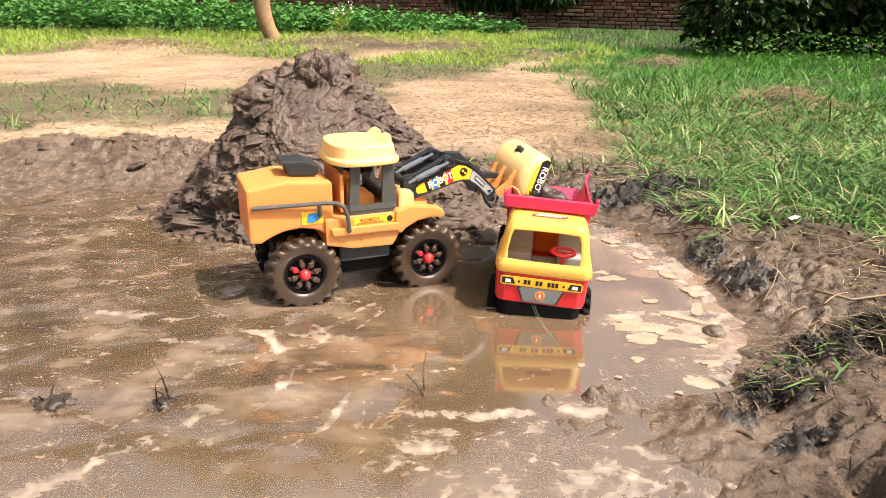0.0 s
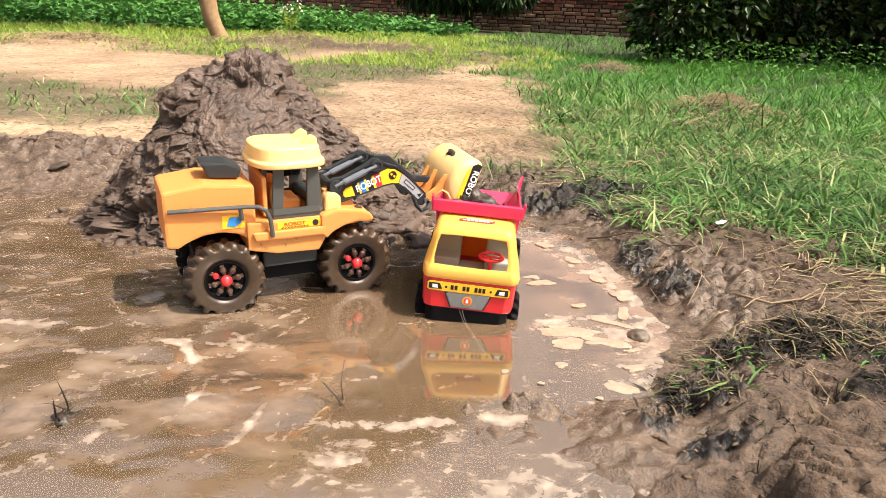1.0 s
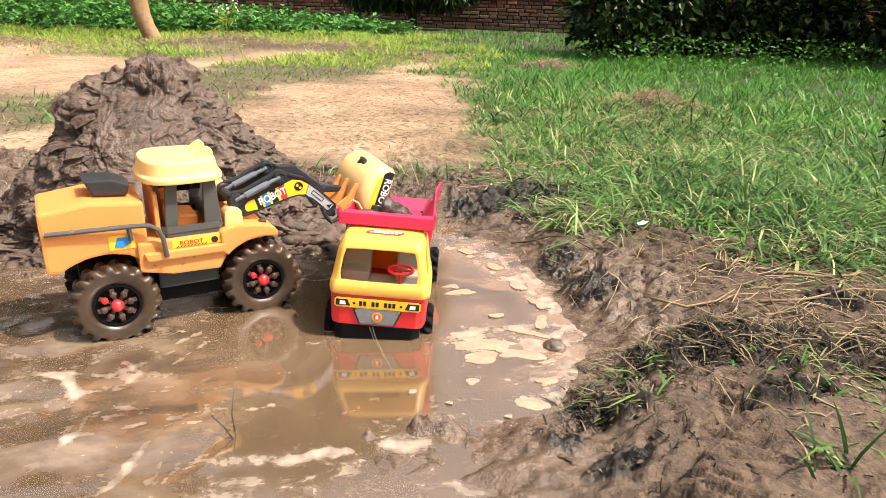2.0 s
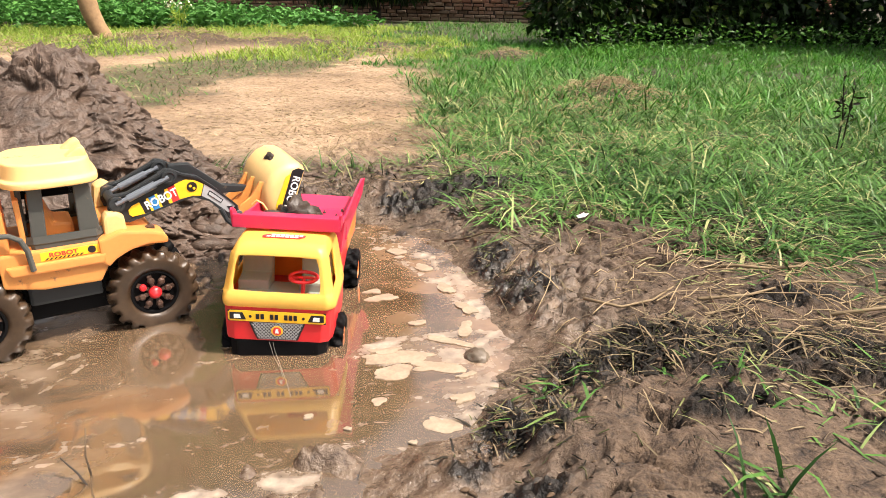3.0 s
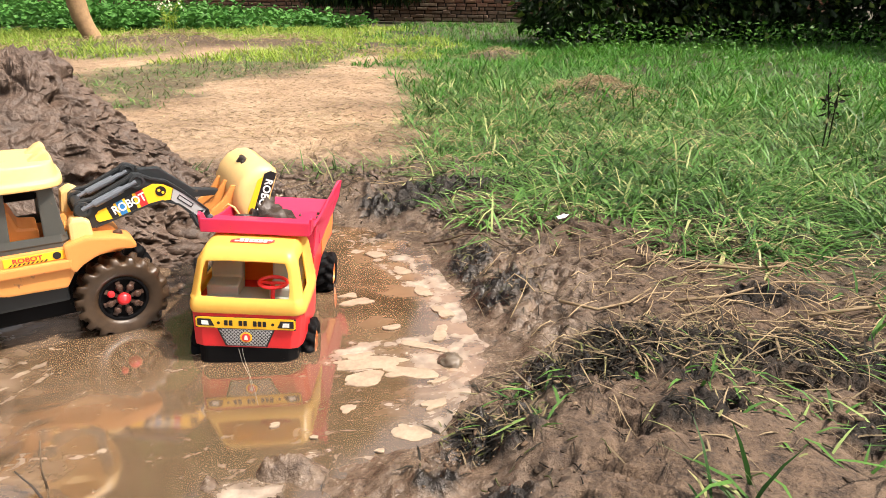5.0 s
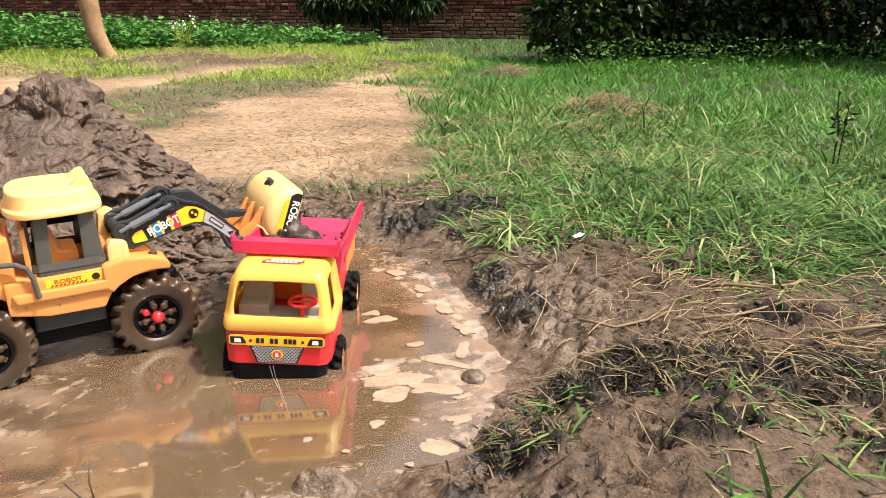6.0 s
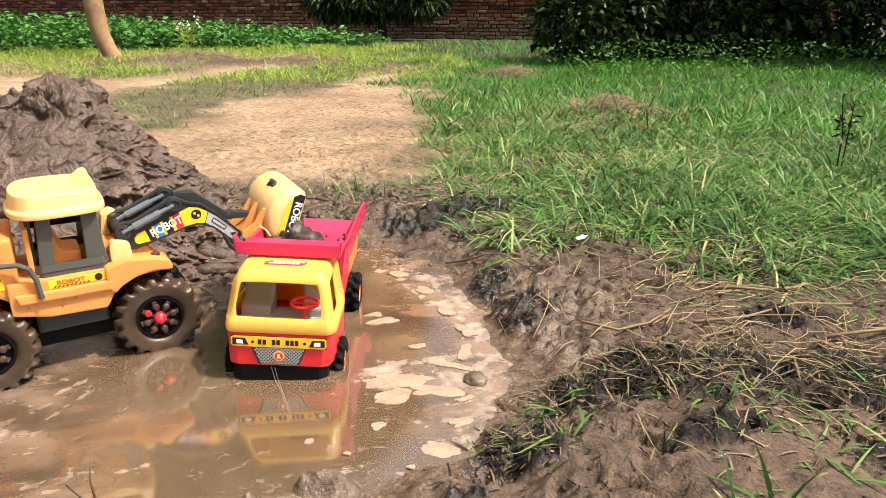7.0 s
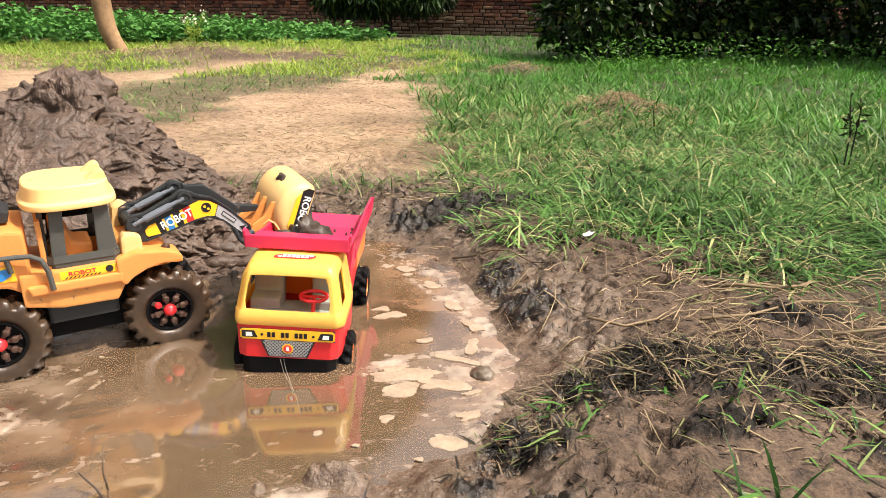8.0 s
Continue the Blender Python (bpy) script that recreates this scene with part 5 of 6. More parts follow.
    for k in range(26):
        rx, ry = random.uniform(-0.045, 0.05), random.uniform(0.12, 0.30)
        crumb = lathe([(0.0001, 0.0), (random.uniform(0.0015, 0.004), 0.001), (random.uniform(0.001, 0.003), random.uniform(0.002, 0.005)), (0.0002, 0.006)], (rx, ry, 0.0965 - (ry - 0.104) * 0.03), "z", 7)
        part("mud_crumb", crumb, CLOD, T)
    part("mount", box(-0.04, 0.04, 0.105, 0.29, 0.04, 0.089, 0.003), RED, T)
    return T


loader = wheel_loader()
truck = dump_truck()
# ---- brick wall ----
def brick_material(name, per_island):
    m, n, l, b = material(name)
    rnd = n.new("ShaderNodeNewGeometry").outputs["Random Per Island"] if per_island else n.new("ShaderNodeObjectInfo").outputs["Random"]
    col = ramp(n, l, rnd, [(0.0, (0.035, 0.013, 0.009)), (0.35, (0.12, 0.033, 0.017)), (0.75, (0.21, 0.066, 0.031)), (0.93, (0.25, 0.125, 0.065)), (1.0, (0.34, 0.24, 0.16))])
    f, g = noise_tex(n, l, 1.2, 4.0), noise_tex(n, l, 14.0, 5.0, 0.7)
    tc = n.new("ShaderNodeTexCoord")
    sep = n.new("ShaderNodeSeparateXYZ")
    geo = n.new("ShaderNodeNewGeometry")
    l.new(geo.outputs["Position"], sep.inputs[0])
    salt = maths(n, l, "SUBTRACT", maths(n, l, "MULTIPLY_ADD", g, 0.7, 0.28), sep.outputs["Z"], clamp=True)
    col = mix(n, l, maths(n, l, "MULTIPLY", salt, 1.6, clamp=True), col, (0.20, 0.15, 0.10))
    col = mix(n, l, 0.5, col, ramp(n, l, f, [(0.3, (0.45, 0.42, 0.4)), (0.7, (1, 1, 1))]), "MULTIPLY")
    l.new(col, b.inputs["Base Color"])
    b.inputs["Roughness"].default_value = 0.9
    bump(n, l, g, 0.7, 0.012, b)
    return m


BRICK, BRICK_FAR = brick_material("wall_brick", False), brick_material("wall_brick_rest", True)
WALL_A, WALL_ANGLE = Vector((-2.2, 16.0, 0.0)), -28.5
wall_m = Matrix.Translation(WALL_A) @ Matrix.Rotation(radians(WALL_ANGLE), 4, "Z")
wall = tagged(part("wall_north", box(-13.0, 13.0, 0.02, 0.24, -0.3, 2.35, 0.0), MORTAR, None), "old weathered red brick boundary wall", "wall", kind="structure")
wall.matrix_world = wall_m


def brick_verts(u, z, rng, w):
    w, h = w + rng.uniform(-0.022, 0.006), 0.056 + rng.uniform(-0.011, 0.005)
    z, u = z + rng.uniform(-0.005, 0.005), u + rng.uniform(-0.006, 0.006)
    out, c = -rng.uniform(-0.012, 0.022), 0.011
    f = [(u + c, out, z + c), (u + w - c, out, z + c), (u + w - c, out, z + h - c), (u + c, out, z + h - c)]
    b = [(u, 0.03, z), (u + w, 0.03, z), (u + w, 0.03, z + h), (u, 0.03, z + h)]
    m_ = [(u, out + c, z), (u + w, out + c, z), (u + w, out + c, z + h), (u, out + c, z + h)]
    return f + m_ + b


BRICK_FACES = [(0, 1, 2, 3), (4, 5, 1, 0), (5, 6, 2, 1), (6, 7, 3, 2), (7, 4, 0, 3), (8, 9, 5, 4), (9, 10, 6, 5), (10, 11, 7, 6), (11, 8, 4, 7)]

# ---- leaves and blades ----
def leaf_arrays(base, way, up, length, width, fold=0.25):
    """Folded leaves: base points, directions, surface normals, sizes."""
    side = np.cross(way, up)
    side /= np.linalg.norm(side, axis=1, keepdims=True) + 1e-9
    up = np.cross(side, way)
    L, W = length[:, None], width[:, None]
    p0 = base
    p1 = base + way * L * 0.45 + side * W * 0.5 + up * W * fold
    p2 = base + way * L - up * L * 0.12
    p3 = base + way * L * 0.45 - side * W * 0.5 + up * W * fold
    v = np.stack([p0, p1, p2, p3], 1).reshape(-1, 3)
    k = np.arange(len(base))[:, None] * 4
    return v, np.concatenate([k + [[0, 1, 2]], k + [[0, 2, 3]]])


def unit(rng, n, up_bias=0.0):
    d = rng.normal(size=(n, 3))
    d[:, 2] += up_bias
    return d / np.linalg.norm(d, axis=1, keepdims=True)


def blades(x, y, z, rng, length, width, elevation, droop, az=None):
    """Grass blades that rise and bend over; arrays for every blade."""
    n = len(x)
    az = rng.uniform(0, 2 * np.pi, n) if az is None else az
    s = np.array([0.0, 0.3, 0.65, 1.0])
    r, h, pts = np.zeros(n), np.zeros(n), []
    dirx, diry = np.cos(az), np.sin(az)
    twist = rng.normal(0, 0.5, n)
    sx, sy = -np.sin(az + twist), np.cos(az + twist)
    for i, t in enumerate(s):
        if i:
            e = elevation - droop * (t + s[i - 1]) / 2
            r, h = r + length * (t - s[i - 1]) * np.cos(e), h + length * (t - s[i - 1]) * np.sin(e)
        h = np.maximum(h, 0.002)
        c = np.stack([x + dirx * r, y + diry * r, z + h], 1)
        w = width * (0.8, 1.0, 0.7, 0.0)[i] * 0.5
        if i < 3:
            pts += [c + np.stack([sx * w, sy * w, 0 * w], 1), c - np.stack([sx * w, sy * w, 0 * w], 1)]
        else:
            pts += [c]
    v = np.stack(pts, 1).reshape(-1, 3)
    k = np.arange(n)[:, None] * 7
    return v, np.concatenate([k + [[0, 1, 3, 2]], k + [[2, 3, 5, 4]]]), k + [[4, 5, 6]]


def fan(rng, n, r0, r1, a0=-56.0, a1=44.0):
    """Points on the yard beyond the puddle, between two distances and bearings."""
    r = np.sqrt(rng.uniform(r0 * r0, r1 * r1, n))
    a = np.radians(rng.uniform(a0, a1, n))
    return 0.2 - r * np.sin(a), 0.15 + r * np.cos(a)


rng = np.random.default_rng(7)


def grass_stuff(name, label, mat_, sets):
    vs, qs, ts, off = [], [], [], 0
    for v, q, t in sets:
        vs.append(v)
        qs.append(q + off)
        ts.append(t + off)
        off += len(v)
    me = array_mesh(name, np.concatenate(vs), [np.concatenate(qs), np.concatenate(ts)], True)
    return tagged(put(name, me, mat_), label, "grass", kind="stuff")


def grown(n, r0, r1, length, width, lean, share=1.0, keep=None, tuft=9.0):
    x, y = fan(rng, n, r0, r1)
    h, wet, sand, green = ground_at(x, y)
    clump = 0.55 + 0.6 * fbm(x * tuft, y * tuft, 0, 3, 401)
    ok = rng.uniform(0, 1, n) < green * np.clip(clump, 0.08, 1) * share
    ok &= (wet < 0.6) & (np.hypot(x + 1.31, (y - 6.8) / 2.2) > 0.20)
    if keep is not None:
        ok &= keep(x, y)
    x, y, h, c, g = x[ok], y[ok], h[ok], clump[ok], green[ok]
    m_ = len(x)
    L = length * rng.uniform(0.45, 1.25, m_) * (0.6 + 0.6 * np.clip(c, 0, 1)) * (0.35 + 0.65 * np.clip(g * 1.3, 0, 1))
    return blades(x, y, h - 0.004, rng, L, width * rng.uniform(0.6, 1.3, m_), rng.uniform(lean[0], lean[1], m_), rng.uniform(0.5, 2.0, m_))


def meadow_side(x, y):
    return x > 0.45 + 0.17 * (y - 1.0) + 0.9 * smooth(1.8, 5.5, y) * fbm(x * 1.7, y * 1.7, 0, 3, 403)


def yard_side(x, y):
    return ~meadow_side(x, y)


def tufts(n, r0, r1, k, length, width, lean, keep, spread=0.016, tuft=7.0):
    """Tussocks: blades that rise from one root and fall outward, with bare gaps between."""
    x, y = fan(rng, n, r0, r1)
    h, wet, sand, green = ground_at(x, y)
    clump = 0.55 + 0.75 * fbm(x * tuft, y * tuft, 0, 3, 407)
    ok = (rng.uniform(0, 1, n) < green * np.clip(clump, 0.12, 1)) & (wet < 0.55) & keep(x, y)
    x, y, h, c = x[ok], y[ok], h[ok], clump[ok]
    big = rng.uniform(0.55, 1.25, len(x)) * (0.7 + 0.4 * np.clip(c, 0, 1))
    side = rng.uniform(0, 2 * np.pi, len(x))
    x, y, h, big, side = (np.repeat(v, k) for v in (x, y, h, big, side))
    m_ = len(x)
    ox, oy = rng.normal(0, spread, m_), rng.normal(0, spread, m_)
    az = np.arctan2(oy + 0.35 * spread * np.sin(side), ox + 0.35 * spread * np.cos(side)) + rng.normal(0, 0.35, m_)
    L = length * big * rng.uniform(0.5, 1.25, m_)
    return blades(x + ox, y + oy, h - 0.005, rng, L, width * rng.uniform(0.6, 1.3, m_), rng.uniform(lean[0], lean[1], m_), rng.uniform(0.7, 2.7, m_), az)


grass_stuff("meadow_grass", "matted green meadow grass beside the puddle", GRASS, [
    grown(36000, 0.85, 2.3, 0.070, 0.0030, (0.05, 0.9), 0.9, meadow_side),
    tufts(7500, 0.85, 2.4, 15, 0.105, 0.0036, (0.0, 1.15), meadow_side),
    tufts(1500, 0.85, 1.7, 14, 0.125, 0.0040, (0.0, 0.55), meadow_side, 0.022),
    tufts(6500, 2.2, 3.6, 13, 0.115, 0.0044, (0.3, 1.4), meadow_side, 0.02),
    grown(24000, 2.2, 3.6, 0.07, 0.0040, (0.2, 1.1), 0.8, meadow_side),
    grown(100000, 1.4, 5.6, 0.055, 0.0036, (0.2, 1.2), 0.9, yard_side, 6.0)])
grass_stuff("lush_grass", "lush bright green grass toward the bushes", LUSH, [
    tufts(10000, 2.5, 6.6, 12, 0.11, 0.0052, (0.4, 1.45), meadow_side, 0.024, 4.0),
    grown(50000, 2.6, 6.0, 0.085, 0.0055, (0.3, 1.3), 0.9, meadow_side),
    grown(45000, 5.8, 12.0, 0.11, 0.0085, (0.5, 1.5), 1.0, meadow_side)])
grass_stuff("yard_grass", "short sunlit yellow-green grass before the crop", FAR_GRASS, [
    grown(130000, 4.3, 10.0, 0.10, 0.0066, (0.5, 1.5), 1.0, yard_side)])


def straw_set(n, area, length, width, z_up, seed, bend=0.5, spread=0.55):
    """Dry stalks lying about: area is a list of (x, y, spread x, spread y, share)."""
    r = np.random.default_rng(seed)
    shares = np.array([a[4] for a in area], float)
    pick = r.choice(len(area), n, p=shares / shares.sum())
    a = np.array(area)[pick]
    x, y = a[:, 0] + r.normal(0, 1, n) * a[:, 2], a[:, 1] + r.normal(0, 1, n) * a[:, 3]
    wet_ok = signed(x, y, POND) > 0.015
    x, y = x[wet_ok], y[wet_ok]
    n = len(x)
    L, az, turn = length * r.uniform(0.3, 1.3, n), r.normal(0.0, spread, n) + np.where(r.uniform(0, 1, n) < 0.25, 1.4, 0.1), r.normal(0, bend, n)
    pts, px, py = [], x.copy(), y.copy()
    lift = z_up * r.uniform(0.1, 1.0, n)
    tilt = r.normal(0, 0.10, n)
    for i in range(4):
        if i:
            d = az + turn * (i / 3 - 0.5)
            px, py = px + np.cos(d) * L / 3, py + np.sin(d) * L / 3
        z = height(px, py) + 0.002 + lift * (0.4 + 0.6 * np.sin(i)) + np.maximum(tilt * L * i / 3, 0)
        w = width * (1.0, 0.95, 0.8, 0.5)[i] * r.uniform(0.8, 1.2, n) * 0.5
        nx_, ny_ = -np.sin(az), np.cos(az)
        pts += [np.stack([px + nx_ * w, py + ny_ * w, z], 1), np.stack([px - nx_ * w, py - ny_ * w, z], 1), np.stack([px, py, z + w * 1.6], 1)]
    v = np.stack(pts, 1).reshape(-1, 3)
    k = np.arange(n)[:, None] * 12
    q = []
    for i in range(3):
        for a_, b_ in ((0, 2), (2, 1), (1, 0)):
            q.append(k + [[3 * i + a_, 3 * i + b_, 3 * i + 3 + b_, 3 * i + 3 + a_]])
    return v, np.concatenate(q)


def straw_stuff(name, label, mat_, *sets):
    vs, qs, off = [], [], 0
    for v, q in sets:
        vs.append(v)
        qs.append(q + off)
        off += len(v)
    return tagged(put(name, array_mesh(name, np.concatenate(vs), [np.concatenate(qs)], True), mat_), label, "straw", kind="stuff")


# rotting grass, darkened further for the shade in deep gaps
ROT_SHADE = leaf_material("shaded_rotting_grass", (0.003, 0.0026, 0.0018), (0.020, 0.017, 0.010), (0.10, 0.12, 0.035), 0.16, 0.7, 0.02)
STRAW_DARK = leaf_material("brown_straw", (0.0525, 0.0364, 0.0238), (0.14, 0.105, 0.07), None, 0.1, 0.7, 0.05)
straw_stuff("dry_straw", "pale dry straw scattered on the dirt bank", STRAW,
            straw_set(340, [(0.90, 0.93, 0.14, 0.09, 5), (0.78, 0.80, 0.12, 0.05, 2), (1.0, 0.78, 0.12, 0.06, 3), (0.72, 1.0, 0.12, 0.06, 1.5)], 0.062, 0.0016, 0.007, 3, 0.7, 0.9),
            straw_set(1300, [(1.45, 2.60, 0.16, 0.07, 4), (1.71, 4.55, 0.18, 0.1, 2), (1.25, 2.35, 0.2, 0.1, 2), (0.95, 1.9, 0.3, 0.3, 2)], 0.065, 0.0022, 0.030, 5, 0.7, 1.6),
            straw_set(1500, [(-0.55, 6.2, 0.5, 0.2, 4), (-2.0, 5.3, 0.35, 0.12, 5), (0.35, 6.3, 0.3, 0.1, 1), (0.9, 5.1, 0.25, 0.1, 1), (-1.3, 6.5, 1.0, 0.3, 2)], 0.085, 0.0040, 0.05, 6, 0.7, 1.6))
straw_stuff("sand_litter", "small dry stalks lying on the sandy path", leaf_material("path_litter", (0.07, 0.046, 0.026), (0.36, 0.27, 0.16), None, 0.1, 0.8, 0.05),
            straw_set(4200, [(0.30, 2.3, 0.28, 0.35, 3), (0.55, 3.6, 0.35, 0.7, 4), (-1.0, 3.6, 0.9, 0.5, 2), (-0.6, 2.1, 0.5, 0.15, 1)], 0.018, 0.0022, 0.004, 12, 0.8, 3.0))
straw_stuff("brown_straw", "brown stalks and crumbs pressed into soil", STRAW_DARK,
            straw_set(520, [(0.72, 0.80, 0.16, 0.08, 4), (0.62, 1.05, 0.10, 0.12, 2), (0.85, 0.68, 0.12, 0.06, 1)], 0.030, 0.0011, 0.005, 9, 0.3, 1.2))

straw_stuff("dead_leaves", "dark bits of dead leaf trodden into the mud", ROT_SHADE,
            straw_set(240, [(0.66, 0.66, 0.14, 0.06, 3), (0.90, 0.64, 0.14, 0.05, 2), (0.50, 0.66, 0.06, 0.05, 2), (0.60, 1.0, 0.06, 0.12, 2), (0.85, 0.92, 0.15, 0.08, 1)], 0.009, 0.0014, 0.001, 14, 0.2, 2.4))


def spray(n, cx, cy, sx, sy, length, width, lean, seed):
    r = np.random.default_rng(seed)
    x, y = cx + r.normal(0, sx, n), cy + r.normal(0, sy, n)
    ok = (signed(x, y, POND) > 0.0) | (x < 0.0)
    x, y = x[ok], y[ok]
    m_ = len(x)
    return blades(x, y, np.maximum(height(x, y), 0.0) - 0.003, r, length * r.uniform(0.4, 1.3, m_), width * r.uniform(0.6, 1.3, m_), r.uniform(lean[0], lean[1], m_), r.uniform(0.3, 1.8, m_))


grass_stuff("shaded_rotting_grass", "rotting grass trodden into the wet bank, blackened for the shade in its gaps", ROT_SHADE, [
    spray(800, 0.60, 0.80, 0.05, 0.024, 0.024, 0.0026, (0.0, 0.8), 21), spray(900, 0.71, 0.755, 0.08, 0.028, 0.024, 0.0026, (0.0, 0.7), 22), spray(220, 0.47, 0.725, 0.03, 0.022, 0.024, 0.0026, (0.0, 0.8), 23),
    spray(14, -0.104, 1.138, 0.012, 0.010, 0.022, 0.0022, (0.4, 1.5), 26), spray(14, -0.335, 0.722, 0.010, 0.008, 0.032, 0.0020, (0.5, 1.5), 27), spray(12, -0.218, 0.727, 0.006, 0.006, 0.034, 0.0018, (0.6, 1.5), 28),
    spray(260, 0.86, 0.715, 0.08, 0.025, 0.024, 0.0028, (0.0, 0.8), 29), spray(140, 0.57, 1.06, 0.03, 0.06, 0.025, 0.0024, (0.0, 0.9), 30),
    spray(160, 0.60, 1.45, 0.10, 0.05, 0.04, 0.003, (0.1, 1.1), 24), spray(160, 0.45, 1.55, 0.12, 0.05, 0.04, 0.003, (0.1, 1.1), 25)])
WITHERED = leaf_material("withered_grass", (0.06, 0.046, 0.026), (0.24, 0.185, 0.11), (0.13, 0.16, 0.05), 0.25, 0.7, 0.1)
grass_stuff("withered_grass", "withered tan grass tangled over the rotting turf", WITHERED, [
    spray(150, 0.60, 0.80, 0.06, 0.03, 0.05, 0.0020, (0.0, 0.7), 41), spray(260, 0.72, 0.76, 0.10, 0.04, 0.055, 0.0022, (0.0, 0.6), 42), spray(70, 0.48, 0.73, 0.03, 0.02, 0.035, 0.0020, (0.0, 0.8), 43),
    spray(220, 0.88, 0.72, 0.10, 0.05, 0.06, 0.0022, (0.0, 0.6), 44), spray(160, 0.62, 1.20, 0.06, 0.12, 0.045, 0.0018, (0.0, 0.5), 45), spray(300, 0.95, 1.05, 0.14, 0.06, 0.07, 0.0026, (0.0, 0.5), 46),
    spray(90, 0.72, 0.63, 0.10, 0.03, 0.04, 0.0020, (0.0, 0.6), 48), spray(200, 0.40, 1.62, 0.16, 0.05, 0.05, 0.0022, (0.0, 0.6), 47)])
grass_stuff("bank_grass", "thin green tufts on the muddy bank", GRASS, [
    spray(40, 0.74, 0.62, 0.05, 0.03, 0.045, 0.0028, (0.0, 0.9), 40), spray(110, 0.98, 0.60, 0.07, 0.05, 0.08, 0.0040, (0.2, 1.3), 39), spray(90, 0.86, 0.56, 0.05, 0.03, 0.085, 0.0042, (0.3, 1.4), 31), spray(26, 0.52, 0.74, 0.03, 0.03, 0.045, 0.003, (0.1, 1.1), 32), spray(26, 0.68, 0.70, 0.04, 0.03, 0.05, 0.0032, (0.1, 1.0), 33),
    spray(60, 0.96, 0.70, 0.06, 0.06, 0.07, 0.004, (0.1, 1.3), 34), spray(14, 0.60, 0.55, 0.015, 0.01, 0.075, 0.0042, (0.6, 1.4), 35), spray(110, 0.44, 1.66, 0.10, 0.03, 0.06, 0.003, (0.2, 1.2), 36),
    spray(90, 0.20, 1.68, 0.10, 0.03, 0.05, 0.003, (0.2, 1.2), 37), spray(130, 0.80, 1.24, 0.07, 0.03, 0.06, 0.0034, (0.1, 1.2), 38)])


# ---- shrubs and trees ----
LEAF_MID = leaf_material("weed_leaf", (0.012, 0.050, 0.007), (0.070, 0.185, 0.022), None, 0.1, 0.5, 0.25)
def leafy(name, n, centres, leaf, mat_, parent, seed, droop=0.0, label=""):
    """A crown: many leaves in uneven clumps. centres: (x, y, z, rx, ry, rz)."""
    r = np.random.default_rng(seed)
    c = np.array(centres)[r.integers(0, len(centres), n)]
    d = unit(r, n)
    k = r.uniform(0.35, 1.0, n) ** 0.5
    lump = 1 + 0.35 * fbm(d[:, 0] * 2.2 + c[:, 0], d[:, 1] * 2.2, d[:, 2] * 2.2, 3, seed)
    p = c[:, :3] + d * c[:, 3:] * (k * lump)[:, None]
    p[:, 2] = np.maximum(p[:, 2], 0.06 + r.uniform(0, 0.1, n))
    way = d + unit(r, n) * 0.8
    way[:, 2] -= droop
    way /= np.linalg.norm(way, axis=1, keepdims=True)
    up = unit(r, n, 1.3)
    v, f = leaf_arrays(p, way, up, leaf[0] * r.uniform(0.5, 1.3, n), leaf[1] * r.uniform(0.6, 1.3, n))
    return put(name, array_mesh(name, v, [f]), mat_, parent, label)


def limb_set(parent, mat_, limbs):
    for pts, r0, r1 in limbs:
        n = len(pts)
        part("limb", tube(pts, [r0 + (r1 - r0) * i / (n - 1) for i in range(n)], 8), mat_, parent)


def pale_tree():
    T = empty("tree", pose(-1.37, 7.09, 0))
    tagged(T, "young tree with a smooth pale curved trunk", "tree")
    part("trunk", tube([(0.09, 0, -0.1), (0.06, 0, 0.0), (0.03, 0, 0.08), (-0.012, 0, 0.17), (-0.044, 0, 0.27), (-0.060, 0, 0.38), (-0.066, 0, 0.52), (-0.066, 0, 0.68), (-0.045, 0.01, 0.95), (0.0, 0.02, 1.4), (0.05, 0.03, 1.8), (0.04, 0, 2.4)],
                       [0.088, 0.080, 0.074, 0.075, 0.079, 0.081, 0.082, 0.081, 0.074, 0.06, 0.05, 0.04], 18), BARK, T, "smooth pale tan bark", True)
    limb_set(T, BARK, [([(0.04, 0, 2.2), (0.3, 0.1, 2.6), (0.7, 0.2, 3.0)], 0.03, 0.01), ([(0.04, 0, 2.1), (-0.3, 0.2, 2.6), (-0.6, 0.3, 3.1)], 0.03, 0.01), ([(0.04, 0, 2.4), (0.0, -0.2, 2.9), (0.1, -0.3, 3.4)], 0.03, 0.01)])
    leafy("crown", 1500, [(0.6, 0.2, 3.1, 0.5, 0.5, 0.4), (-0.5, 0.3, 3.2, 0.5, 0.5, 0.4), (0.1, -0.3, 3.6, 0.6, 0.6, 0.5)], (0.13, 0.05), LEAF_CROP, T, 51)
    return T


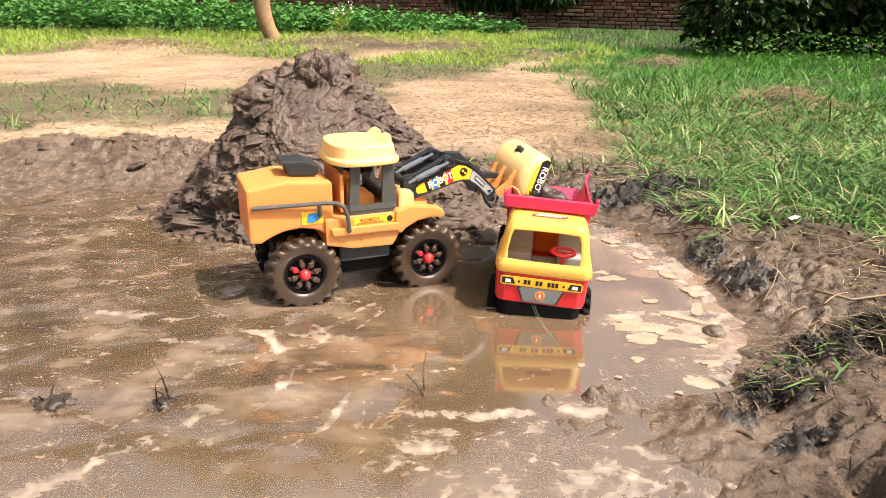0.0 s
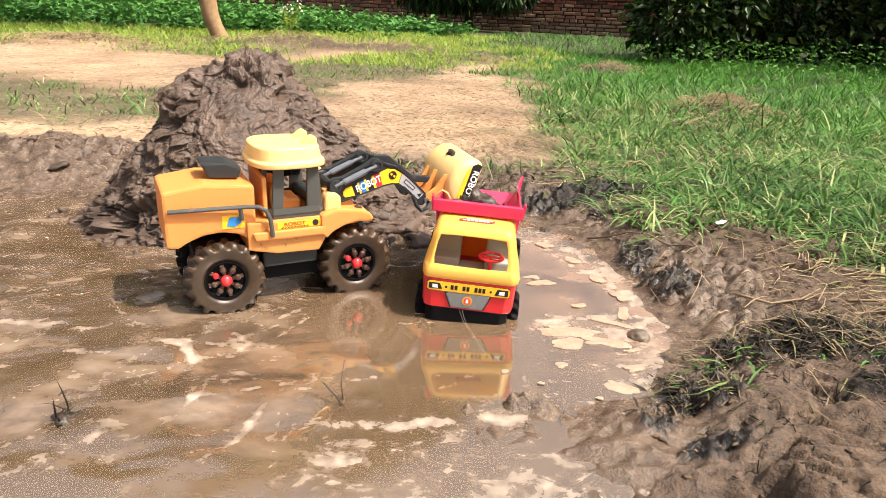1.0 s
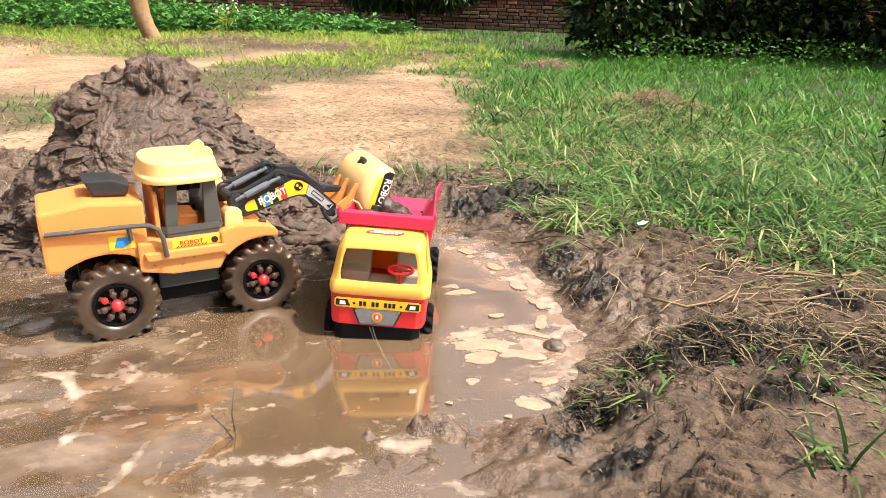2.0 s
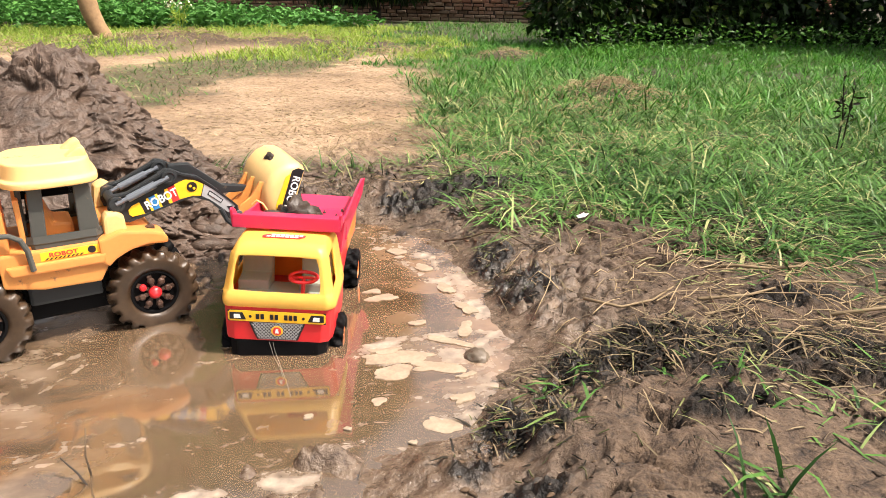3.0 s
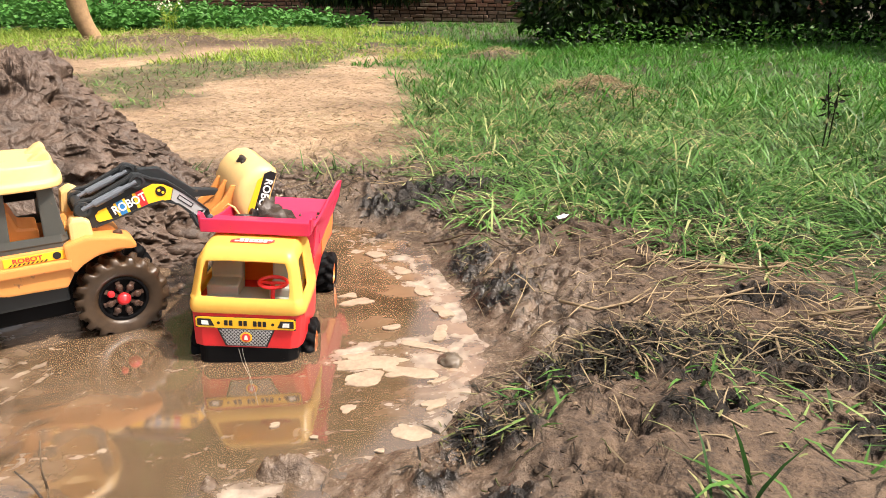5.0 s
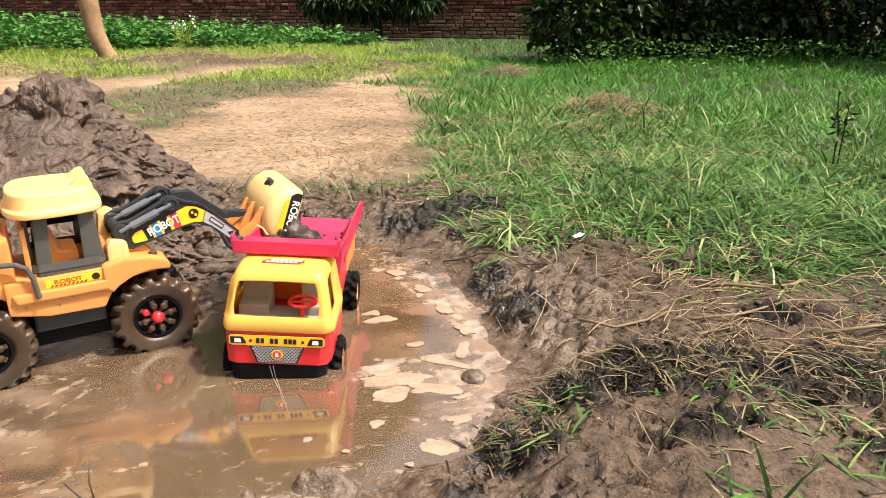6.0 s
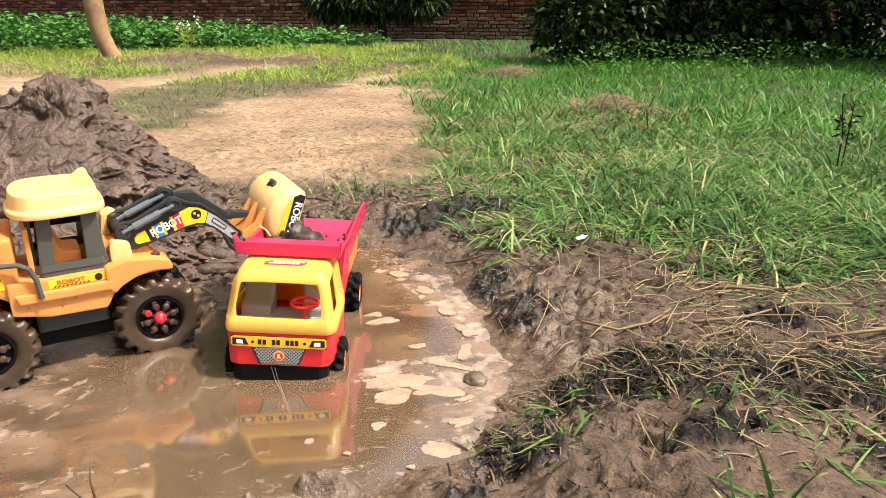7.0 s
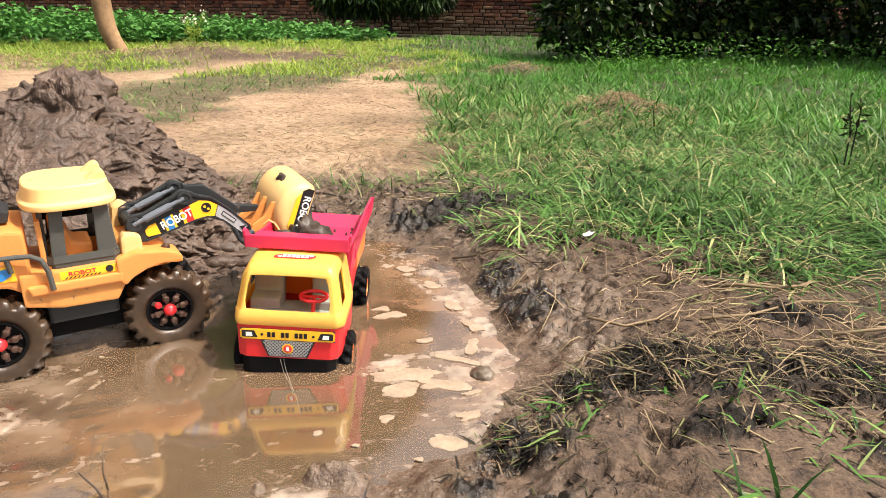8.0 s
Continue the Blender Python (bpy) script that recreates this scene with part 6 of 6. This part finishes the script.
def wall_tree():
    T = empty("tree", pose(1.85, 12.25, 0))
    tagged(T, "dark low tree with drooping narrow leaves before the wall", "tree")
    part("trunk", tube([(0, 0, -0.1), (0.0, 0, 0.1), (-0.01, 0, 0.4), (0.02, 0, 0.9), (0.0, 0, 1.6)], [0.10, 0.085, 0.075, 0.065, 0.05], 12), DARK_BARK, T, "", True)
    limb_set(T, DARK_BARK, [([(0, 0, 0.7), (0.4, -0.1, 1.0), (0.8, -0.1, 1.2)], 0.03, 0.01), ([(0, 0, 0.75), (-0.4, -0.1, 1.05), (-0.8, -0.1, 1.2)], 0.03, 0.01), ([(0, 0, 1.2), (0.2, -0.2, 1.6), (0.1, -0.3, 2.0)], 0.03, 0.01)])
    leafy("crown", 9000, [(-0.75, 0, 0.75, 0.45, 0.45, 0.32), (-0.25, -0.1, 0.72, 0.5, 0.5, 0.30), (0.45, -0.1, 0.75, 0.5, 0.5, 0.30), (0.0, 0, 1.2, 1.0, 0.8, 0.5), (0.0, 0, 1.8, 0.8, 0.7, 0.5), (0.85, 0, 0.85, 0.35, 0.4, 0.3)], (0.19, 0.045), LEAF_SHADED, T, 52, 1.1, "drooping leaves coloured dark for their shade")
    return T


def bush(x, y, centres, n, leaf, seed, label):
    B = empty("bush", pose(x, y, 0))
    tagged(B, label, "bush", group="bushes beside the meadow")
    r = np.random.default_rng(seed)
    for k in range(6):
        a, s = r.uniform(0, 6.28), r.uniform(0.3, 0.7)
        part("stem", tube([(0.1 * math.cos(a), 0.1 * math.sin(a), 0.0), (0.3 * s * math.cos(a), 0.3 * s * math.sin(a), 0.35), (0.7 * s * math.cos(a), 0.7 * s * math.sin(a), 0.8)], [0.018, 0.013, 0.006], 6), DARK_BARK, B)
    # foliage takes the leaf colour that is darkened for shade
    leafy("foliage", n, centres, leaf, LEAF_SHADED, B, seed, 0.2)
    return B


def tall_tree(x, y, high, wide, seed, label):
    """A broad tree, its crown out of view: shades the yard's end, darkens the water's reflection."""
    T = empty("tree", pose(x, y, 0))
    tagged(T, label, "tree")
    r = np.random.default_rng(seed)
    fork = 0.34 * high
    part("trunk", tube([(0, 0, -0.1), (0.03, 0, 0.3), (-0.04, 0.03, 0.5 * fork), (0.02, 0, fork), (0.0, 0.0, 0.62 * high), (0.1, 0.1, 0.8 * high)],
                       [0.034 * high, 0.026 * high, 0.023 * high, 0.02 * high, 0.012 * high, 0.004 * high], 12), DARK_BARK, T, "", True)
    puffs = []
    for k in range(9):
        a, d = 0.7 * k + r.uniform(-0.2, 0.2), wide * r.uniform(0.35, 0.7)
        end = (d * math.cos(a), d * math.sin(a), high * r.uniform(0.45, 0.85))
        limb_set(T, DARK_BARK, [([(0, 0, fork * 0.95), (0.5 * end[0], 0.5 * end[1], 0.5 * (fork + end[2])), end], 0.010 * high, 0.003 * high)])
        puffs.append((*end, 0.38 * wide, 0.38 * wide, 0.15 * high))
    puffs.append((0, 0, 0.88 * high, 0.5 * wide, 0.5 * wide, 0.12 * high))
    leafy("crown", 7000, puffs, (0.075 * high, 0.045 * high), LEAF_SHADED, T, seed, 0.4, "dense dark green crown")
    return T


pale_tree()
wall_tree()
# out of view, added only to cast shade on the bushes
tall_tree(7.3, 4.5, 5.2, 2.3, 59, "unseen leafy tree added to shade the bushes")
tall_tree(-14.0, 23.0, 15.0, 6.0, 58, "tall dark tree beyond the brick wall")
tall_tree(-6.6, 22.5, 16.5, 6.0, 56, "tall dark tree beyond the brick wall")
tall_tree(-0.9, 20.5, 15.0, 4.6, 57, "tall dark tree beyond the brick wall")
bush(2.85, 5.75, [(-0.25, -0.1, 0.45, 0.35, 0.35, 0.32), (0.1, 0, 0.6, 0.45, 0.4, 0.5), (0.3, 0.3, 1.0, 0.6, 0.5, 0.5)], 3800, (0.085, 0.05), 61, "dense green bush coloured dark for shade, a few leaves pale as sunlit")
bush(3.75, 5.95, [(-0.2, 0, 0.5, 0.5, 0.4, 0.45), (0.2, -0.1, 0.55, 0.5, 0.4, 0.45), (0.0, 0.3, 1.1, 0.6, 0.5, 0.5)], 4200, (0.085, 0.05), 62, "dense dark green bush, deep in shade")
bush(4.75, 5.95, [(-0.2, -0.1, 0.5, 0.5, 0.4, 0.45), (0.3, -0.2, 0.5, 0.5, 0.45, 0.45), (0.1, 0.3, 1.1, 0.7, 0.5, 0.5)], 4200, (0.09, 0.055), 63, "dense green bush with broad leaves, coloured dark for shade")
bush(5.8, 5.65, [(-0.2, -0.2, 0.5, 0.5, 0.45, 0.45), (0.4, -0.2, 0.6, 0.5, 0.5, 0.5), (0.1, 0.3, 1.2, 0.7, 0.5, 0.5)], 4000, (0.09, 0.055), 64, "dense green bush with broad leaves, coloured dark for shade")
bush(7.0, 5.3, [(-0.2, -0.2, 0.6, 0.6, 0.5, 0.5), (0.5, -0.2, 0.7, 0.6, 0.5, 0.6), (0.1, 0.3, 1.3, 0.8, 0.6, 0.6)], 4000, (0.10, 0.06), 65, "dense dark green bush, deep in shade")


def crops():
    r = np.random.default_rng(71)
    n = 1100
    px, py = r.uniform(-8.5, 1.6, n), r.uniform(8.6, 12.6, n)
    ok = (py < 13.6 - 0.45 * (px + 1)) & (r.uniform(0, 1, n) < np.clip(1.1 - 0.30 * (px + 1.5), 0.1, 1))
    px, py = px[ok], py[ok]
    n, k = len(px), 22
    bx, by = np.repeat(px, k), np.repeat(py, k)
    tall = np.repeat(r.uniform(0.22, 0.45, n) * np.clip(1 - 0.12 * (px + 2), 0.5, 1.2), k)
    m_ = len(bx)
    a, up = r.uniform(0, 6.28, m_), r.uniform(0.15, 1.0, m_)
    base = np.stack([bx + 0.07 * np.cos(a) * up, by + 0.07 * np.sin(a) * up, 0.05 + tall * up * r.uniform(0.5, 1, m_)], 1)
    way = np.stack([np.cos(a), np.sin(a), r.uniform(-0.3, 0.7, m_)], 1)
    way /= np.linalg.norm(way, axis=1, keepdims=True)
    v, f = leaf_arrays(base, way, unit(r, m_, 2.0), r.uniform(0.06, 0.12, m_), r.uniform(0.04, 0.075, m_))
    return tagged(put("leafy_crop", array_mesh("leafy_crop", v, [f]), LEAF_CROP), "broad-leaved green crop growing along the wall", "crop", kind="stuff")


def undergrowth():
    """Broad low leaves where the meadow meets the bushes."""
    r = np.random.default_rng(72)
    n = 2000
    x = r.uniform(2.2, 7.0, n)
    y = 5.10 - 0.10 * (x - 2) + r.normal(0, 0.45, n)
    z = height(x, y) + r.uniform(0.03, 0.27, n) * (0.75 + 0.5 * fbm(x * 3, y * 3, 0, 3, 73))
    a = r.uniform(0, 6.28, n)
    way = np.stack([np.cos(a), np.sin(a), r.uniform(-0.2, 0.8, n)], 1)
    way /= np.linalg.norm(way, axis=1, keepdims=True)
    v, f = leaf_arrays(np.stack([x, y, z], 1), way, unit(r, n, 1.8), r.uniform(0.02, 0.055, n), r.uniform(0.014, 0.030, n))
    return tagged(put("undergrowth", array_mesh("undergrowth", v, [f]), LEAF_MID), "broad green weeds before the bushes", "undergrowth", kind="stuff")


crops()
undergrowth()


def weed(x, y, tall, n, mat_, seed, label, bloom=None):
    W = empty("weed", pose(x, y, float(height(x, y))))
    tagged(W, label, "weed")
    r = np.random.default_rng(seed)
    for k in range(n):
        a, s = r.uniform(0, 6.28), r.uniform(0.1, 0.4) * tall
        pts = [(0.01 * math.cos(a), 0.01 * math.sin(a), -0.005), (s * 0.4 * math.cos(a), s * 0.4 * math.sin(a), tall * 0.5), (s * math.cos(a), s * math.sin(a), tall * r.uniform(0.8, 1.1))]
        stem = part("stem", tube(pts, [tall * 0.012, tall * 0.010, tall * 0.005], 5), mat_, W)
        m_ = 12
        t = r.uniform(0.4, 1.0, m_)
        base = np.array([[pts[2][0] * q, pts[2][1] * q, pts[2][2] * q] for q in t])
        v, f = leaf_arrays(base, unit(r, m_, 0.4), unit(r, m_, 1.0), tall * r.uniform(0.08, 0.2, m_), tall * r.uniform(0.02, 0.06, m_))
        tagged(put("leaf_spray", array_mesh("leaf_spray", v, [f]), mat_, stem), kind="stuff")
        if bloom:
            base = np.array(pts[2]) + r.normal(0, 0.02, (8, 3))
            v, f = leaf_arrays(base, unit(r, 8, 0.5), unit(r, 8, 1.0), np.full(8, 0.02), np.full(8, 0.018))
            tagged(put("blossom", array_mesh("blossom", v, [f]), bloom, stem, "small pale blossoms"), kind="stuff")
    return W


PETAL = two_scale("pale_petal", (0.55, 0.55, 0.40), (0.80, 0.80, 0.65), 20.0, 80.0, (0.5, 0.7))
weed(1.62, 1.60, 0.17, 3, ROT_SHADE, 81, "dark thin weed standing up from the grass")
weed(-0.66, 6.95, 0.34, 7, FAR_GRASS, 82, "flowering weed with small pale blossoms", PETAL)
weed(1.45, 12.0, 0.5, 4, LEAF_CROP, 83, "tall leafy weed growing against the wall")


# ---- mud clods, stones, foam, twigs ----
def lump_bm(radius, seed, flat=0.7, rough=0.45, sub=4):
    """A torn lump: blocks and small flakes over an uneven ball."""
    bm = bmesh.new()
    bmesh.ops.create_icosphere(bm, subdivisions=sub, radius=1)
    c = np.array([v.co[:] for v in bm.verts])
    s = seed * 1.37
    q = fbm(c[:, 0] * 1.2 + s, c[:, 1] * 1.2, c[:, 2] * 1.2, 2, 501)
    f = torn(c[:, 0] * 1.25 + s, c[:, 1] * 1.25, c[:, 2] * 1.25, 503)
    g = torn(c[:, 0] * 3.2 + s, c[:, 1] * 3.2, c[:, 2] * 3.2, 505)
    k = radius * np.maximum(0.3, 1 + rough * (0.6 * q + 0.55 * f + 0.22 * g))
    for v, m_ in zip(bm.verts, k):
        v.co = Vector((v.co.x * m_, v.co.y * m_, v.co.z * m_ * flat))
    return bm


def clod(x, y, radius, seed, label, mat_=None, name="mud_clod", flat=0.7, rough=1.1):
    radius = radius * 0.66
    ob = part(name, lump_bm(radius, seed, flat, rough), mat_ or CLOD, None, "", True)
    ob.matrix_world = pose(x, y, max(float(height(x, y)), -0.004) + radius * flat * 0.15, 0, 0, seed * 37.0)
    return tagged(ob, label, name.replace("_", " "))


STONE = two_scale("wet_stone", (0.06, 0.045, 0.03), (0.132, 0.102, 0.072), 20.0, 120.0, (0.3, 0.55), 0.5, 0.002)
clod(0.465, 0.885, 0.022, 1, "grey-brown stone at the puddle's edge", STONE, "stone", 0.75, 0.3)
for k, (x, y, r_) in enumerate(((-0.104, 1.135, 0.016), (-0.085, 1.15, 0.013), (-0.125, 1.15, 0.012), (-0.11, 1.115, 0.012), (-0.335, 0.720, 0.018), (-0.325, 0.732, 0.014), (-0.218, 0.727, 0.013), (-0.36, 0.73, 0.010), (0.45, 1.345, 0.011), (0.56, 1.36, 0.012))):
    clod(x, y, r_, 11 + k, "ragged dark mud clod in the shallow water" if x < 0.3 else "ragged dark mud clod on the bank", None, "mud_clod", 0.6, 1.35)


for k, (x, y, z, r_) in enumerate(((0.262, 1.078, 0.112, 0.024), (0.284, 1.086, 0.102, 0.015))):
    lump = part("mud_clod", lump_bm(r_, 61 + 5 * k, 0.9, 1.6), CLOD, None, "", True)
    lump.matrix_world = pose(x, y, z, 20 * k, 0, 70.0 * k)
    tagged(lump, "wet brown mud tipped from the bucket into the truck bed", "mud clod")


def heap_clods():
    """Torn lumps that lie on the heap's foot and the churned mud round it."""
    r = np.random.default_rng(91)
    bases = []
    for k in range(7):
        bm = lump_bm(1.0, 5.0 + 3.3 * k, 0.8, 1.5, 2)
        bm.verts.ensure_lookup_table()
        bases.append(np.array([v.co[:] for v in bm.verts]))
        bf = np.array([[v.index for v in f.verts] for f in bm.faces])
        bm.free()
    bv = bases[0]
    vs, fs, off = [], [], 0
    spots = []
    for k in range(190):
        a = r.uniform(0, 2 * np.pi)
        d = 0.33 + abs(r.normal(0, 0.045))
        if math.sin(a) < -0.2:
            d *= 0.86
        spots.append((-0.135 + d * math.cos(a), 1.50 + d * 0.92 * math.sin(a), r.uniform(0.003, 0.010)))
    for k in range(120):
        spots.append((r.normal(0.13, 0.05), r.normal(1.40, 0.05), r.uniform(0.006, 0.018)))
    for k in range(70):
        spots.append((r.normal(-0.75, 0.22), r.normal(1.80, 0.07), r.uniform(0.004, 0.013)))
    for k in range(110):
        spots.append((r.uniform(0.0, 0.70), r.normal(1.64, 0.04), r.uniform(0.003, 0.010)))
    for x, y, s in spots:
        w = r.normal(0, 0.15, (len(bv), 1)) + 1
        e = Euler(r.uniform(0, 6.28, 3)).to_matrix()
        p = (bases[r.integers(0, 7)] * w) @ np.array(e).T * [s * r.uniform(0.8, 1.5), s, s * r.uniform(0.6, 1.0)]
        vs.append(p + [x, y, 0.0])
        fs.append(bf + off)
        off += len(bv)
    v = np.concatenate(vs)
    cx = np.repeat([s[0] for s in spots], len(bv))
    cy = np.repeat([s[1] for s in spots], len(bv))
    v[:, 2] += np.maximum(height(cx, cy), 0.0) - 0.004
    return tagged(put("mud_crumbs", array_mesh("mud_crumbs", v, [np.concatenate(fs)], True), MUD), "torn lumps of wet mud strewn round the heap", "mud", kind="stuff")


heap_clods()


GRIT = leaf_material("soil_grit", (0.018, 0.012, 0.008), (0.12, 0.08, 0.05), (0.26, 0.19, 0.125), 0.12, 0.8, 0.0)


def soil_grit():
    """Crumbs of soil and rotted stalk on the bank."""
    r = np.random.default_rng(93)
    bm = bmesh.new()
    bmesh.ops.create_icosphere(bm, subdivisions=1, radius=1)
    bv = np.array([v.co[:] for v in bm.verts])
    bf = np.array([[v.index for v in f.verts] for f in bm.faces])
    bm.free()
    n = 7500
    x, y = r.uniform(0.38, 1.35, n), r.uniform(0.42, 1.75, n)
    k = r.uniform(0, 1, n) < 0.25 + 0.9 * rot_shade_share(x, y) + 0.5 * smooth(0.0, 0.4, fbm(x * 6, y * 6, 0, 3, 141))
    k &= (signed(x, y, POND) > 0.01) & (signed(x, y, MEADOW) > -0.05)
    x, y = x[k], y[k]
    n = len(x)
    s = 0.0009 + 0.0026 * r.uniform(0, 1, n) ** 3
    shape = 1 + r.normal(0, 0.30, (n, len(bv), 1))
    v = bv[None] * shape * s[:, None, None] * np.stack([r.uniform(0.7, 2.2, n), r.uniform(0.7, 1.4, n), r.uniform(0.3, 0.7, n)], 1)[:, None]
    a = r.uniform(0, 6.28, n)
    ca, sa = np.cos(a)[:, None], np.sin(a)[:, None]
    v = np.stack([v[..., 0] * ca - v[..., 1] * sa, v[..., 0] * sa + v[..., 1] * ca, v[..., 2]], -1)
    v = v + np.stack([x, y, height(x, y) + s * 0.2], 1)[:, None]
    f = (bf[None] + (np.arange(n) * len(bv))[:, None, None]).reshape(-1, 3)
    return tagged(put("soil_grit", array_mesh("soil_grit", v.reshape(-1, 3), [f]), GRIT), "dark crumbs of soil on the trodden bank", "soil", kind="stuff")


soil_grit()


def foam_patch(x, y, rx, ry, turn, seed):
    """A thin ragged raft of scum."""
    r = np.random.default_rng(seed)
    n, pts = 110, []
    for k in range(n):
        a = 2 * math.pi * k / n
        q = 1 + 1.1 * float(fbm(math.cos(a) * 0.9 + seed * 1.3, math.sin(a) * 0.9, 0, 5, seed, 0.42))
        q = max(q, 0.35)
        pts.append((rx * q * math.cos(a), ry * q * math.sin(a)))
    ob = part("foam_patch", slab(pts, -0.001, 0.0004, 0.0, "z"), FOAM, None)
    ob.matrix_world = pose(x, y, 0.0001 * (seed - 200), 0, 0, turn)
    return tagged(ob, "pale tan scum patch floating near the puddle's edge", "foam", group="foam patches")


for k, f_ in enumerate(((0.392, 0.763, 0.019, 0.014, -30), (0.337, 0.815, 0.008, 0.008, 0), (0.375, 0.905, 0.040, 0.013, -8), (0.405, 0.872, 0.030, 0.012, -18), (0.365, 0.868, 0.022, 0.011, 5), (0.350, 0.922, 0.020, 0.009, 0),
                        (0.445, 0.925, 0.030, 0.009, -30), (0.378, 1.075, 0.022, 0.011, 8), (0.366, 1.10, 0.013, 0.007, 0), (0.44, 0.845, 0.016, 0.009, 10), (0.425, 0.80, 0.013, 0.009, 20), (0.262, 0.80, 0.006, 0.003, 0), (0.47, 0.96, 0.018, 0.010, 60), (0.485, 1.02, 0.012, 0.016, 20), (0.475, 1.09, 0.010, 0.014, 10), (0.455, 1.17, 0.010, 0.016, 20), (0.43, 1.25, 0.010, 0.015, 25), (0.41, 0.985, 0.012, 0.006, 0), (0.33, 1.20, 0.012, 0.006, 0), (0.30, 0.77, 0.004, 0.003, 0), (0.36, 0.735, 0.005, 0.003, 0))):
    foam_patch(*f_, 200 + k)


def twig(name, pts, radius, mat_, label):
    n = len(pts)
    ob = part(name, tube(pts, [radius * (1 - 0.5 * i / (n - 1)) for i in range(n)], 6), mat_, None, "", True)
    return tagged(ob, label, "twig" if "twig" in name else name.replace("_", " "))


def lying(points, lift=0.004):
    return [(x, y, float(height(x, y)) + lift) for x, y in points]


twig("twig", [(0.068, 0.750, -0.004), (0.066, 0.751, 0.02), (0.070, 0.752, 0.048)], 0.0011, STRAW_DARK, "thin bare twig standing in the water")
twig("twig", [(0.070, 0.735, -0.004), (0.060, 0.742, 0.010), (0.046, 0.750, 0.022)], 0.0013, DARK_BARK, "short dark twig leaning from the mud")
twig("twig", lying([(0.515, 1.275), (0.545, 1.262), (0.575, 1.225), (0.60, 1.205), (0.625, 1.165), (0.655, 1.15), (0.68, 1.115), (0.70, 1.10)], 0.004), 0.0019, STRAW_DARK, "long brown twig lying on the mud bank")
twig("twig", lying([(0.72, 1.20), (0.735, 1.165), (0.745, 1.14)], 0.004), 0.0022, STRAW, "short pale stick on the soil")
twig("twig", lying([(0.84, 0.99), (0.86, 0.955), (0.90, 0.93), (0.95, 0.935), (0.985, 0.96)], 0.008), 0.0028, STRAW, "bent pale stalk on the dirt bank")
twig("twig", lying([(0.74, 0.86), (0.82, 0.87), (0.90, 0.88), (0.98, 0.87)], 0.008), 0.0022, STRAW, "long straight pale stalk on the dirt bank")
twig("twig", lying([(0.88, 0.80), (0.96, 0.79), (1.05, 0.80), (1.14, 0.80)], 0.008), 0.0024, STRAW, "long straight pale stalk on the dirt bank")
twig("twig", lying([(0.62, 0.93), (0.66, 0.90), (0.70, 0.895), (0.74, 0.915)], 0.007), 0.0022, STRAW, "bent pale stalk on the dirt bank")
paper = part("paper_scrap", slab([(-0.016, -0.004), (0.0, -0.008), (0.017, -0.003), (0.008, 0.002), (0.012, 0.007), (-0.002, 0.005), (-0.013, 0.006)], 0.0, 0.0012, 0.0003, "z", 1), STICK_WHITE, None)
paper.matrix_world = pose(0.735, 1.195, float(height(0.735, 1.195)) + 0.008, 12, -8, 20) @ Matrix.Scale(0.75, 4)
tagged(paper, "torn white paper scrap at the grass edge", "litter")
THREAD = two_scale("nylon_thread", (0.20, 0.185, 0.16), (0.32, 0.30, 0.27), 40.0, 200.0, (0.3, 0.5), 0.0)
twig("pull_string", [(0.226, 0.934, 0.020), (0.228, 0.925, 0.012), (0.233, 0.905, 0.006), (0.240, 0.87, 0.0025), (0.2445, 0.84, 0.0012)], 0.0002, THREAD, "thin pale pull string at the truck's front")
twig("pull_string", [(0.222, 0.934, 0.020), (0.226, 0.920, 0.010), (0.233, 0.900, 0.004), (0.238, 0.87, 0.0020)], 0.0002, THREAD, "thin pale pull string at the truck's front")

# ---- the wall's bricks, last ----
wr = random.Random(5)
joined_v, joined_f, made = [], [], 0
for row in range(35):
    z = 0.0 + row * 0.065
    u = -12.9 + (0.12 if row % 2 else 0.0)
    while u < 12.6:
        wide = wr.choice((0.185, 0.185, 0.09, 0.14))
        if -0.15 < u < 7.35 and 0.04 < z < 0.70 and made < 300:
            me = bpy.data.meshes.new("brick")
            me.from_pydata(brick_verts(u, z, wr, wide), [], BRICK_FACES)
            put("brick", me, BRICK, wall)
            made += 1
        else:
            base_i = len(joined_v)
            joined_v += brick_verts(u, z, wr, wide)
            joined_f += [tuple(base_i + i for i in f) for f in BRICK_FACES]
        u += wide + 0.013
me = bpy.data.meshes.new("brickwork")
me.from_pydata(joined_v, [], joined_f)
tagged(put("brickwork", me, BRICK_FAR, wall), kind="stuff")
